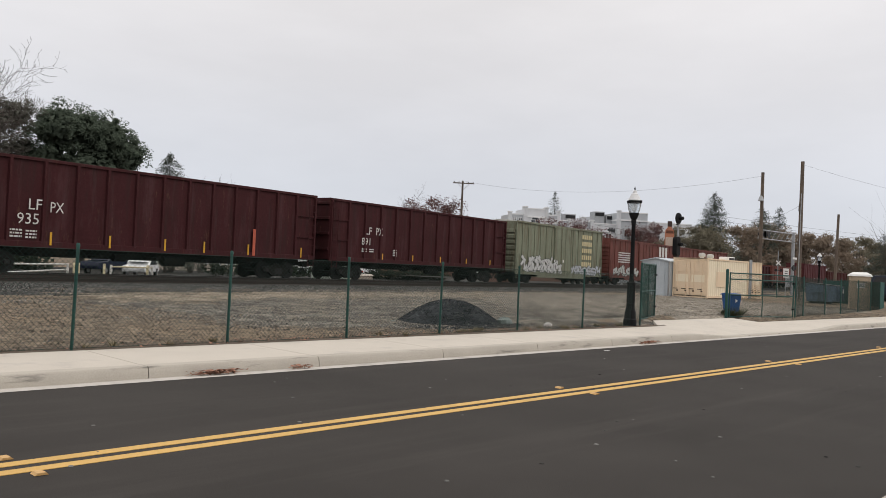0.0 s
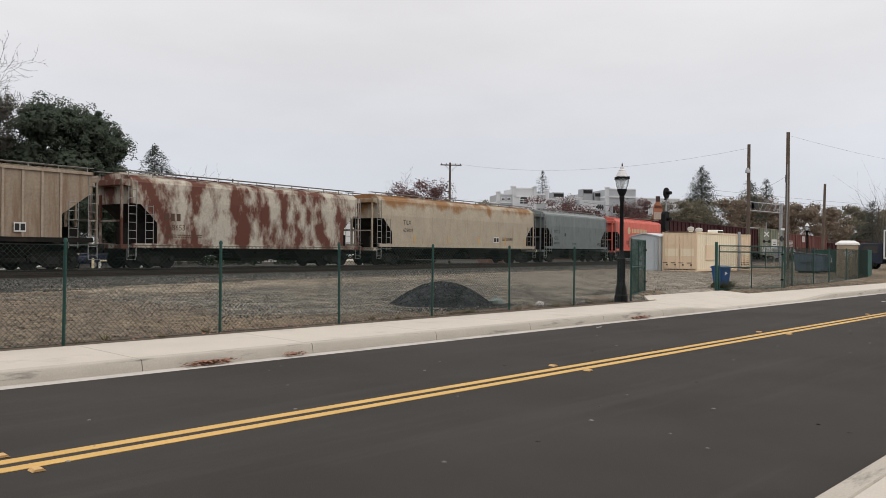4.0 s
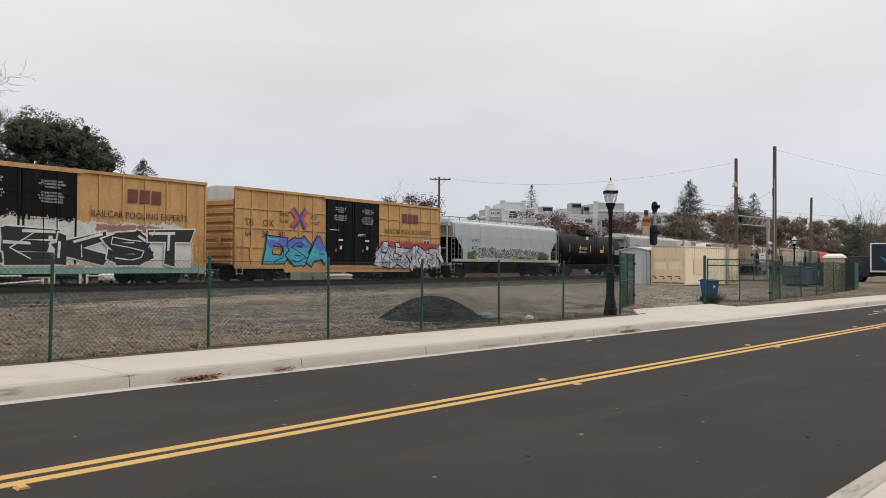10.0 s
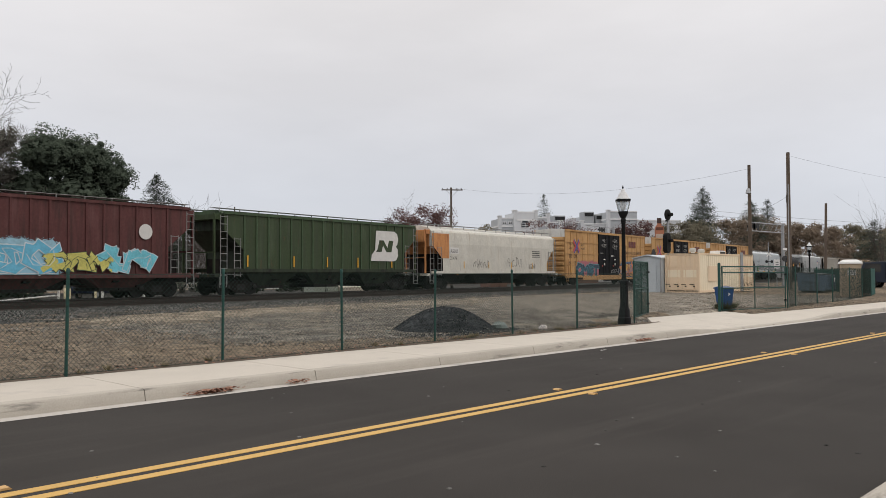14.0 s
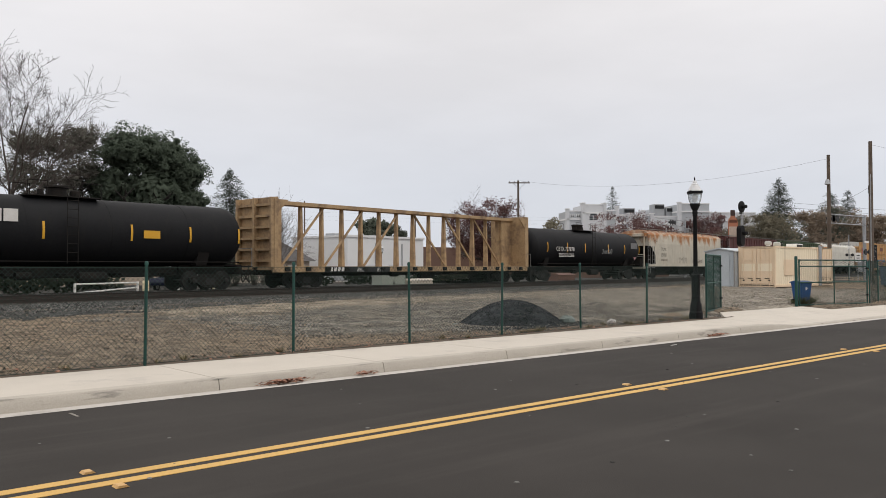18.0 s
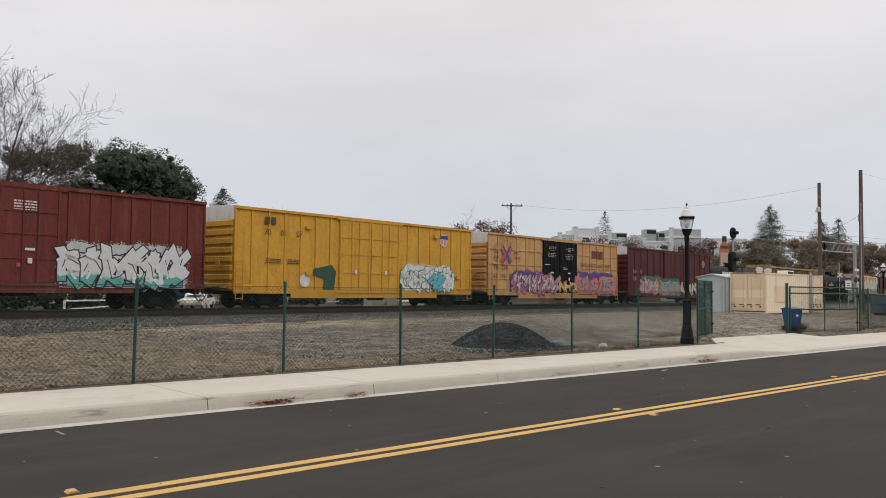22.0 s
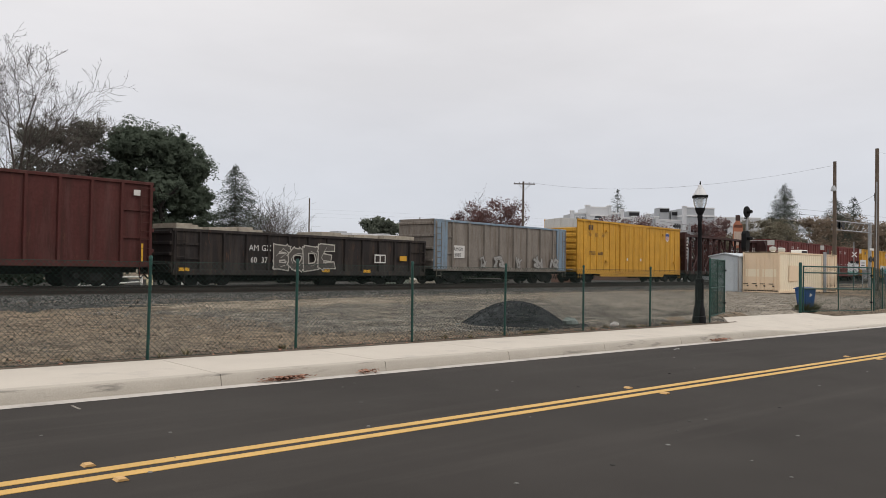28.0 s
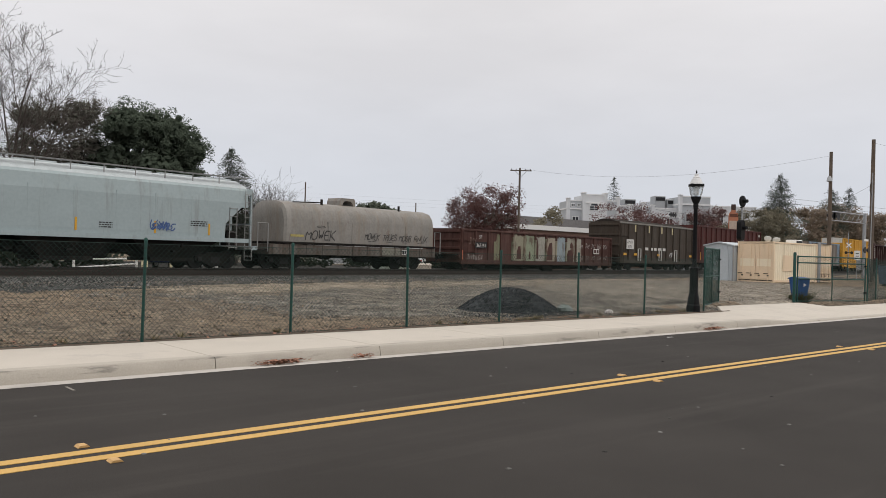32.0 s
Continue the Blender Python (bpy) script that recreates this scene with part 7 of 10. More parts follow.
def boxcar(c, L, colour, label, top=5.1, sill=0.75, ribs="plain", roof=None, endcap=None, door=None, doorcolour=None, count=12, rows=(), doors=2):
    b = railcar("box_car", c, L, label, 2.3, sill, "box car")
    h = L / 2
    z0, z1 = sill + 0.12, top - 0.08
    d0, d1 = door or (-2.5, 2.5)
    for s in (-1, 1):
        part("side_wall", Shape().box(-h, h, s * (HW - 0.05) if s < 0 else HW - 0.09, s * (HW - 0.09) if s < 0 else HW - 0.05, z0, z1), colour, b)
        part("side_sill", Shape().box(-h, h, s * HW - 0.03, s * HW + 0.03, sill, z0 + 0.10).box(-h + 3.6, h - 3.6, s * HW - 0.02, s * HW + 0.02, sill - 0.22, sill), colour, b)
        part("top_chord", Shape().box(-h, h, s * HW - 0.04, s * HW + 0.04, z1 - 0.06, top), colour, b)
    # upright ribs
    rib_me = Shape().box(-0.045, 0.045, -HW - 0.005, -HW + 0.06, z0, z1 - 0.05).mesh("rib", bevel=0.008)
    xs = [-h + 0.06] + [x for x in [-h + L * i / count for i in range(1, count)] if x < d0 - 0.25 or x > d1 + 0.25] + [h - 0.06]
    for x in xs:
        r = part("rib", rib_me, colour, b)
        r.location = (x, 0, 0)
    far = Shape()
    for x in xs:
        far.box(x - 0.045, x + 0.045, HW - 0.06, HW + 0.005, z0, z1 - 0.05)
    tagged(part("far_ribs", far, colour, b), kind="stuff")
    for f in rows:
        z = z0 + (z1 - z0) * f
        for a, e in ((-h, d0), (d1, h)):
            part("stringer", Shape().box(a, e, -HW - 0.002, -HW + 0.055, z - 0.03, z + 0.03), colour, b)
    # doors
    dc = doorcolour or colour
    part("door_track", Shape().box(d0 - 0.3, d1 + 0.3, -HW - 0.07, -HW + 0.02, sill + 0.06, sill + 0.16), colour, b)
    part("door_track", Shape().box(d0 - 0.2, d1 + 0.2, -HW - 0.06, -HW + 0.02, z1 - 0.12, z1 - 0.04), colour, b)
    w = (d1 - d0) / doors
    for k in range(doors):
        a = d0 + k * w
        dr_ = part("door", Shape().box(a + 0.02, a + w - 0.02, -HW - 0.03, -HW + 0.05, sill + 0.18, z1 - 0.12), dc, b, "", False, 0.012)
        for f in (0.26, 0.52, 0.76):
            z = sill + 0.18 + (z1 - sill - 0.3) * f
            part("door_rib", Shape().box(a + 0.06, a + w - 0.06, -HW - 0.06, -HW - 0.03, z - 0.035, z + 0.035), dc, dr_)
        for f in (0.04, 0.96):
            part("door_edge", Shape().box(a + w * f - 0.05, a + w * f + 0.05, -HW - 0.065, -HW - 0.03, sill + 0.2, z1 - 0.14), dc, dr_)
        part("lock_rod", Shape().tube((a + w * 0.62, -HW - 0.075, sill + 0.2), (a + w * 0.62, -HW - 0.075, z1 - 0.15), 0.022, 6).tube((a + w * 0.38, -HW - 0.075, sill + 0.2), (a + w * 0.38, -HW - 0.075, z1 - 0.15), 0.022, 6), dc, dr_)
        part("latch", Shape().box(a + w * 0.47, a + w * 0.54, -HW - 0.09, -HW - 0.06, 1.9, 2.12), LETTERW, dr_, "pale lock plate")
        if doorcolour is not None:
            part("lock_mark", Shape().box(a + w * 0.30, a + w * 0.36, -HW - 0.075, -HW - 0.062, 1.75, 1.92), spray((0.42, 0.07, 0.04)), dr_, "small red mark")
            part("lock_mark", Shape().box(a + w * 0.42, a + w * 0.58, -HW - 0.075, -HW - 0.062, 2.42, 2.52), LETTERW, dr_, "small white mark")
    # ends with sideways corrugations and a pale top band
    for s in (-1, 1):
        e = part("end_wall", Shape().box(s * h - 0.05 if s > 0 else -h, s * h if s > 0 else -h + 0.05, -HW + 0.05, HW - 0.05, z0, z1), colour, b)
        n = 8
        for i in range(n):
            z = z0 + (z1 - 0.55 - z0) * (i + 0.5) / n
            part("corrugation", Shape().prism([(-HW + 0.12, z - 0.16), (HW - 0.12, z - 0.16), (HW - 0.12, z + 0.16), (-HW + 0.12, z + 0.16)], "x", s * h, s * (h + 0.09)), colour, e, "", False, 0.06)
        part("end_band", Shape().box(min(s * h, s * (h + 0.02)), max(s * h, s * (h + 0.02)), -HW + 0.06, HW - 0.06, z1 - 0.62, z1 + 0.03), endcap or colour, e, "pale top band" if endcap else "")
        part("end_platform", Shape().box(min(s * h, s * (h + 0.5)), max(s * h, s * (h + 0.5)), -1.2, 1.2, sill + 0.28, sill + 0.33), LADDER, b)
        ladder(b, s * h + (-0.5 if s > 0 else 0.08), sill - 0.35, sill + 1.7, 0.42, -HW - 0.06, colour)
        part("brake_wheel", Shape().lathe([(0.20, -0.02), (0.20, 0.02)], "x", (s * (h + 0.22), -0.5, 2.2), 14), colour, b)
    part("roof", Shape().prism([(-HW - 0.02, top - 0.03), (0, top + 0.10), (HW + 0.02, top - 0.03), (HW - 0.05, top - 0.06), (-HW + 0.05, top - 0.06)], "x", -h, h), roof or colour, b)
    rr = Shape()
    for i in range(count + 3):
        x = -h + L * (i + 0.5) / (count + 3)
        rr.prism([(-HW - 0.025, top - 0.02), (0, top + 0.13), (HW + 0.025, top - 0.02)], "x", x - 0.06, x + 0.06)
    tagged(part("roof_ribs", rr, roof or colour, b), kind="stuff")
    part("floor", Shape().box(-h, h, -HW + 0.1, HW - 0.1, sill + 0.1, sill + 0.2), STEEL, b)
    return b


# covered hopper cars --------------------------------------------------------


def hopper(c, L, colour, label, style="smooth", eave=4.2, top=4.5, sill=1.35, cut=1.3, ribs=19, roof=None, darkend=None, open_top=False, shift=0.5, fluted=True):
    b = railcar("hopper_car", c, L, label, 2.1, 0.78, "hopper car")
    h = L / 2 - 0.6
    hi = h - cut
    roof = roof or colour
    zc = 3.05 if style == "smooth" else 3.4
    if style == "smooth":
        def ring(x, zb):
            k_ = 3.25 - zb
            return [(x, -HW + 0.012 * (zb < 1.8), zb), (x, -HW, zb + k_ * 0.12), (x, -HW, 3.25), (x, -HW + 0.08, eave - 0.14), (x, -HW + 0.17, eave),
                    (x, HW - 0.17, eave), (x, HW - 0.08, eave - 0.14), (x, HW, 3.25), (x, HW, zb + k_ * 0.12), (x, HW - 0.012 * (zb < 1.8), zb)]
        rings = [(hi + cut, zc), (hi + cut * 0.70, zc - 0.02), (hi + 0.03, zc - 0.85), (hi, sill)]     # the corner is cut away over the truck
        body = Shape().rings([ring(-x, z) for x, z in rings] + [ring(x, z) for x, z in reversed(rings)])
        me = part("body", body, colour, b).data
        # inner end faces go dark steel: the recess shade is put into the colour
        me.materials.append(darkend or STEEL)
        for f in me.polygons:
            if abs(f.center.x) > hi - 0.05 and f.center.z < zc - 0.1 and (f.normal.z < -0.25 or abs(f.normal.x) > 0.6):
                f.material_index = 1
        for f in (0.70, 0.76, 0.82) if fluted else ():
            z = sill + (eave - sill) * f
            yy = HW - 0.10 * (f - 0.62) / (1 - 0.62 - 0.12 / (eave - sill))
            part("flute", Shape().box(-h, h, -yy - 0.014, -yy + 0.03, z - 0.028, z + 0.028), colour, b, "", False, 0.012)
        for i in range(1, 8):
            x = -hi + 2 * hi * i / 8
            part("seam", Shape().box(x - 0.012, x + 0.012, -HW - 0.006, -HW + 0.02, sill + 0.75, sill + 1.9), colour, b)
    else:
        prof = [(-h, eave), (h, eave), (h, zc), (hi, zc - 1.05), (hi, sill), (-hi, sill), (-hi, zc - 1.05), (-h, zc)]
        for s in (-1, 1):
            part("side_wall", Shape().prism(prof, "y", s * HW - 0.02, s * HW + 0.02), colour, b)
        rib_me = Shape().box(-0.05, 0.05, -HW - 0.075, -HW - 0.018, sill, eave).mesh("rib", bevel=0.008)
        for i in range(ribs):
            x = -hi + 2 * hi * i / (ribs - 1)
            r = part("rib", rib_me, roof, b)
            r.location = (x, 0, 0)
        for s in (-1, 1):
            part("top_chord", Shape().box(-h, h, s * HW - 0.09, s * HW + 0.09, eave - 0.03, eave + 0.10), roof, b)
        # a dark-steel darkend paints in the shade of the recessed ends
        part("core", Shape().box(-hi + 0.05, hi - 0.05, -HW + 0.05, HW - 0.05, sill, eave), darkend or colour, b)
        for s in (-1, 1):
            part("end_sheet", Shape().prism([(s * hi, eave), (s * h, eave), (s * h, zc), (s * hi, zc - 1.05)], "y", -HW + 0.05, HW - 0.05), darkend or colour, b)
    # roof with running board and hatches
    if open_top:
        part("load", Shape().prism([(-HW + 0.1, eave - 0.1), (-0.7, eave + 0.18), (0.7, eave + 0.18), (HW - 0.1, eave - 0.1)], "x", -h + 0.3, h - 0.3), roof, b)
    else:
        part("roof", Shape().prism([(-HW + 0.15, eave - 0.02), (-HW + 0.24, eave + 0.07), (-HW + 0.38, eave + 0.14), (-HW + 0.6, eave + 0.20), (-0.5, top - 0.03), (0.5, top - 0.03), (HW - 0.6, eave + 0.20), (HW - 0.38, eave + 0.14), (HW - 0.24, eave + 0.07), (HW - 0.15, eave - 0.02)], "x", -h, h), roof, b, "", True)
        for i in range(8):
            x = -h + 2 * h * (i + 0.5) / 8
            part("hatch", Shape().box(x - 0.85, x + 0.85, -0.4, 0.4, top - 0.05, top + 0.05), roof, b)
    for s in (-1, 1):
        wk = part("running_board", Shape().box(-h - 0.3, h + 0.3, s * 0.98 - 0.20, s * 0.98 + 0.20, top + 0.09, top + 0.115), LADDER, b, "grated roof walkway")
        n = 12
        for i in range(n + 1):
            x = -h + 2 * h * i / n
            part("bracket", Shape().box(x - 0.016, x + 0.016, s * 1.16 - 0.02, s * 1.16 + 0.02, eave + 0.1, top + 0.09), LADDER, wk)
    # side sill, end frames, ladders
    for s in (-1, 1):
        part("side_sill", Shape().box(-L / 2 + 0.55, L / 2 - 0.55, s * HW - 0.06, s * HW + 0.05, sill - 0.20, sill), colour if style == "smooth" else (darkend or colour), b)
        x = s * (L / 2 - 0.35)
        part("end_sill", Shape().box(min(x, s * L / 2), max(x, s * L / 2), -HW, HW, 0.95, 1.15), darkend or colour, b)
        # slope sheet in dark steel by default, its shade painted in
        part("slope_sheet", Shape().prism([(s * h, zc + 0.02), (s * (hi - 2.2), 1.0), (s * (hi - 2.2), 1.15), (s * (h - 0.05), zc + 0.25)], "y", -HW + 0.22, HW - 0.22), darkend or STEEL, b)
        for y in (-1.25, 0.45, 1.25):
            part("end_post", Shape().box(s * (L / 2 - 0.2) - 0.05, s * (L / 2 - 0.2) + 0.05, y - 0.05, y + 0.05, 1.1, zc + 0.4 if abs(y) < 1 else eave), colour, b)
        part("end_beam", Shape().box(s * (L / 2 - 0.2) - 0.04, s * (L / 2 - 0.2) + 0.04, -1.3, 1.3, 2.2, 2.28), colour, b)
        part("end_roof", Shape().prism([(s * h, eave), (s * (L / 2 - 0.15), eave - 0.05), (s * (L / 2 - 0.15), eave - 0.30), (s * h, eave - 0.35)], "y", -HW + 0.2, HW - 0.2), colour, b)
        ladder(b, s * (L / 2 - 0.35) - (0.42 if s > 0 else 0), 0.55, eave - 0.1, 0.42, -HW - 0.02, LADDER)
        ladder(b, s * (L / 2 - 1.25) - (0.42 if s > 0 else 0), 0.95, 3.0, 0.42, -HW - 0.02, LADDER)
        part("platform", Shape().box(min(s * hi, s * L / 2), max(s * hi, s * L / 2), -HW + 0.05, HW - 0.05, 1.08, 1.13), LADDER, b)
        part("brake_gear", Shape().box(s * (L / 2 - 0.9) - 0.25, s * (L / 2 - 0.9) + 0.25, -0.6, -0.1, 1.15, 1.9), STEEL, b)
        part("sill_step", Shape().path([(s * (L / 2 - 0.3), -HW, 0.95), (s * (L / 2 - 0.3), -HW, 0.45), (s * (L / 2 - 0.75), -HW, 0.45), (s * (L / 2 - 0.75), -HW, 0.95)], 0.02, 5), LADDER, b)
    # discharge bays
    n = 3 if L < 19 else 4
    for i in range(n):
        x, w = -hi + 2 * hi * (i + 0.5) / n, hi / n * 0.99
        # bays in dark steel: the shade below the sill is in the colour
        bay = part("bay", Shape().rings([[(x - w, -HW + 0.12, sill - 0.02), (x + w, -HW + 0.12, sill - 0.02), (x + w, HW - 0.12, sill - 0.02), (x - w, HW - 0.12, sill - 0.02)],
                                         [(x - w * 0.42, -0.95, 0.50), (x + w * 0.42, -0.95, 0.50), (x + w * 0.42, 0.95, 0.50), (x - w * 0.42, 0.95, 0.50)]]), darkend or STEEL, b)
        part("outlet_gate", Shape().box(x - w * 0.46, x + w * 0.46, -1.05, 1.05, 0.34, 0.50), STEEL, bay)
        part("crank", Shape().tube((x, -1.1, 0.44), (x, -0.7, 0.44), 0.04, 6), STEEL, bay)
    for o in b.children:
        o.location.x += shift
    return b


# tank cars ------------------------------------------------------------------


def tankcar(c, L, colour, label, R=1.47, zc=2.63):
    b = railcar("tank_car", c, L, label, 2.3, 0.8, "tank car")
    h = L / 2 - 0.35
    prof = [(0.02, -h), (R * 0.45, -h + 0.07), (R * 0.78, -h + 0.26), (R * 0.95, -h + 0.52), (R, -h + 0.85), (R, h - 0.85), (R * 0.95, h - 0.52), (R * 0.78, h - 0.26), (R * 0.45, h - 0.07), (0.02, h)]
    part("tank", Shape().lathe(prof, "x", (0, 0, zc), 40), colour, b, "", True)
    for f in (-0.62, -0.2, 0.2, 0.62):
        part("seam", Shape().lathe([(R + 0.006, -0.02), (R + 0.006, 0.02)], "x", (h * f, 0, zc), 40), colour, b, "", True)
    part("manway", Shape().lathe([(0.42, 0), (0.42, 0.42), (0.5, 0.45), (0.5, 0.52), (0.1, 0.58)], "z", (0, 0, zc + R - 0.05), 16), STEEL, b, "", True)
    pf = part("platform", Shape().box(-1.6, 1.6, -0.85, 0.85, zc + R - 0.03, zc + R + 0.02), STEEL, b)
    for y in (-0.85, 0.85):
        part("railing", Shape().path([(-1.55, y, zc + R), (-1.55, y, zc + R + 0.60), (-0.75, y, zc + R + 0.60), (-0.75, y, zc + R + 0.1)], 0.020, 6), STEEL, pf)
        part("railing", Shape().path([(1.55, y, zc + R), (1.55, y, zc + R + 0.60), (0.75, y, zc + R + 0.60), (0.75, y, zc + R + 0.1)], 0.020, 6), STEEL, pf)
    part("valve_box", Shape().lathe([(0.22, 0), (0.22, 0.35), (0.1, 0.4)], "z", (0.9, 0.2, zc + R - 0.03), 10).lathe([(0.14, 0), (0.14, 0.3)], "z", (-0.8, -0.3, zc + R - 0.03), 8), STEEL, b)
    ladder(b, -0.25, zc - R + 0.1, zc + R, 0.45, -R - 0.12, STEEL, 0.36)
    for s in (-1, 1):
        part("stub_sill", Shape().box(min(s * (h - 3.2), s * L / 2), max(s * (h - 3.2), s * L / 2), -0.35, 0.35, 0.85, 1.25), STEEL, b)
        part("saddle", Shape().prism([(-1.0, 1.2), (1.0, 1.2), (1.25, 1.9), (-1.25, 1.9)], "x", s * (h - 2.4) - 0.3, s * (h - 2.4) + 0.3), STEEL, b)
        part("end_deck", Shape().box(s * (L / 2 - 0.55) - 0.45, s * (L / 2 - 0.55) + 0.45, -HW + 0.1, HW - 0.1, 1.12, 1.18), STEEL, b)
        part("handrail", Shape().path([(s * (L / 2 - 0.15), -HW + 0.1, 1.15), (s * (L / 2 - 0.15), -HW + 0.1, 2.05), (s * (L / 2 - 0.15), HW - 0.1, 2.05), (s * (L / 2 - 0.15), HW - 0.1, 1.15)], 0.022, 6), LADDER, b)
        ladder(b, s * (L / 2 - 0.6) - 0.2, 0.45, 1.2, 0.4, -HW + 0.05, STEEL, 0.3)
    part("side_rail", Shape().tube((-h + 0.6, -HW + 0.05, 1.9 - 0.55), (h - 0.6, -HW + 0.05, 1.9 - 0.55), 0.025, 6), STEEL, b)
    part("bottom_outlet", Shape().lathe([(0.3, -0.5), (0.16, -0.25), (0.16, 0)], "z", (0, 0, zc - R), 12), STEEL, b)
    for x in (-0.76 * h, -0.44 * h, -0.13 * h, 0.30 * h, 0.63 * h, 0.935 * h):
        s = Shape()
        rg = [[(x - 0.05, -(R + 0.008) * math.cos(a), zc + (R + 0.008) * math.sin(a)) for a in [radians(k) for k in range(-14, 15, 7)]], [(x + 0.05, -(R + 0.008) * math.cos(a), zc + (R + 0.008) * math.sin(a)) for a in [radians(k) for k in range(-14, 15, 7)]]]
        s.add(rg[0] + rg[1], [(i, i + 1, 6 + i, 5 + i) for i in range(4)])
        part("reflector", s, REFLECT, b)
    return b


# open gondolas -----------------------------------------------------------------


def gondola(c, L, colour, label, top=4.8, sill=1.2, posts=15, load=None, chord=None, postw=0.07, loadz=0.0, inset=2.3, seed=0):
    b = railcar("gondola_car", c, L, label, inset, min(sill - 0.3, 0.85), "gondola car")
    h = L / 2
    z1 = top
    for s in (-1, 1):
        part("side_wall", Shape().box(-h, h, s * (HW - 0.10) - 0.02, s * (HW - 0.10) + 0.02, sill, z1), colour, b)
        part("top_chord", Shape().box(-h - 0.03, h + 0.03, s * (HW - 0.08) - 0.08, s * (HW - 0.08) + 0.08, z1 - 0.12, z1 + 0.02), chord or colour, b, "", False, 0.015)
        part("side_sill", Shape().box(-h, h, s * (HW - 0.06) - 0.07, s * (HW - 0.06) + 0.07, sill - 0.10, sill + 0.16), colour, b, "", False, 0.015)
        part("end_wall", Shape().box(s * h - 0.03, s * h + 0.03, -HW + 0.08, HW - 0.08, sill, z1 + 0.03), colour, b)
        n = 4
        for i in range(n):
            z = sill + (z1 - sill) * (i + 0.7) / n
            part("end_rib", Shape().box(s * h, s * (h + 0.13), -HW + 0.08, HW - 0.08, z - 0.08, z + 0.08), colour, b, "", False, 0.015)
        ladder(b, s * h + (-0.6 if s > 0 else 0.14), sill - 0.5, z1 - 0.2, 0.44, -HW - 0.05, colour)
        part("end_platform", Shape().box(min(s * h, s * (h + 0.55)), max(s * h, s * (h + 0.55)), -1.3, 1.3, 1.0, 1.05), STEEL, b)
    post_me = Shape().prism([(-postw - 0.03, -HW + 0.085), (postw + 0.03, -HW + 0.085), (postw, -HW - 0.03), (-postw, -HW - 0.03)], "z", sill + 0.1, z1 - 0.1).mesh("post")
    far = Shape()
    for i in range(posts):
        x = -h + 0.1 + (L - 0.2) * i / (posts - 1)
        p = part("post", post_me, colour, b)
        p.location = (x, 0, 0)
        far.box(x - postw, x + postw, HW - 0.09, HW + 0.03, sill + 0.1, z1 - 0.1)
    tagged(part("far_posts", far, colour, b), kind="stuff")
    for s in (-1, 1):
        step = (L - 0.2) / (posts - 1)
        for f in (0.33, 0.66):
            z = sill + (z1 - sill) * f
            xa = s * (h - 0.1)
            part("end_stringer", Shape().box(min(xa, xa - s * step * 1), max(xa, xa - s * step * 1), -HW - 0.0, -HW + 0.09, z - 0.04, z + 0.04), colour, b)
    part("floor", Shape().box(-h, h, -HW + 0.1, HW - 0.1, sill - 0.02, sill + 0.06), STEEL, b)
    if load:
        rs = random.Random(seed)
        xs = span(-h + 0.15, h - 0.15, 0.6)
        part("load", Shape().rings([[(x, -HW + 0.14, z1 - 0.5), (x, -HW + 0.2, z1 - 0.14 + loadz * rs.uniform(0.2, 0.6)), (x, -0.5, z1 + loadz * rs.uniform(0.6, 1.0)), (x, 0.5, z1 + loadz * rs.uniform(0.6, 1.0)), (x, HW - 0.2, z1 - 0.14 + loadz * rs.uniform(0.2, 0.6)), (x, HW - 0.14, z1 - 0.5)] for x in xs]), load, b, "heaped dark load")
    return b


# centre-beam flat cars ---------------------------------------------------------


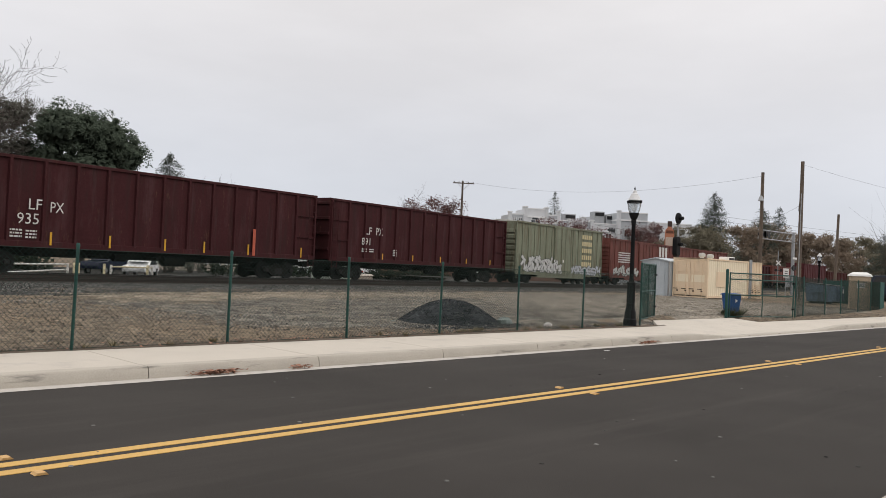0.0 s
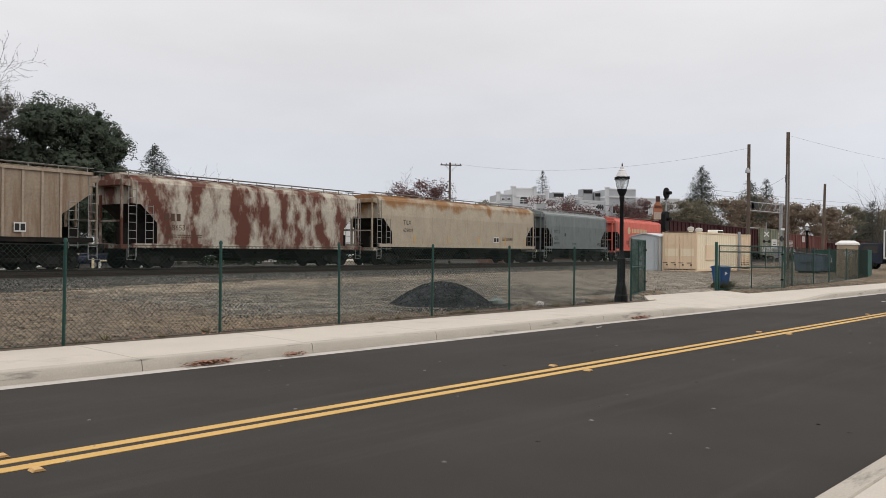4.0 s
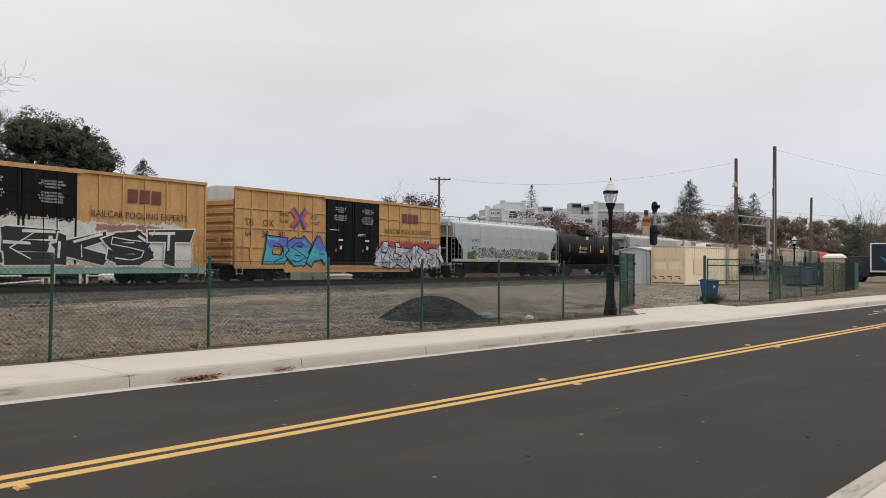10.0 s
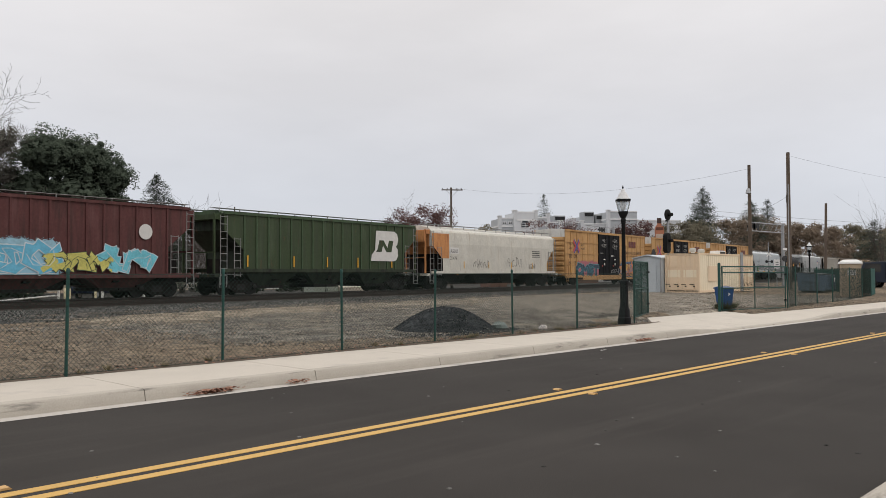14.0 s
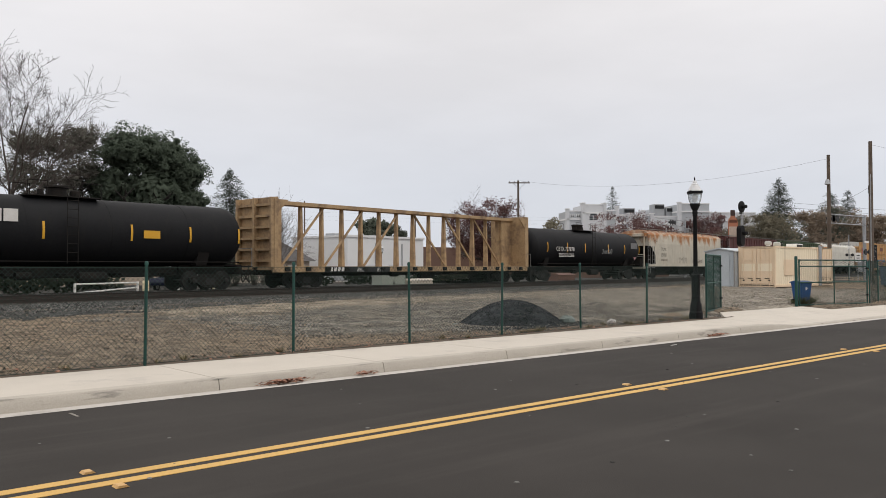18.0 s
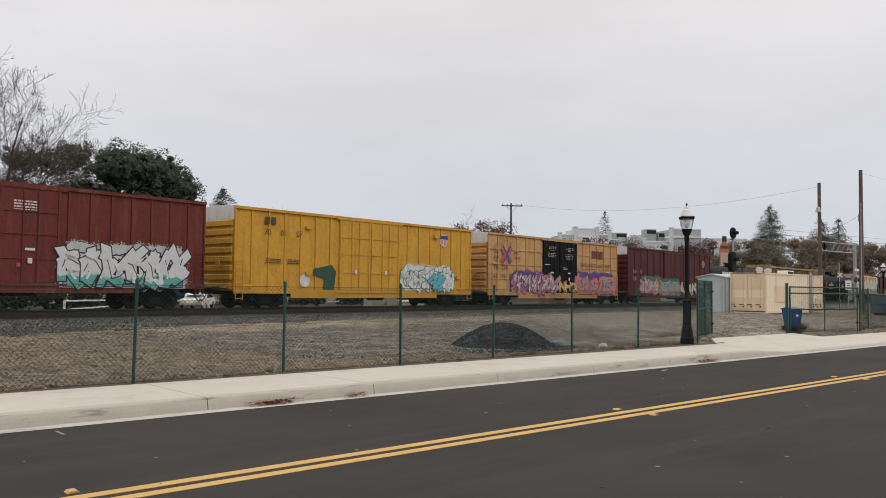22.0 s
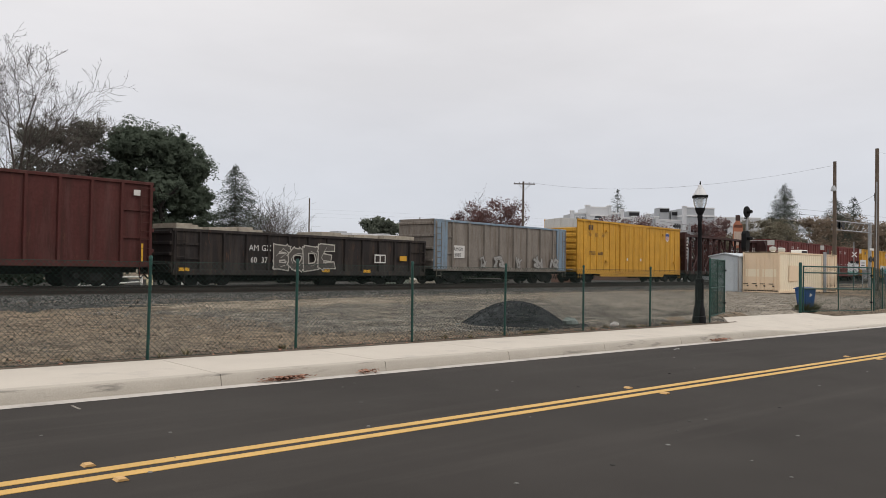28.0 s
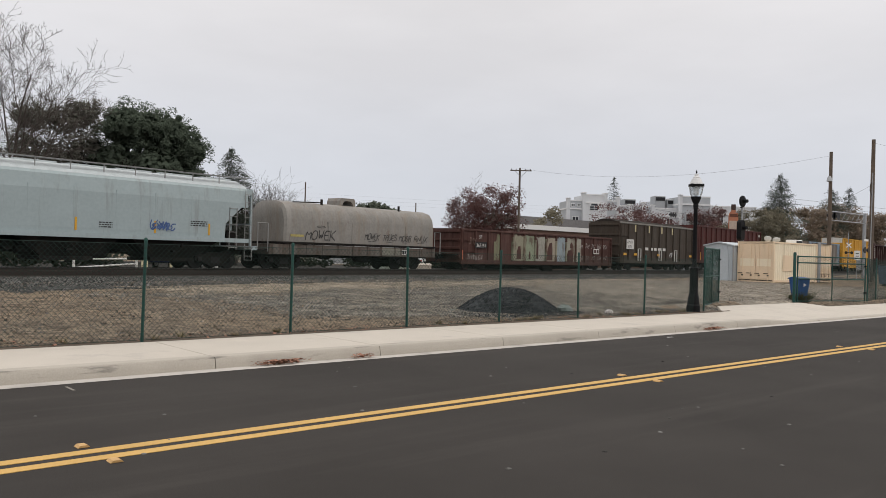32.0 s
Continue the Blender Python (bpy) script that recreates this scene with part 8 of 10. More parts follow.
def centrebeam(c, L, colour, label, top=4.62, deck=1.1, seed=0, endcolour=None):
    b = railcar("centre_beam_flat_car", c, L, label, 2.6, 0.75, "flat car")
    h = L / 2
    part("deck", Shape().box(-h, h, -HW + 0.12, HW - 0.12, deck - 0.14, deck), colour, b)
    for s in (-1, 1):
        part("side_sill", Shape().box(-h, h, s * (HW - 0.08) - 0.05, s * (HW - 0.08) + 0.05, deck - 0.26, deck + 0.05), endcolour or colour, b)
        # bulkhead
        x = s * (h - 0.15)
        e = part("bulkhead", Shape().box(min(x, x - s * 0.12), max(x, x - s * 0.12), -HW, HW, deck, top + 0.12), endcolour or colour, b)
        for y in (-HW + 0.1, 0, HW - 0.1):
            part("bulkhead_post", Shape().box(min(x, x + s * 0.28), max(x, x + s * 0.28), y - 0.08, y + 0.08, deck, top + 0.1), endcolour or colour, e)
        for i in range(6):
            z = deck + 0.35 + i * 0.58
            part("bulkhead_rib", Shape().box(min(x, x + s * 0.2), max(x, x + s * 0.2), -HW + 0.05, HW - 0.05, z - 0.06, z + 0.06), endcolour or colour, e)
        part("gusset", Shape().prism([(s * (h - 0.3), deck), (s * (h - 1.5), deck), (s * (h - 1.5), top - 0.15), (s * (h - 0.3), top)], "y", -0.30, 0.30), endcolour or colour, b)
        part("wing", Shape().box(min(s * (h - 0.3), s * (h - 0.05)), max(s * (h - 0.3), s * (h - 0.05)), -HW - 0.01, -HW + 0.14, deck - 0.2, top + 0.1), endcolour or colour, b)
        part("corner_brace", Shape().prism([(s * (h - 0.3), top - 0.7), (s * (h - 1.0), top), (s * (h - 0.3), top)], "y", -HW + 0.02, -HW + 0.1), endcolour or colour, b)
    part("top_chord", Shape().box(-h + 0.2, h - 0.2, -0.42, 0.42, top - 0.16, top + 0.04), colour, b)
    n = 13
    inner = h - 1.5
    for i in range(n + 1):
        x, w = -inner + 2 * inner * i / n, 0.10 if i % 2 else 0.07
        part("upright", Shape().rings([[(x - w, -0.18, deck), (x + w, -0.18, deck), (x + w, 0.18, deck), (x - w, 0.18, deck)], [(x - 0.07, -0.10, top - 0.16), (x + 0.07, -0.10, top - 0.16), (x + 0.07, 0.10, top - 0.16), (x - 0.07, 0.10, top - 0.16)]]), colour, b)
    for i, j in ((0, 2), (2, 4), (4, 6)):
        for p, q in (((i, deck), (j, top - 0.2)), ((n - i, deck), (n - j, top - 0.2))):
            part("diagonal", Shape().tube((-inner + 2 * inner * p[0] / n, -0.20, p[1]), (-inner + 2 * inner * q[0] / n, -0.13, q[1]), 0.075, 4), colour, b)
    rs = random.Random(seed)
    for i in range(16):
        x = -h + 0.9 + (L - 1.8) * i / 15
        part("strap_winch", Shape().box(x - 0.16, x + 0.16, -HW - 0.06, -HW + 0.03, deck - 0.2, deck + 0.02), STEEL, b)
    return b

# ---- the cars, from the head of the train to its tail ----


def rusted(name, color, rust, z0, z1, amount, dirt=(0.30, 0.24, 0.17), size=0.7, tall=0.5):
    """Pale car paint with rust that broke out in blotches between two heights and ran down."""
    m = paint(name, color, dirt, 0.1)
    nt = m.node_tree
    b = nt.nodes["Principled BSDF"]
    base = b.inputs["Base Color"].links[0].from_socket
    tc, mp, nz, sep = (nt.nodes.new("ShaderNode" + k) for k in ("TexCoord", "Mapping", "TexNoise", "SeparateXYZ"))
    up, add, rng, mx = (nt.nodes.new("ShaderNode" + k) for k in ("MapRange", "Math", "MapRange", "Mix"))
    mp.inputs["Scale"].default_value = (1.0, 1.0, tall)
    nz.inputs["Scale"].default_value, nz.inputs["Detail"].default_value, nz.inputs["Roughness"].default_value = size, 7.0, 0.62
    nt.links.new(tc.outputs["Object"], mp.inputs["Vector"])
    nt.links.new(mp.outputs[0], nz.inputs["Vector"])
    nt.links.new(tc.outputs["Object"], sep.inputs[0])
    nt.links.new(sep.outputs["Z"], up.inputs["Value"])
    up.inputs["From Min"].default_value, up.inputs["From Max"].default_value, up.inputs["To Max"].default_value = z0, z1, 0.34
    nt.links.new(nz.outputs["Fac"], add.inputs[0])
    nt.links.new(up.outputs[0], add.inputs[1])
    rng.inputs["From Min"].default_value, rng.inputs["From Max"].default_value = 0.92 - amount, 1.06 - amount
    nt.links.new(add.outputs[0], rng.inputs["Value"])
    mx.data_type = "RGBA"
    nt.links.new(rng.outputs[0], mx.inputs[0])
    nt.links.new(base, mx.inputs[6])
    mx.inputs[7].default_value = (*rust, 1)
    nt.links.new(mx.outputs[2], b.inputs["Base Color"])
    return m


MAROON = paint("maroon_paint", (0.050, 0.0135, 0.0150), (0.034, 0.016, 0.015), 0.3, 0.7)
BOXBROWN = paint("boxcar_red_brown", (0.155, 0.055, 0.045), (0.08, 0.04, 0.03), 0.4)
GREENGREY = paint("faded_green_paint", (0.205, 0.22, 0.158), (0.13, 0.11, 0.07), 0.4)
RAILRED = paint("bright_hopper_red", (0.62, 0.15, 0.115), (0.36, 0.10, 0.07), 0.25)
BLUEGREY = paint("blue_grey_paint", (0.155, 0.18, 0.178), (0.13, 0.14, 0.14), 0.1)
TANWHITE = rusted("stained_cream_paint", (0.405, 0.350, 0.270), (0.27, 0.145, 0.065), 2.9, 4.1, 0.16, (0.33, 0.25, 0.16), 0.55, 0.9)
RUSTWHITE = rusted("rust_streaked_white", (0.46, 0.42, 0.35), (0.120, 0.048, 0.034), 0.2, 0.3, 0.15, (0.33, 0.22, 0.13), 1.05, 0.5)
TANBROWN = paint("dusty_tan_paint", (0.3, 0.24, 0.18), (0.20, 0.13, 0.085), 0.45)
GREYBEIGE = paint("grey_beige_paint", (0.345, 0.322, 0.28), (0.24, 0.19, 0.14), 0.4)
HOPGREY = paint("light_hopper_grey", (0.335, 0.345, 0.345), (0.24, 0.22, 0.19), 0.0)
TANKBLACK = mat("tank_black", (0.0105, 0.0108, 0.012), 0.62, 0, 0.2, 1.0, 12, 0.04, (0.014, 0.0135, 0.013), 0.35, 2.5, 0.12)
PALEHOP = mat("pale_blue_grey_paint", (0.365, 0.395, 0.41), 0.55, 0, 0.08, 0.8, 7, 0.03, (0.27, 0.27, 0.255), 0.25, 3.0)
BOXTAN = paint("boxcar_tan", (0.5, 0.295, 0.128), (0.36, 0.19, 0.08), 0.3)
DOORBLACK = mat("boxcar_door_black", (0.0085, 0.0085, 0.0098), 0.6, 0, 0.2, 1, 12, 0.05, (0.018, 0.017, 0.016), 0.3, 2.5, 0.10)
CREAMHOP = paint("cream_white_paint", (0.55, 0.525, 0.465), (0.34, 0.26, 0.18), 0.05)
ORANGEEND = paint("faded_orange_paint", (0.52, 0.24, 0.095), (0.3, 0.12, 0.06), 0.35)
HOPGREEN = paint("hopper_green", (0.05, 0.07, 0.036), (0.05, 0.06, 0.04), 0.45)
# darker green for the core, end sheets, slopes, bays and sills
HOPDARK = paint("dark_green_ends", (0.035, 0.045, 0.03), (0.02, 0.02, 0.018), 0.4)
HOPBROWN = paint("hopper_brown", (0.105, 0.042, 0.040), (0.05, 0.03, 0.027), 0.4)
BEAMTAN = mat("beam_car_tan", (0.365, 0.250, 0.138), 0.7, 0, 0.2, 1.1, 9, 0.06, (0.16, 0.105, 0.07), 0.5, 0, 0.3)
BOXMAROON = paint("boxcar_maroon", (0.09, 0.025, 0.027), (0.075, 0.028, 0.026), 0.3)
BOXYELLOW = paint("boxcar_yellow", (0.57, 0.305, 0.045), (0.42, 0.22, 0.04), 0.25)
BOXRED = paint("boxcar_red", (0.140, 0.034, 0.028), (0.215, 0.10, 0.072), 0.12)
DULLRED = paint("dull_red_paint", (0.142, 0.041, 0.037), (0.095, 0.034, 0.03), 0.3)
BEAMBROWN = paint("beam_car_brown", (0.056, 0.027, 0.025), (0.04, 0.022, 0.02), 0.4)
GONGREY = paint("warm_grey_gondola", (0.215, 0.19, 0.165), (0.12, 0.095, 0.075), 0.4)
GONBLUE = paint("dusty_blue_paint", (0.20, 0.27, 0.34), (0.17, 0.17, 0.16), 0.4)
GONBLACK = paint("charcoal_gondola", (0.028, 0.024, 0.023), (0.06, 0.045, 0.036), 0.35)
GONRED = paint("rusty_red_gondola", (0.084, 0.028, 0.025), (0.06, 0.026, 0.022), 0.5)
GONBROWN = paint("olive_brown_gondola", (0.064, 0.052, 0.041), (0.05, 0.036, 0.028), 0.45)
GONRUST = paint("brown_rust_gondola", (0.085, 0.042, 0.035), (0.055, 0.028, 0.022), 0.5)
COILGREY = paint("coil_cover_grey", (0.235, 0.222, 0.203), (0.23, 0.19, 0.15), 0.3)
LIGHTBLUE = mat("light_blue_paint", (0.335, 0.395, 0.405), 0.55, 0, 0.07, 0.8, 7, 0.03, (0.25, 0.27, 0.26), 0.25, 3.0)
LOADDARK = mat("dark_scrap_load", (0.040, 0.034, 0.030), 0.95, 0, 0.4, 4, 25, 0.8, None, 0, 0, 0.1, 0.05)
LOADPALE = mat("pale_timber_load", (0.36, 0.32, 0.26), 0.9, 0, 0.3, 4, 25, 0.5)


def shield(b, x, z, r, y=-HW):
    """A striped shield badge, without its lettering."""
    s = part("shield", Shape().prism([(x - r, z + r * 0.9), (x, z + r * 1.05), (x + r, z + r * 0.9), (x + r, z - r * 0.5), (x, z - r * 1.1), (x - r, z - r * 0.5)], "y", y - 0.008, y - 0.002), LETTERW, b, "red, white and blue shield")
    part("shield_top", Shape().box(x - r, x + r, y - 0.012, y - 0.0085, z + r * 0.25, z + r * 0.88), spray((0.03, 0.06, 0.22)), s)
    for k in range(5):
        xx = x - r * 0.8 + k * r * 0.4
        part("shield_stripe", Shape().box(xx - r * 0.09, xx + r * 0.09, y - 0.012, y - 0.0085, z - r * 0.6 - (0.25 * r if k == 2 else 0), z + r * 0.2), spray((0.45, 0.04, 0.05)), s)


def cross_badge(b, x, z, r, y=-HW):
    """Two bent bands that cross, blue over red."""
    s = Shape()
    stroke(s, [(x - r, z + r * 0.7), (x - r * 0.2, z), (x - r, z - r * 0.7)], r * 0.42, y - 0.010)
    stroke(s, [(x + r, z + r * 0.7), (x + r * 0.2, z), (x + r, z - r * 0.7)], r * 0.42, y - 0.010)
    e = part("badge_red", s, spray((0.52, 0.07, 0.06)), b, "red and blue crossed-band badge")
    s = Shape()
    stroke(s, [(x - r * 0.75, z + r), (x, z + r * 0.2), (x, z - r * 0.2), (x - r * 0.75, z - r)], r * 0.26, y - 0.014)
    stroke(s, [(x + r * 0.75, z + r), (x + r * 0.1, z + r * 0.1), (x + r * 0.75, z - r)], r * 0.26, y - 0.017)
    part("badge_blue", s, spray((0.05, 0.07, 0.30)), e)


def trade_mark(b, x, z, w, h, y=-HW):
    """A trade mark drawn as three plain brown blocks."""
    for k in range(3):
        part("trade_mark", Shape().box(x + w * 0.34 * k, x + w * (0.34 * k + 0.27), y - 0.010, y - 0.003, z, z + h), spray((0.17, 0.045, 0.035)), b)


# leading cars, far along the track when the clip begins
for c, L, top, m_, kind in ((96.5, 18.6, 4.6, BOXBROWN, "box"), (117.5, 20.5, 3.4, MAROON, "gon"), (139.5, 20.5, 3.6, BOXBROWN, "gon"), (161.0, 19.0, 4.6, BOXMAROON, "box"), (182.5, 20.0, 3.6, GONRED, "gon")):
    if kind == "box":
        boxcar(c, L, m_, "weathered red-brown box car far along the train", top, count=14)
    else:
        gondola(c, L, m_, "weathered brown gondola far along the train", top, 1.0, 13)
b = boxcar(77.0, 17.2, BOXBROWN, "red-brown box car with faded lettering", 4.6, count=14, doors=1, door=(-1.5, 1.5))
word_bars(b, 4.2, 3.2, 3, 0.9, 1.1, LETTERW)
fine_print(b, -6.6, 3.2, 3.0, 5, None, -HW, 0.12)
graffiti(b, -7.5, -1.8, 0.9, 1.9, 5, (0.45, 0.45, 0.42), (0.03, 0.03, 0.03), 3)
b = boxcar(58.6, 15.9, GREENGREY, "faded grey-green box car with graffiti", 5.05, ribs="plain", count=16, doors=1, door=(-1.6, 1.6), roof=FADEW)
for r_ in range(5):
    word_bars(b, 3.7, 4.15 - r_ * 0.62, 5, 0.42, 0.40, LETTERY, 0.25)
graffiti(b, -6.8, -0.6, 0.9, 2.2, 6, (0.50, 0.50, 0.48), (0.05, 0.05, 0.05), 4)
graffiti(b, 2.0, 7.4, 0.85, 1.7, 6, (0.42, 0.44, 0.46), (0.04, 0.04, 0.05), 5)

b = gondola(39.3, 19.6, MAROON, "high-sided maroon wood-chip gondola", 4.8, 1.2, 14, LOADDARK, None, 0.06, 0.0)
letters(b, "LF", -6.75, 2.85, 0.66)
letters(b, "PX", -5.75, 2.85, 0.66, None, 0, 0.85)
letters(b, "891", -7.05, 2.2, 0.62)
fine_print(b, -7.0, 1.9, 0.45, 2, None, -HW, 0.07)
fine_print(b, -6.3, 1.9, 0.4, 2, None, -HW, 0.07)
fine_print(b, -4.0, 1.95, 0.4, 4, None, -HW, 0.06)
reflectors(b, (-5.0, -1.9, 1.2, 4.4, 7.6), 1.22, 0.5)
b = gondola(18.175, 20.25, MAROON, "high-sided maroon wood-chip gondola", 4.8, 1.2, 15, LOADDARK, None, 0.06, 0.0)
letters(b, "LF", -6.42, 2.66, 0.64)
letters(b, "PX", -5.50, 2.60, 0.64, None, 0, 0.8)
letters(b, "935", -6.85, 2.06, 0.64)
fine_print(b, -7.1, 1.76, 0.5, 3, None, -HW, 0.07)
fine_print(b, -6.45, 1.74, 0.45, 3, None, -HW, 0.07)
reflectors(b, (-5.4, -2.7, 0.15, 2.4, 5.2, 9.0), 1.22, 0.55, -HW - 0.03)
part("hazard_stripe", Shape().box(5.48, 5.66, -HW - 0.04, -HW - 0.03, 1.2, 2.6), spray((0.5, 0.09, 0.04)), b, "orange-red post stripe")

b = hopper(-0.5, 13.9, RAILRED, "orange-red covered hopper car with graffiti", "smooth", 4.25, 4.55, 1.35, shift=0.95, fluted=False)
word_bars(b, -1.3, 3.05, 10, 0.42, 0.42, LETTERY, 0.3)
letters(b, "POTX", -4.6, 2.72, 0.36)
letters(b, "2831", -4.6, 2.25, 0.36)
graffiti(b, -2.2, 4.4, 1.5, 2.4, 8, (0.50, 0.17, 0.13), (0.03, 0.02, 0.02), 6, None, None, -HW - 0.01, 0.42, rim=0.18)
tag(b, -3.0, 1.75, 0.7, 0.5, (0.05, 0.02, 0.02), 61, -HW - 0.01, 0.05)
reflectors(b, (1.0, 3.6), 1.62, 0.45, -HW - 0.13)
part("emblem", Shape().lathe([(0.4, 0), (0.4, 0.006)], "y", (-2.1, -HW - 0.008, 3.25), 7), LETTERY, b)
b = hopper(-15.2, 13.9, BLUEGREY, "blue-grey covered hopper car", "smooth", 4.3, 4.6, 1.45, roof=mat("pale_grey_eave", (0.25, 0.275, 0.27), 0.5), fluted=False)
letters(b, "POTX", -4.3, 2.62, 0.42, LETTERB)
letters(b, "4202", -4.3, 2.05, 0.42, LETTERB)
fine_print(b, -4.3, 1.75, 1.1, 2, LETTERB)
placard(b, -2.3, 2.3, 0.35, 0.4, BLUEGREY, LETTERB)
fine_print(b, -0.7, 1.75, 0.8, 2, LETTERB)
tag(b, 4.6, 1.6, 1.1, 0.3, (0.02, 0.02, 0.02), 7, -HW - 0.01)
b = hopper(-33.8, 21.5, TANWHITE, "cream covered hopper car stained with rust", "smooth", 4.35, 4.62, 1.4, fluted=False)
letters(b, "TILX", -7.2, 2.7, 0.42, LETTERB)
letters(b, "629007", -7.2, 2.2, 0.36, LETTERB)
fine_print(b, 5.5, 2.0, 1.6, 3, LETTERBR)
placard(b, 4.2, 1.62, 0.8, 0.45, LETTERW, LETTERB)
reflectors(b, (-6, -2, 2, 6, 9.0), 1.5, 0.5)
b = hopper(-53.9, 16.8, RUSTWHITE, "white covered hopper car heavily streaked with rust", "smooth", 4.2, 4.5, 1.2, fluted=False)
letters(b, "468653", -5.6, 1.85, 0.40, LETTERBR)
word_bars(b, -5.6, 2.3, 3, 0.34, 0.36, LETTERBR)
fine_print(b, -5.6, 1.6, 2.2, 2, LETTERBR)
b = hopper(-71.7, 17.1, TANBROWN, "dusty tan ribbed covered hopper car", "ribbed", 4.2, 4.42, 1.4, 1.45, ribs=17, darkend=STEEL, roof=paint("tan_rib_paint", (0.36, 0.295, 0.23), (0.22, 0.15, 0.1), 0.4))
for i in range(5):
    word_bars(b, -1.75 + i * 0.8125, 2.62, 1, 0.62, 0.72, LETTERBR, 0.3, -HW - 0.022)
for i in range(7):
    word_bars(b, -2.56 + i * 0.8125, 1.75, 1, 0.62, 0.72, LETTERBR, 0.3, -HW - 0.022)
for i, ch in enumerate("79824"):
    letters(b, ch, -5.77 + i * 0.8125, 2.35, 0.52, LETTERBR, 0, 1, -HW - 0.022)
for i, ch in enumerate("UP"):
    letters(b, ch, -5.77 + i * 0.8125, 3.05, 0.52, LETTERBR, 0, 1, -HW - 0.022)
placard(b, -2.2, 1.65, 0.4, 0.35, LETTERW, LETTERW, -HW - 0.022)
placard(b, 5.0, 1.6, 0.5, 0.4, LETTERW, LETTERB, -HW - 0.08)
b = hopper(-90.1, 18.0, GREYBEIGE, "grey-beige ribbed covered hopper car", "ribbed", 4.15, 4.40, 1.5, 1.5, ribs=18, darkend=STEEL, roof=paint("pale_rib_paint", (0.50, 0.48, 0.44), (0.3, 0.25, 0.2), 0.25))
for i, ch in enumerate("78596"):
    letters(b, ch, -6.17 + i * 0.812, 2.25, 0.56, LETTERBR, 0, 1, -HW - 0.022)
word_bars(b, -5.36, 2.95, 1, 0.5, 0.62, LETTERBR, 0.35, -HW - 0.022)
word_bars(b, -4.56, 2.95, 1, 0.5, 0.62, LETTERBR, 0.35, -HW - 0.022)
reflectors(b, (-6.45, -2.3, 0.2, 2.6, 5.2), 1.55, 0.5, -HW - 0.075)
part("white_patch", Shape().box(4.6, 5.3, -HW - 0.03, -HW - 0.021, 2.6, 3.4), LETTERW, b)
b = hopper(-109.4, 18.8, HOPGREY, "light grey covered hopper car with a shield badge", "smooth", 4.2, 4.5, 1.45, roof=mat("pale_hopper_roof", (0.56, 0.57, 0.57), 0.5))
letters(b, "CMO", -6.5, 2.92, 0.60, LETTERB)
letters(b, "21730", -6.65, 2.28, 0.58, LETTERB)
shield(b, 5.35, 3.2, 0.42, -HW - 0.002)
letters(b, "BUILDING", 6.0, 3.1, 0.30, LETTERB)
letters(b, "AMERICA", 6.0, 2.75, 0.30, LETTERB)
placard(b, 6.5, 1.85, 0.5, 0.45, LETTERW, LETTERB)
reflectors(b, (-6.6, 0.5, 4.8, 8.0), 1.3, 0.1, -HW - 0.05, 0.9)
b = tankcar(-126.5, 15.4, TANKBLACK, "black tank car with a railed platform")
letters(b, "WPHX 2204", -3.7, 2.55, 0.36, LETTERW, 0, 1, -1.5)
fine_print(b, -3.7, 2.3, 1.7, 2, None, -1.5)
part("notice", Shape().box(1.3, 2.0, -1.505, -1.49, 2.30, 2.62), REFLECT, b, "yellow notice")
part("notice", Shape().box(5.0, 6.2, -1.505, -1.49, 2.15, 2.62), spray((0.24, 0.24, 0.235)), b, "pale notice")
part("notice", Shape().box(-1.5, -0.9, -1.22, -1.21, 3.55, 3.85), LETTERW, b, "white notice")
b = hopper(-143.9, 18.2, PALEHOP, "pale grey covered hopper car with a long graffiti", "smooth", 4.2, 4.5, 1.45, roof=mat("pale_roof_paint", (0.60, 0.63, 0.65), 0.5))
letters(b, "WFRX", -5.5, 2.72, 0.42, LETTERB)
letters(b, "447284", -5.5, 2.15, 0.42, LETTERB)
graffiti(b, -5.8, 6.9, 1.5, 2.05, 8, (0.055, 0.15, 0.045), (0.02, 0.045, 0.02), 8, None, (0.05, 0.12, 0.04), -HW - 0.012)
graffiti(b, -4.7, 4.9, 1.5, 2.4, 7, (0.15, 0.145, 0.155), (0.60, 0.60, 0.60), 9, (0.03, 0.03, 0.035), (0.40, 0.42, 0.41), -HW - 0.05, 0.40, rim=0.13, fill2=(0.24, 0.24, 0.25))
reflectors(b, (-5.2, -2.0, 1.2, 4.4, 7.0), 1.26, 0.16, -HW - 0.06, 1.0)


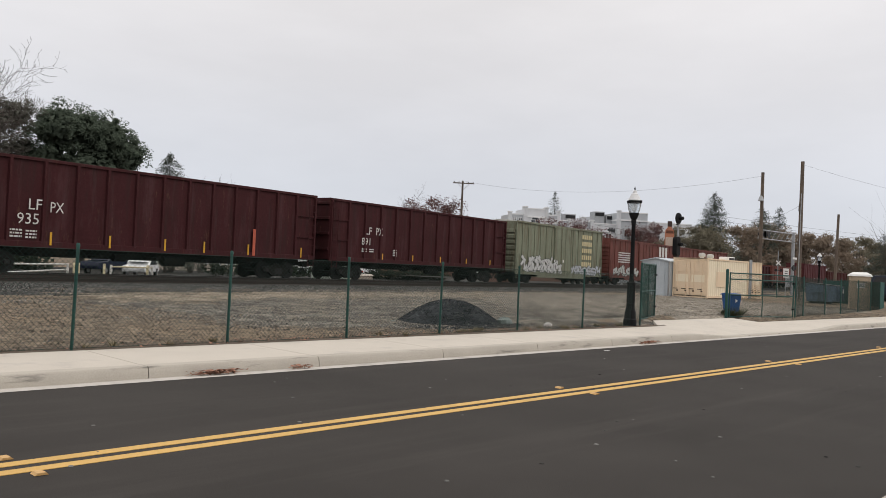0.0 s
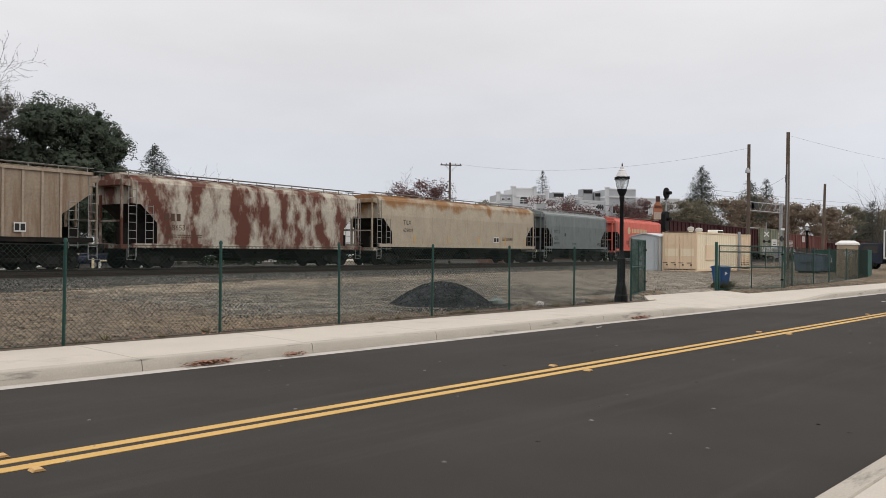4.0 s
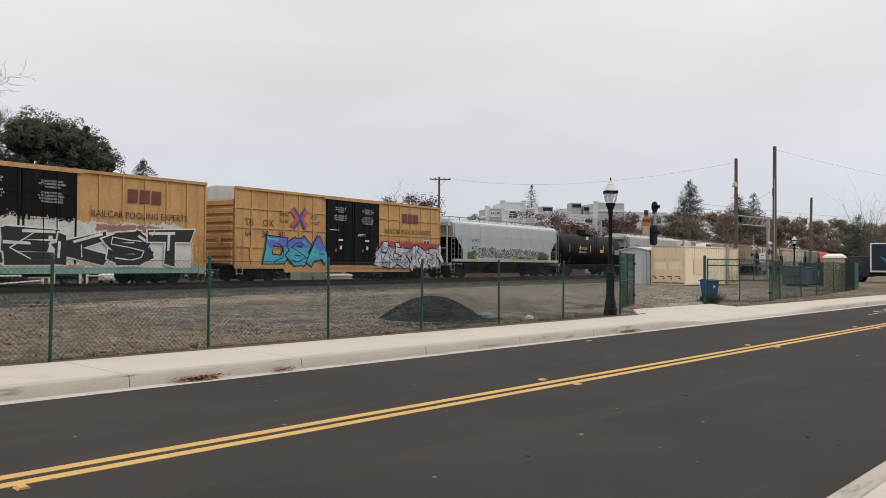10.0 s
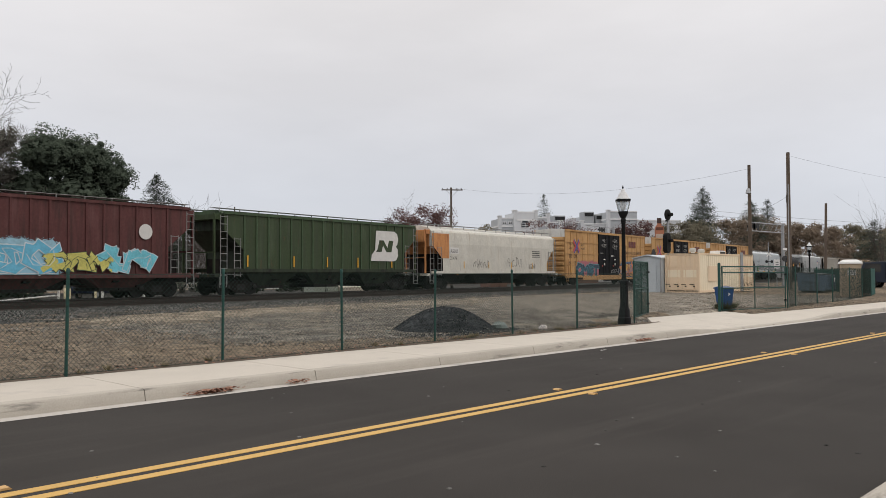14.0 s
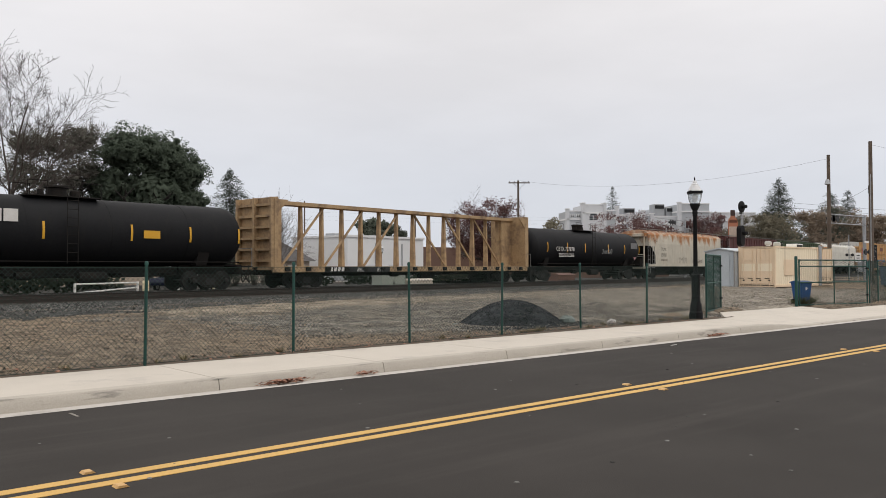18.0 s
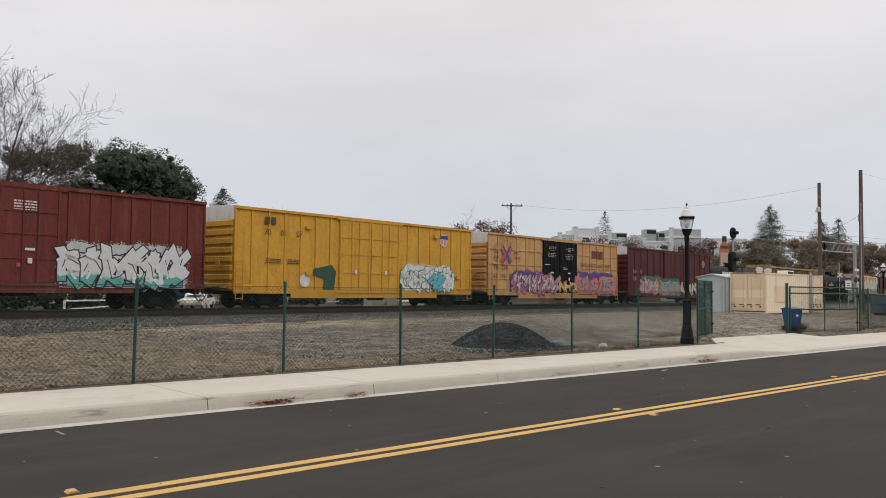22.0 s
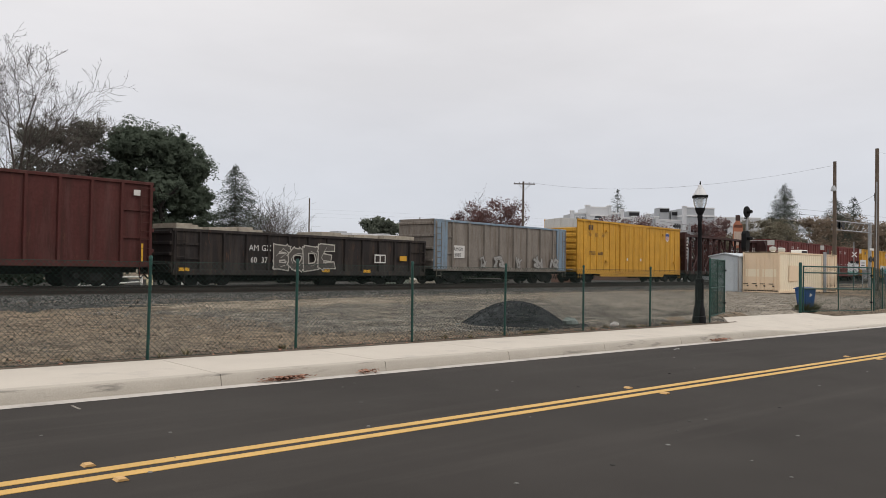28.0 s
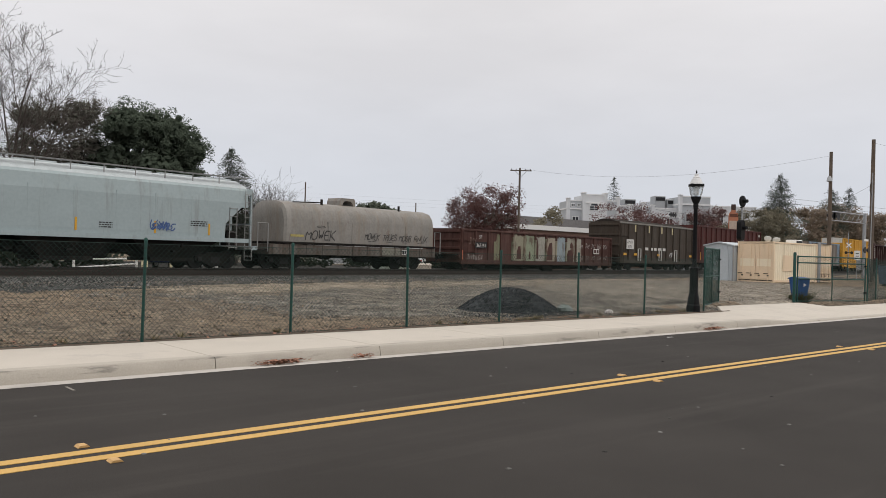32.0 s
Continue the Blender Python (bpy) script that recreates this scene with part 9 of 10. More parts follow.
def tan_boxcar(c, L, number, grid, label, badge_left=True):
    b = boxcar(c, L, BOXTAN, label, 5.1, 0.72, "grid", FADEW, FADEW, (-2.5, 2.5), DOORBLACK, 16, grid)
    bx, step, zl = (-7.25, 0.95, 2.5) if badge_left else (-4.75, 1.22, 3.05)
    letters(b, "TB", -8.85, zl, 0.55, LETTERBR)
    letters(b, "OX", -8.85 + step * 1.05, zl, 0.55, LETTERBR)
    for k, pair in enumerate(number):
        letters(b, pair, -8.85 + k * step, zl - 0.6, 0.52, LETTERBR)
    cross_badge(b, bx, 3.6, 0.58)
    for word, dx, z in (("next", -1.55, 3.68), ("load", -1.55, 3.31), ("any", 0.95, 3.68), ("road", 0.95, 3.31)):
        letters(b, word, bx + dx, z, 0.38, LETTERBR, 0.25)
    trade_mark(b, 5.0, 3.8, 1.9, 0.62)
    letters(b, "RAILCAR POOLING EXPERTS", 3.15, 3.05, 0.44, LETTERBR, 0, 0.92)
    for x, lines in ((-2.05, ("CLOSE THIS DOOR", "BEFORE CLOSING", "MAIN DOOR", "", "CIERRE ESTA PUERTA", "ANTES DE CERRAR LA", "PUERTA PRINCIPAL")),
                     (0.5, ("CLOSE AND LOCK", "BOTH DOORS BEFORE", "MOVING CAR", "", "CIERRE Y PONGA", "EL SEGURO EN AMBAS", "PUERTAS ANTES DE", "MOVER EL CARRO"))):
        for k, line in enumerate(lines):
            if line:
                letters(b, line, x + 0.18 + 0.034 * (18 - len(line)), 4.40 - k * 0.125, 0.118, LETTERW, 0, 1, -HW - 0.066)
    fine_print(b, -2.2, 3.05, 0.8, 2, None, -HW - 0.032)
    fine_print(b, 0.4, 2.95, 0.7, 3, None, -HW - 0.032)
    placard(b, 7.4, 2.3, 0.75, 0.4, LETTERW, LETTERB)
    reflectors(b, (-8.4, -5.2, 3.8, 6.6, 8.9), 1.25, 0.6)
    return b


b = tan_boxcar(-163.1, 19.05, ("64", "38", "90"), (0.25, 0.5, 0.75), "tan box car with black doors and blue graffiti", False)
graffiti(b, -7.2, -2.4, 0.8, 2.6, 3, (0.03, 0.34, 0.46), (0.015, 0.02, 0.035), 11, (0.05, 0.46, 0.42), None, -HW - 0.01, 0.50, fill2=(0.10, 0.14, 0.48), forms="DSA", split=1.9)
graffiti(b, 2.3, 9.3, 0.75, 2.3, 6, (0.56, 0.56, 0.56), (0.025, 0.025, 0.03), 12, (0.20, 0.26, 0.42), (0.36, 0.045, 0.05), -HW - 0.06, 0.42, rim=0.2, fill2=(0.42, 0.42, 0.44))
b = tan_boxcar(-184.0, 19.05, ("66", "75", "01"), (), "tan box car with black doors and large black-and-white graffiti")
graffiti(b, -2.9, 8.4, 0.8, 2.6, 5, (0.025, 0.025, 0.025), (0.62, 0.61, 0.58), 13, (0.6, 0.6, 0.58), (0.55, 0.54, 0.50), -HW - 0.06, 0.52, forms="NEKST", lean=0.0, drips=3)
tag(b, 2.2, 2.45, 4.6, 0.25, (0.30, 0.15, 0.12), 61, -HW - 0.04, 0.14)
part("painted_band", Shape().box(-9.4, 9.4, -HW - 0.045, -HW - 0.031, 0.5, 0.86), spray((0.20, 0.36, 0.30)), b, "pale green sprayed band along the sill")
graffiti(b, -8.0, -4.7, 0.95, 2.0, 3, (0.40, 0.36, 0.42), (0.22, 0.2, 0.3), 14, (0.25, 0.33, 0.45), None, -HW - 0.01)
tag(b, -4.4, 1.6, 2.0, 0.9, (0.05, 0.05, 0.05), 3)
part("painted_patch", Shape().lathe([(0.62, 0), (0.62, 0.006)], "y", (-9.0, -HW - 0.012, 3.2), 16), spray((0.03, 0.03, 0.03)), b, "black rounded patch with a pale rim")
b = tan_boxcar(-205.0, 19.0, ("64", "13", "26"), (0.25, 0.5, 0.75), "tan box car with black doors and dark blue graffiti")
graffiti(b, -7.2, -2.6, 0.8, 2.1, 4, (0.035, 0.06, 0.09), (0.05, 0.35, 0.40), 15, None, (0.40, 0.12, 0.14), -HW - 0.01, 0.46, forms="CMST", lean=0.0, rim=0.10)
graffiti(b, 2.6, 8.4, 0.8, 2.1, 5, (0.58, 0.37, 0.08), (0.035, 0.035, 0.08), 16, (0.10, 0.20, 0.42), (0.08, 0.15, 0.25), -HW - 0.06, 0.40, fill2=(0.54, 0.20, 0.08), rim=0.17)
tag(b, 0.2, 1.1, 2.0, 0.5, (0.45, 0.45, 0.45), 4, -HW - 0.07)

b = hopper(-226.2, 19.3, CREAMHOP, "cream covered hopper car with a faded orange end", "smooth", 4.2, 4.5, 1.3, roof=mat("pale_cream_roof", (0.62, 0.60, 0.55), 0.5))
for f in (0.0, ):
    part("orange_panel", Shape().prism([(-8.52, 3.95), (-6.5, 3.95), (-6.5, 2.2), (-7.35, 2.2), (-8.52, 3.1)], "y", -HW - 0.006, -HW + 0.02), ORANGEEND, b, "faded orange end panel")
    part("orange_end", Shape().box(-8.60, -8.56, -1.3, 1.3, 3.0, 4.1), ORANGEEND, b, "faded orange end sheet")
    part("orange_end", Shape().box(-9.12, -9.04, -1.3, 1.3, 3.35, 4.1), ORANGEEND, b, "faded orange end sheet")
for o in b.children:
    if o.name.split(".")[0] in ("end_roof", "end_post", "end_beam", "slope_sheet") and sum(v.co.x for v in o.data.vertices) < 0:
        o.data.materials[0] = ORANGEEND
placard(b, -6.45, 2.55, 1.2, 0.45, LETTERW, LETTERW)
letters(b, "ASOX", -6.35, 2.62, 0.36, LETTERB, 0, 1, -HW - 0.014)
letters(b, "21476", -6.4, 2.1, 0.36, LETTERB)
fine_print(b, 5.6, 2.9, 1.3, 4, LETTERB, -HW, 0.08)
tag(b, -3.4, 1.55, 2.2, 0.6, (0.06, 0.05, 0.05), 5)
tag(b, 1.4, 1.6, 2.2, 0.8, (0.06, 0.05, 0.05), 6)
tag(b, 5.0, 1.5, 1.0, 0.4, (0.03, 0.03, 0.03), 8)
reflectors(b, (-4.6, -1.2, 2.2, 5.6, 8.2), 1.5, 0.5, -HW - 0.01)
b = hopper(-245.3, 17.3, HOPGREEN, "dark green ribbed covered hopper car with a large pale emblem", "ribbed", 4.25, 4.45, 1.4, ribs=17, darkend=HOPDARK, roof=paint("green_rib_paint", (0.060, 0.092, 0.050), (0.06, 0.07, 0.05), 0.3))
word_bars(b, -5.85, 3.55, 10, 0.76, 0.42, spray((0.40, 0.44, 0.34)), 0.45)
word_bars(b, -5.85, 2.95, 8, 0.76, 0.42, spray((0.40, 0.44, 0.34)), 0.45)
letters(b, "44 91 86", -5.75, 1.75, 0.34)
em = part("emblem", Shape().prism([(4.42, 3.85), (6.25, 3.85), (6.55, 3.70), (6.66, 3.35), (6.55, 3.0), (6.42, 2.88), (6.6, 2.7), (6.62, 2.25), (6.45, 2.0), (6.2, 1.92), (3.92, 1.92), (4.02, 2.32), (4.34, 2.62)], "y", -HW - 0.09, -HW - 0.078), LETTERW, b, "large pale emblem of bent bands")
part("emblem_band", Shape().prism([(4.75, 3.25), (5.15, 3.25), (5.55, 2.78), (5.70, 3.25), (6.15, 3.25), (5.95, 2.50), (5.45, 2.50), (5.10, 2.92), (4.95, 2.50), (4.40, 2.50), (4.55, 2.66)], "y", -HW - 0.097, -HW - 0.091), HOPGREEN, em)
reflectors(b, (-6.05, -2.7, 0.0, 2.7, 6.0), 1.5, 0.6, -HW - 0.075)
b = hopper(-263.4, 17.0, HOPBROWN, "brown ribbed covered hopper car with blue and yellow graffiti", "ribbed", 4.3, 4.48, 1.15, ribs=17, darkend=HOPBROWN)
graffiti(b, -5.4, -1.6, 1.2, 2.0, 3, (0.58, 0.45, 0.05), (0.10, 0.30, 0.16), 17, (0.35, 0.2, 0.35), (0.2, 0.32, 0.22), -HW - 0.08)
graffiti(b, -2.0, 1.6, 1.15, 2.4, 3, (0.10, 0.42, 0.60), (0.55, 0.60, 0.62), 18, None, (0.25, 0.45, 0.55), -HW - 0.10)
graffiti(b, 1.2, 4.2, 1.2, 2.1, 3, (0.55, 0.50, 0.10), (0.05, 0.08, 0.05), 19, None, None, -HW - 0.13)
graffiti(b, 3.8, 6.2, 1.15, 2.3, 2, (0.12, 0.50, 0.60), (0.5, 0.55, 0.58), 20, None, None, -HW - 0.16)
part("emblem", Shape().lathe([(0.36, 0), (0.36, 0.006)], "y", (5.9, -HW - 0.085, 3.1), 18), LETTERW, b)
fine_print(b, -4.6, 2.2, 1.6, 2)
b = hopper(-282.0, 18.3, rusted("cream_rusting_hopper", (0.50, 0.46, 0.38), (0.33, 0.145, 0.055), 2.7, 4.25, 0.26, (0.34, 0.25, 0.15), 0.9, 0.45), "cream covered hopper car with rust running from the roof", "smooth", 4.2, 4.5, 1.35,
           roof=paint("rusting_roof", (0.46, 0.38, 0.29), (0.33, 0.13, 0.055), 0.75))
letters(b, "TCMX", -5.6, 2.62, 0.42, LETTERB)
letters(b, "350159", -5.6, 2.08, 0.42, LETTERB)
fine_print(b, -5.6, 1.75, 1.4, 2, LETTERBR)
tag(b, -1.8, 1.5, 2.0, 0.7, (0.10, 0.08, 0.07), 9)
tag(b, 1.5, 1.5, 2.5, 0.4, (0.12, 0.10, 0.09), 10)
tag(b, -7.4, 3.2, 1.2, 0.7, (0.06, 0.05, 0.05), 11, -HW - 0.01)
b = tankcar(-300.1, 18.3, TANKBLACK, "black tank car with yellow reflectors")
letters(b, "CBTX 737878", -5.6, 2.35, 0.46, LETTERW, 0, 1, -1.5)
fine_print(b, -5.2, 2.1, 2.2, 3, None, -1.5)
part("notice", Shape().box(6.6, 7.8, -1.50, -1.49, 2.7, 3.2), spray((0.16, 0.16, 0.16)), b, "grey notice")
part("hazard_diamond", Shape().lathe([(0.24, 0), (0.24, 0.008)], "y", (7.7, -1.30, 1.95), 4), spray((0.52, 0.25, 0.25)), b, "pink hazard diamond")
tag(b, 1.5, 2.2, 1.7, 0.4, (0.3, 0.3, 0.3), 12, -1.49)
b = centrebeam(-321.1, 22.95, BEAMTAN, "empty tan centre-beam flat car with rusted uprights", 4.62, 1.10, 1)
word_bars(b, -7.6, 0.88, 4, 0.28, 0.22, LETTERW, 0.3, -HW + 0.02)
letters(b, "862", -5.6, 0.86, 0.32, LETTERW, 0.2, 1.2, -HW + 0.02)
letters(b, "877", -4.0, 0.86, 0.32, LETTERW, 0.2, 1.2, -HW + 0.02)
part("black_panel", Shape().box(-8.0, -2.9, -HW + 0.025, -HW + 0.029, 0.83, 1.14), BLACK, b, "black lettering panel")
b = tankcar(-342.9, 18.4, TANKBLACK, "black tank car with a broad white name bar")
word_bars(b, -5.8, 2.92, 6, 0.62, 0.50, LETTERW, 0.12, -1.485)
letters(b, "PROX 45619", -5.8, 2.42, 0.33, LETTERW, 0, 1, -1.5)
fine_print(b, -5.8, 2.15, 1.6, 2, None, -1.5)
part("notice", Shape().box(3.2, 4.0, -1.50, -1.49, 2.4, 2.75), REFLECT, b, "yellow notice")
b = boxcar(-361.9, 19.0, BOXMAROON, "maroon box car with a plug door and colourful graffiti", 5.1, 0.75, "plain", FADEW, FADEW, (-2.0, 1.9), None, 14, (0.55,), 1)
letters(b, "BN", -8.5, 2.75, 0.52, LETTERFADE)
letters(b, "SF", -7.1, 2.75, 0.52, LETTERFADE)
letters(b, "760", -8.6, 2.1, 0.52, LETTERFADE)
letters(b, "CLOSE AND LOCK DOORS", -1.75, 4.05, 0.19)
letters(b, "BEFORE MOVING CAR", -1.6, 3.82, 0.19)
part("emblem", Shape().lathe([(0.30, 0), (0.30, 0.004), (0.40, 0.004), (0.40, 0)], "y", (7.6, -HW - 0.012, 4.05), 24), LETTERFADE, b, "faded round cream ring")
part("emblem_bar", Shape().box(7.34, 7.86, -HW - 0.012, -HW - 0.006, 3.98, 4.12).box(7.53, 7.67, -HW - 0.0118, -HW - 0.0062, 3.78, 4.32), LETTERFADE, b)
graffiti(b, -7.0, -2.6, 0.8, 2.35, 4, (0.42, 0.34, 0.29), (0.20, 0.035, 0.04), 21, (0.50, 0.47, 0.44), (0.045, 0.15, 0.11), -HW - 0.01, rim=0.13, fill2=(0.40, 0.16, 0.15))
graffiti(b, -2.6, 1.4, 0.8, 2.2, 3, (0.10, 0.21, 0.28), (0.42, 0.40, 0.36), 22, (0.24, 0.30, 0.1), (0.035, 0.14, 0.10), -HW - 0.07, rim=0.13, fill2=(0.34, 0.20, 0.17))
graffiti(b, 2.2, 7.2, 0.85, 2.0, 4, (0.52, 0.48, 0.40), (0.10, 0.12, 0.06), 23, (0.28, 0.30, 0.12), None, -HW - 0.01)
fine_print(b, 6.2, 2.2, 0.4, 5)
reflectors(b, (-4.0, 3.2, 6.4), 1.0, 0.18, -HW - 0.03, 0.5)
b = tan_boxcar(-382.8, 18.9, ("63", "99", "38"), (0.25, 0.5, 0.75), "tan box car with black doors and pink and orange graffiti")
graffiti(b, -6.6, -0.4, 0.8, 2.3, 6, (0.44, 0.24, 0.25), (0.07, 0.03, 0.10), 24, (0.50, 0.44, 0.46), (0.10, 0.06, 0.22), -HW - 0.01, 0.36, fill2=(0.34, 0.11, 0.16), rim=0.15)
graffiti(b, -0.2, 2.3, 0.95, 1.9, 3, (0.60, 0.37, 0.10), (0.10, 0.065, 0.035), 25, (0.66, 0.50, 0.24), None, -HW - 0.07, 0.60, forms="NHC", lean=0.0, rim=0.12)
graffiti(b, 2.3, 8.6, 0.8, 2.4, 5, (0.56, 0.19, 0.10), (0.045, 0.06, 0.12), 26, (0.10, 0.30, 0.46), (0.075, 0.05, 0.23), -HW - 0.06, 0.36, fill2=(0.58, 0.16, 0.15), rim=0.12)
tag(b, -9.1, 3.0, 1.6, 1.6, (0.10, 0.06, 0.04), 13)
for c, n1 in ((-403.7, ("70", "01", "07")), (-491.0, ("70", "01", "50"))):
    b = boxcar(c, 19.1 if n1[2] == "07" else 18.9, BOXYELLOW, "bright yellow box car with double doors" + (" and white graffiti" if n1[2] == "07" else ""), 5.1, 0.75, "plain", FADEW, FADEW, (-2.55, 2.4), None, 18, (), 2)
    word_bars(b, -7.7, 4.3, 2, 0.4, 0.38, LETTERBR, 0.3)
    for k, pair in enumerate(n1):
        letters(b, pair, -7.75 + k * 1.05, 3.75, 0.46, LETTERBR)
    shield(b, 6.65, 4.2, 0.38)
    fine_print(b, -7.6, 2.5, 1.0, 3, LETTERBR)
    fine_print(b, -6.2, 2.5, 0.8, 3, LETTERBR)
    for x, z in ((-5.0, 4.35), (-5.0, 1.85), (5.6, 4.45), (7.9, 1.9)):
        part("bracket", Shape().box(x, x + 0.4, -HW - 0.10, -HW, z - 0.12, z + 0.05), BOXYELLOW, b)
    reflectors(b, (-8.8, 8.6), 1.05, 0.16, -HW, 0.9)
    if n1[2] == "07":
        graffiti(b, 2.7, 7.4, 0.85, 2.35, 6, (0.64, 0.65, 0.64), (0.03, 0.09, 0.05), 27, (0.50, 0.52, 0.52), (0.60, 0.61, 0.60), -HW - 0.01, 0.40)
        graffiti(b, 5.3, 6.4, 0.9, 2.2, 1, (0.08, 0.42, 0.52), (0.02, 0.10, 0.12), 28, None, None, -HW - 0.10, 0.5)
        part("painted_patch", Shape().prism([(-4.4, 2.1), (-3.1, 2.35), (-2.75, 2.0), (-2.9, 0.95), (-3.7, 0.95), (-3.6, 1.6), (-4.4, 1.75)], "y", -HW - 0.014, -HW - 0.006), spray((0.03, 0.085, 0.05)), b, "dark green sprayed patch")
        part("painted_patch", Shape().lathe([(0.36, 0), (0.36, 0.006)], "y", (-5.0, -HW - 0.014, 1.45), 12), spray((0.6, 0.6, 0.58)), b, "white sprayed blob")
b = boxcar(-424.3, 18.8, BOXRED, "faded red box car with grey and turquoise graffiti", 5.1, 0.95, "plain", BOXRED, FADEW, (-2.45, 2.5), paint("boxcar_dark_red_door", (0.15, 0.036, 0.032), (0.09, 0.03, 0.026), 0.35), 20, (), 2)
for r_, n in enumerate((8, 7, 7)):
    word_bars(b, -6.3, 4.15 - r_ * 0.36, n, 0.23, 0.22, LETTERY, 0.25)
part("emblem", Shape().lathe([(0.5, 0), (0.5, 0.006)], "y", (-7.75, -HW - 0.012, 4.05), 18), spray((0.05, 0.045, 0.035)), b, "round dark emblem")
letters(b, "SOR", -8.5, 2.6, 0.42, LETTERW)
letters(b, "218372", -8.5, 2.0, 0.42, LETTERW)
graffiti(b, -8.0, -2.2, 1.05, 2.4, 5, (0.12, 0.105, 0.115), (0.035, 0.03, 0.04), 29, (0.3, 0.28, 0.3), (0.14, 0.11, 0.10), -HW - 0.01)
graffiti(b, 2.6, 8.2, 1.0, 2.65, 6, (0.10, 0.36, 0.32), (0.03, 0.03, 0.04), 30, (0.62, 0.62, 0.62), (0.45, 0.47, 0.47), -HW - 0.06, 0.44, fill2=(0.60, 0.61, 0.61), split=1.45)
part("painted_band", Shape().box(2.5, 8.4, -HW - 0.018, -HW - 0.012, 0.98, 1.5), spray((0.10, 0.36, 0.32)), b, "turquoise sprayed band")
for x in (-1.9, 0.6):
    fine_print(b, x, 4.35, 0.9, 4, None, -HW - 0.032, 0.06)
reflectors(b, (-9.0, -5.5, -2.8, 3.4, 5.6), 1.25, 0.55)
tag(b, -9.2, 3.0, 1.4, 1.0, (0.45, 0.42, 0.40), 14)
b = boxcar(-445.1, 18.7, DULLRED, "dull red box car with silver graffiti along its foot", 5.12, 0.95, "plain", DULLRED, FADEW, (-4.5, 0.3), None, 18, (), 2)
graffiti(b, 1.9, 8.9, 0.95, 2.35, 7, (0.40, 0.44, 0.47), (0.05, 0.055, 0.075), 31, (0.10, 0.24, 0.34), (0.045, 0.055, 0.08), -HW - 0.01, 0.38, fill2=(0.14, 0.24, 0.31))
graffiti(b, -8.9, -3.9, 0.95, 2.2, 5, (0.24, 0.27, 0.30), (0.045, 0.045, 0.06), 32, (0.40, 0.36, 0.36), (0.04, 0.05, 0.07), -HW - 0.01, 0.40, fill2=(0.11, 0.13, 0.17))
for x in (-3.2, -1.0):
    fine_print(b, x, 4.4, 0.8, 3, None, -HW - 0.032, 0.06)
for x, word in ((-8.4, "GR"), (-6.9, "RY")):
    letters(b, word, x, 3.05, 0.46)
letters(b, "120", -8.5, 2.55, 0.42)
tag(b, -8.6, 3.5, 0.9, 0.8, (0.5, 0.47, 0.45), 33, -HW, 0.06)
reflectors(b, (2.0, 4.8, 7.6), 1.3, 0.6, -HW - 0.09)
b = centrebeam(-468.7, 22.95, BEAMBROWN, "empty dark brown centre-beam flat car", 4.78, 1.05, 2)
fine_print(b, 9.95, 3.95, 0.42, 15, None, -0.31, 0.055)
fine_print(b, 10.55, 3.95, 0.40, 9, None, -0.31, 0.055)
letters(b, "200", -5.4, 0.86, 0.32, LETTERW, 0, 1.1, -HW + 0.02)
letters(b, "528", -4.2, 0.86, 0.32, LETTERW, 0, 1.1, -HW + 0.02)
for k in range(7):
    part("lettering_bar", Shape().box(-11.35, -11.15, -HW - 0.02, -HW - 0.011, 4.2 - k * 0.32, 4.4 - k * 0.32), LETTERW, b)
b = gondola(-509.8, 15.4, GONGREY, "warm grey gondola with dusty blue ends", 4.1, 0.95, 10, LOADDARK, GONBLUE, 0.07, 0.0)
for x in (-7.1, 7.05):
    part("blue_panel", Shape().box(x - 0.62, x + 0.62, -HW - 0.012, -HW + 0.09, 0.95, 3.98), GONBLUE, b, "dusty blue end panel")
part("notice", Shape().box(-5.9, -4.7, -HW + 0.02, -HW + 0.045, 1.7, 2.5), LETTERW, b, "white sheet with sprayed code")
letters(b, "AMGX", -5.85, 2.15, 0.34, LETTERB, 0, 1, -HW + 0.015)
letters(b, "5080", -5.75, 1.78, 0.34, LETTERB, 0, 1, -HW + 0.015)
for x, w in ((-3.0, 0.4), (-1.4, 0.9), (1.1, 0.5), (3.4, 0.8), (5.6, 0.7)):
    graffiti(b, x, x + w, 1.05, 1.9, 1, (0.30, 0.29, 0.27), (0.06, 0.05, 0.045), int(x * 10) + 60, None, None, -HW - 0.03)
b = gondola(-527.0, 17.3, GONBLACK, "low charcoal gondola with outlined bubble graffiti and timber load", 2.65, 0.62, 14, LOADDARK, None, 0.05, 0.0)
letters(b, "AM", -4.5, 1.75, 0.42)
letters(b, "GX", -3.75, 1.75, 0.42)
letters(b, "60", -4.4, 1.15, 0.40)
letters(b, "37", -3.75, 1.15, 0.40)
graffiti(b, -2.9, 1.0, 0.8, 2.1, 4, (0.085, 0.075, 0.065), (0.42, 0.39, 0.34), 33, None, None, -HW - 0.035, 0.32, forms="BODE", lean=0.0, rim=0.22)
for x, w in ((-8.3, 5.2), (0.5, 7.3)):
    rs = random.Random(int(x))
    for k in range(9):
        x0 = x + w * k / 9
        part("timber_baulk", Shape().box(x0, x0 + rs.uniform(0.6, 1.6), -1.2 + 0.25 * (k % 3), 0.9, 2.55, 2.78 + rs.uniform(0.0, 0.16)), LOADPALE, b, "pale broken timber")
placard(b, 4.2, 1.25, 0.9, 0.5, LETTERW, GONBLACK, -HW - 0.03)
reflectors(b, (-8.1, 0.5, 3.6), 0.7, 0.16, -HW - 0.04, 0.55)
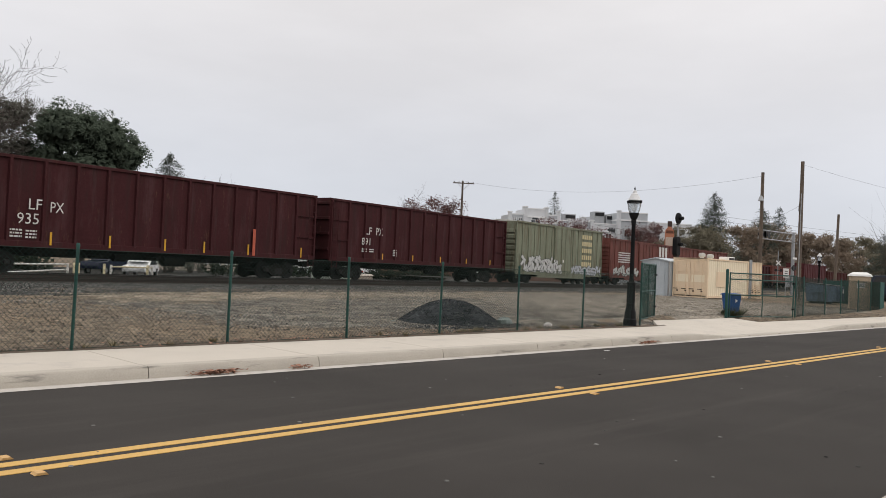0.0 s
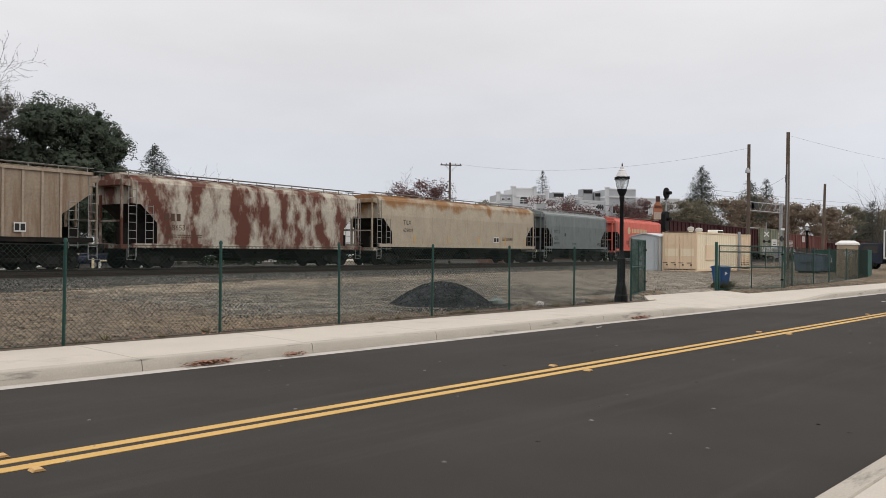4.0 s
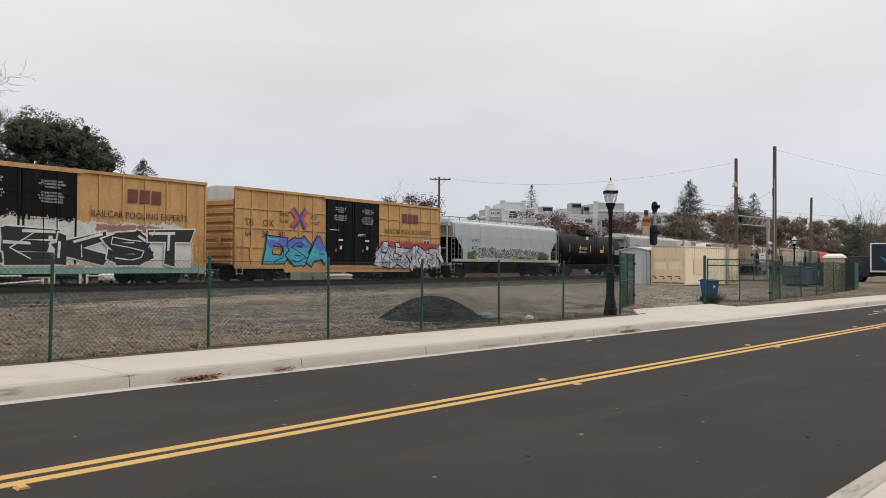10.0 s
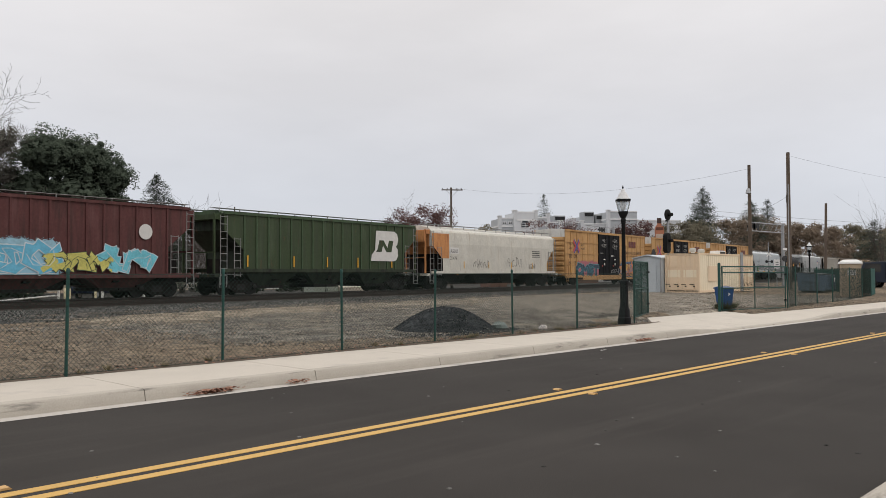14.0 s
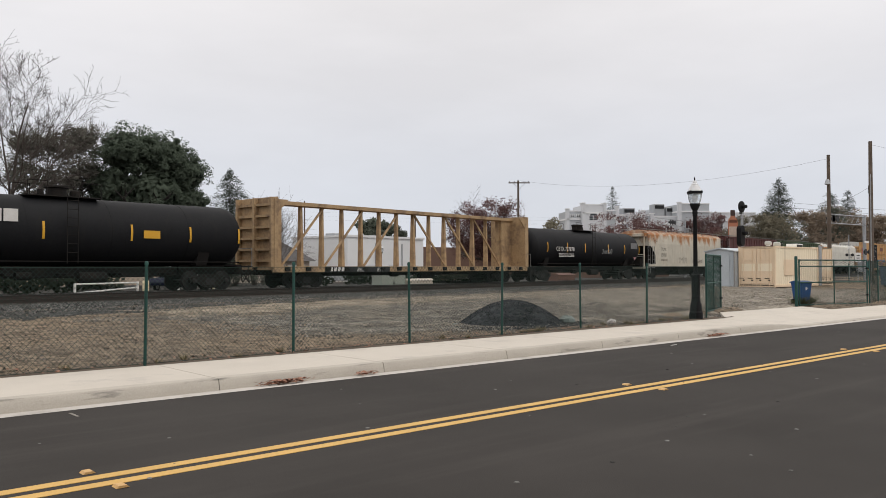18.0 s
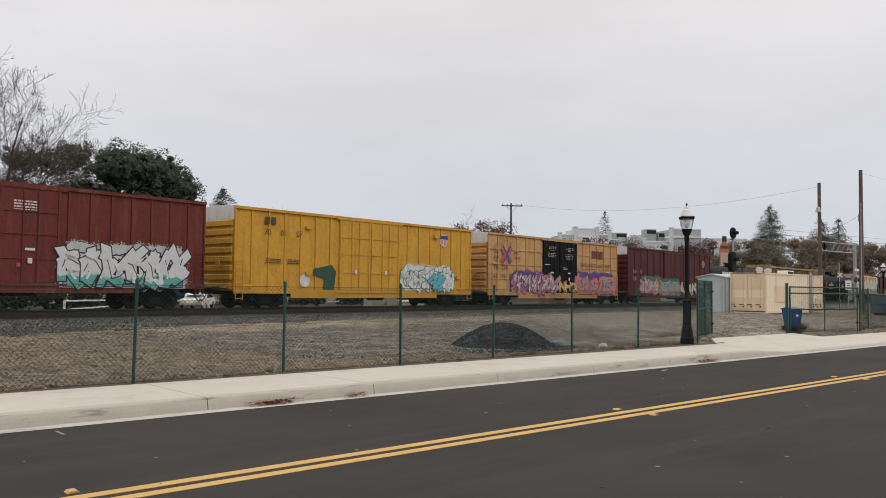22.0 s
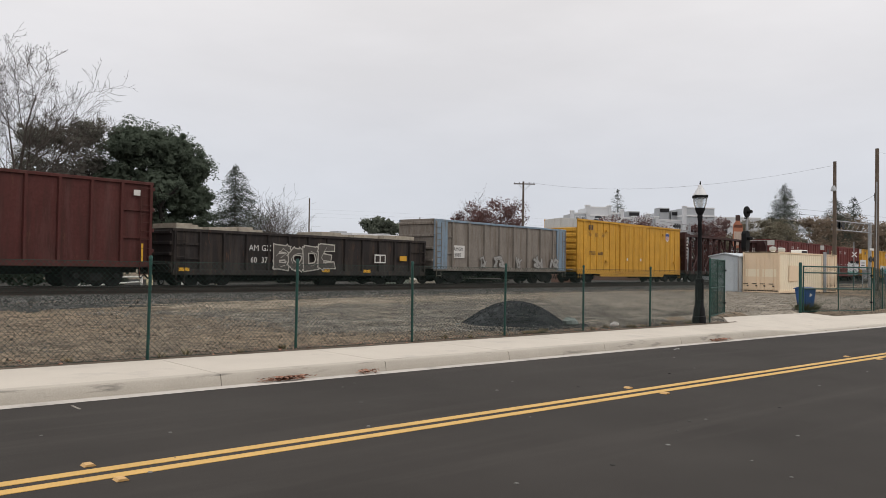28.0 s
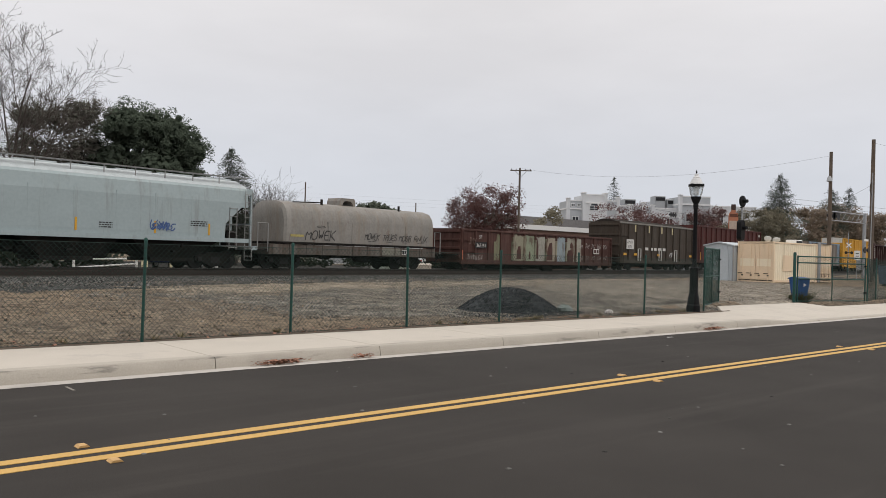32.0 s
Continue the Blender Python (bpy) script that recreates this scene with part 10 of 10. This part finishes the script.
part("notice", Shape().box(6.3, 6.9, -HW - 0.04, -HW - 0.031, 1.4, 1.7), REFLECT, b, "yellow notice")
b = gondola(-546.2, 19.0, GONRED, "rusty red high-sided gondola with faded tags", 4.62, 0.95, 15, LOADDARK, None, 0.06, 0.05)
letters(b, "AMGX", -6.58, 2.52, 0.38)
letters(b, "147917", -6.6, 1.94, 0.36)
for x, col, sd in ((-4.8, (0.22, 0.20, 0.18), 1), (-3.2, (0.15, 0.13, 0.12), 2), (0.2, (0.20, 0.12, 0.06), 3), (1.6, (0.16, 0.14, 0.13), 4)):
    graffiti(b, x, x + 1.3, 1.1, 1.95, 2, col, (0.05, 0.03, 0.028), 70 + sd, None, None, -HW - 0.03, 0.24)
reflectors(b, (-8.4, 9.0), 1.1, 0.8, -HW - 0.05)
word_bars(b, 8.55, 4.0, 1, 0.35, 0.25, LETTERW, 0.1, -HW - 0.03)
b = gondola(-564.0, 15.4, GONBROWN, "olive-brown high gondola heaped with dark scrap", 4.22, 0.75, 11, LOADDARK, mat("grey_top_chord", (0.20, 0.19, 0.17), 0.7), 0.06, 0.35, seed=4)
part("notice", Shape().box(-6.6, -5.25, -HW - 0.04, -HW - 0.031, 1.9, 2.75), LETTERW, b, "white painted panel")
letters(b, "AMGX", -6.5, 2.38, 0.36, LETTERB, 0, 1, -HW - 0.04)
letters(b, "5070", -6.4, 1.98, 0.36, LETTERB, 0, 1, -HW - 0.04)
for x, w in ((-3.0, 0.6), (-1.8, 0.35), (-1.2, 0.5), (-0.4, 0.7), (0.6, 0.6)):
    part("paint_patch", Shape().box(x, x + w, -HW - 0.04, -HW - 0.031, 1.85, 2.1), LETTERW, b, "white painted patch")
for x in (-4.4, -0.2, 3.2):
    part("paint_arch", Shape().path([(x, -HW - 0.05, 0.9), (x, -HW - 0.05, 1.95), (x + 0.5, -HW - 0.05, 1.95), (x + 0.5, -HW - 0.05, 0.9)], 0.05, 4), LETTERW, b, "white worn handle outline")
for x in (-5.1, -2.4, 0.2, 2.5):
    part("stake_pocket", Shape().box(x, x + 0.2, -HW - 0.06, -HW - 0.03, 3.45, 4.05), LETTERY, b, "pale stake pocket")
reflectors(b, (-6.9, -4.9, -0.3, 6.9), 1.35, 0.2, -HW - 0.045, 0.6)
tag(b, 2.0, 1.2, 0.7, 0.8, (0.5, 0.5, 0.48), 15, -HW - 0.04, 0.08)
b = gondola(-583.3, 20.3, GONRUST, "low rusty brown gondola with large pale paint blocks", 2.72, 0.5, 15, None, None, 0.06, 0.0)
part("notice", Shape().box(-8.72, -7.45, -HW - 0.045, -HW - 0.035, 1.47, 1.9), LETTERB, b, "black number panel")
letters(b, "365151", -8.62, 1.54, 0.36, LETTERW, 0, 1, -HW - 0.045)
letters(b, "SP", -8.25, 2.12, 0.34, LETTERW, 0, 1, -HW + 0.02)
pitch = 20.1 / 14
for i, (col, col2) in enumerate((((0.20, 0.20, 0.13), (0.085, 0.045, 0.037)), ((0.27, 0.255, 0.19), (0.19, 0.20, 0.14)), ((0.25, 0.28, 0.20), (0.31, 0.28, 0.21)), ((0.31, 0.30, 0.26), (0.23, 0.23, 0.17)),
                                 ((0.33, 0.29, 0.23), (0.23, 0.22, 0.17)), ((0.27, 0.32, 0.34), (0.30, 0.31, 0.29)), ((0.31, 0.30, 0.25), (0.25, 0.27, 0.22)), ((0.33, 0.32, 0.27), (0.22, 0.19, 0.15)))):
    rs = random.Random(90 + i)
    x = -10.05 + pitch * (i + 2.5 if i == 0 else i + 3)
    w = pitch * (0.5 if i == 0 else 0.62 if i == 7 else 1)
    top_edge = [(x + w * (1 - k / 6), 2.50 + rs.uniform(-0.10, 0.07) - (0.5 if i == 0 and k > 3 else 0)) for k in range(7)]
    part("paint_coat", Shape().prism([(x, 0.68), (x + w, 0.68)] + top_edge, "y", -HW + 0.072, -HW + 0.085), rusted("worn_coat_%d" % i, col, (0.115, 0.072, 0.055), 0.2, 0.3, 0.06, (0.16, 0.12, 0.09), 1.6, 0.4), b, "pale weathered grey-green paint")
    if i:
        part("paint_coat", Shape().prism([(x + u, v) for u, v in ((-0.094, -HW + 0.084), (0.094, -HW + 0.084), (0.064, -HW - 0.035), (-0.064, -HW - 0.035))], "z", 0.7, 2.35 + rs.uniform(-0.15, 0.2)), rusted("worn_post_coat_%d" % (i % 3), col2, (0.10, 0.06, 0.045), 0.2, 0.3, 0.07, (0.12, 0.08, 0.06), 1.5, 0.4), b, "pale paint on the post")
for x, w, za, zb, lean in ((-3.75, 0.55, 0.8, 1.75, 0.05), (-1.30, 0.35, 0.85, 2.4, -0.1), (0.25, 0.75, 0.75, 2.1, 0.1), (3.05, 1.0, 0.68, 1.6, -0.05), (3.5, 0.4, 1.75, 2.2, 0.0), (-2.2, 0.22, 0.8, 1.4, 0.0)):
    part("bare_patch", Shape().prism([(x, za), (x + w, za), (x + w * 0.96, za + (zb - za) * 0.6), (x + w * 0.72 + lean, zb), (x + w * 0.25 + lean, zb - 0.04), (x + w * 0.04, za + (zb - za) * 0.55)], "y", -HW + 0.066, -HW + 0.07), GONRUST, b, "bare rust showing through the paint")
part("hazard_stripe", Shape().box(-10.1, -9.98, -HW - 0.045, -HW - 0.035, 0.7, 1.3), spray((0.5, 0.13, 0.05)), b, "worn orange stripe")
for k in range(5):
    tag(b, 4.7 + 0.95 * k, 1.75, 0.5, 0.42, (0.42, 0.38, 0.35), 16 + k, -HW - 0.035, 0.03)
    tag(b, 4.75 + 0.95 * k, 0.85, 0.45, 0.36, (0.30, 0.24, 0.21), 26 + k, -HW - 0.035, 0.03)
tag(b, -9.6, 0.7, 1.6, 0.35, (0.40, 0.35, 0.32), 17, -HW - 0.035)
tag(b, -9.4, 1.7, 0.8, 0.5, (0.24, 0.15, 0.12), 18, -HW - 0.035)
placard(b, 7.0, 1.35, 0.9, 0.4, LETTERW, GONRUST, -HW - 0.035)

# covered coil car
b = railcar("coil_car", -602.9, 13.6, "grey covered coil car with a rounded hood and black tags", 2.0, 0.75, "coil car")
hood = []
for x, k in ((-5.12, 0.93), (-5.0, 1.0), (6.6, 1.0), (6.75, 0.93)):
    hood.append([(x, y * k, 1.45 + (z - 1.45) * k) for y, z in ((-1.5, 1.45), (-1.5, 2.6), (-1.42, 3.1), (-1.15, 3.45), (-0.6, 3.62), (0.6, 3.62), (1.15, 3.45), (1.42, 3.1), (1.5, 2.6), (1.5, 1.45))])
part("hood", Shape().rings(hood), COILGREY, b, "rounded sheet-steel hood", True)
part("deck", Shape().box(-6.1, 6.8, -HW + 0.02, HW - 0.02, 0.78, 1.30), paint("rusty_coil_deck", (0.135, 0.120, 0.105), (0.075, 0.05, 0.038), 0.6), b)
part("lip", Shape().box(-5.3, 6.8, -HW - 0.05, HW + 0.05, 1.34, 1.44), STEEL, b)
for i in range(12):
    x = -5.9 + i * 1.13
    part("stake", Shape().box(x - 0.04, x + 0.04, -HW - 0.02, -HW + 0.03, 0.8, 1.32), paint("rusty_coil_deck", (0.1, 0.1, 0.1)), b)
for x in (-2.1, 4.1):
    part("lifting_lug", Shape().box(x - 0.05, x + 0.05, -0.9, -0.8, 3.4, 3.85), STEEL, b)
    part("seam", Shape().box(x - 0.015, x + 0.015, -1.515, -1.495, 1.5, 2.6), COILGREY, b)
arch = [(-0.62, 3.56), (-0.60, 3.90), (-0.50, 4.06), (0.50, 4.06), (0.60, 3.90), (0.62, 3.56), (0.44, 3.56), (0.38, 3.76), (0.22, 3.90), (-0.22, 3.90), (-0.38, 3.76), (-0.44, 3.56)]
part("lifting_loop", Shape().prism([(x + 0.15, z) for x, z in arch], "y", -0.55, 0.55), COILGREY, b, "arched lifting saddle")
part("tarp_rod", Shape().tube((-4.2, -0.95, 3.58), (-2.1, -0.95, 3.66), 0.03, 6), STEEL, b)
for x in (-2.2, -0.35):
    part("seam", Shape().box(x - 0.012, x + 0.012, -1.515, -1.495, 1.5, 2.6), COILGREY, b)
for x, x2 in ((-6.15, -6.8), (6.85, 7.4)):
    part("end_railing", Shape().path([(x, -1.45, 0.9), (x, -1.45, 2.35), (x2, -1.45, 2.35), (x2, -1.45, 1.0)], 0.03, 6), LADDER, b)
    part("end_platform", Shape().box(min(x, x2), max(x, x2), -1.4, 1.4, 0.98, 1.03), STEEL, b)
tag(b, -3.75, 1.60, 2.15, 0.50, (0.03, 0.03, 0.03), 18, -1.51, 0.05, "MOWEK")
part("tag", ribbon([(-2.65 + 0.3 * math.cos(k * 0.7), 2.30 + 0.05 * math.sin(k * 0.7)) for k in range(10)], 0.025, -1.517), spray((0.03, 0.03, 0.03)), b, "thin sprayed halo")
for x, w, word in ((0.65, 1.2, "MOWEK"), (2.1, 1.2, "TRUES"), (3.5, 1.1, "MOSR"), (4.85, 1.2, "RNUX")):
    tag(b, x, 1.72, w, 0.34, (0.035, 0.035, 0.035), int(x * 10), -1.51, 0.035, word)
    part("tag", ribbon([(x + 0.3, 1.63), (x + 0.6, 1.61), (x + 0.95, 1.66)], 0.02, -1.517), spray((0.03, 0.03, 0.03)), b, "short sprayed underline")
part("notice", Shape().box(-4.75, -3.85, -1.518, -1.507, 1.72, 1.84), spray((0.40, 0.33, 0.10)), b, "dull yellow sprayed patch")
part("notice", Shape().box(2.0, 3.6, -HW - 0.005, -HW + 0.015, 0.84, 1.26), spray((0.20, 0.19, 0.15)), b, "ribbed pale panel")
word_bars(b, -3.6, 0.98, 8, 0.24, 0.17, spray((0.10, 0.09, 0.08)), 0.4, -HW + 0.02)
placard(b, 3.75, 0.9, 0.42, 0.3, LETTERW, LETTERB)
b = hopper(-619.6, 18.6, LIGHTBLUE, "light blue covered hopper car with a blue tag", "smooth", 4.0, 4.42, 1.5, roof=mat("pale_grey_blue_roof", (0.46, 0.50, 0.51), 0.5), fluted=False)
tag(b, 3.9, 1.74, 1.1, 0.44, (0.05, 0.10, 0.28), 23, -HW - 0.01, 0.045)
tag(b, 4.0, 1.80, 0.9, 0.30, (0.06, 0.12, 0.30), 29, -HW - 0.02, 0.06)
reflectors(b, (-3.0, 0.6, 4.2, 7.0), 1.6, 0.55, -HW - 0.005)
fine_print(b, 1.6, 1.95, 0.6, 3, LETTERB)
fine_print(b, 6.0, 2.2, 0.9, 3, LETTERB)

# ---- what moves ----
SPEED = [(0, 19.57), (4, 19.66), (8, 19.71), (12, 19.67), (16, 19.56), (20, 19.70), (24, 19.74), (28, 19.73), (32, 19.81)]


def run(t):
    """Metres that the train has gone at t seconds."""
    s = 0.0
    for (t0, v0), (t1, v1) in zip(SPEED, SPEED[1:]):
        if t <= t0:
            break
        d = min(t, t1) - t0
        s += v0 * d + (v1 - v0) / (t1 - t0) * d * d / 2
    return s


def motions():
    for car_, c in CARS:
        walk(car_, [(t, TRACK @ pose(c + run(t), 0, 0)) for t in range(0, 33, 2)])


motions()
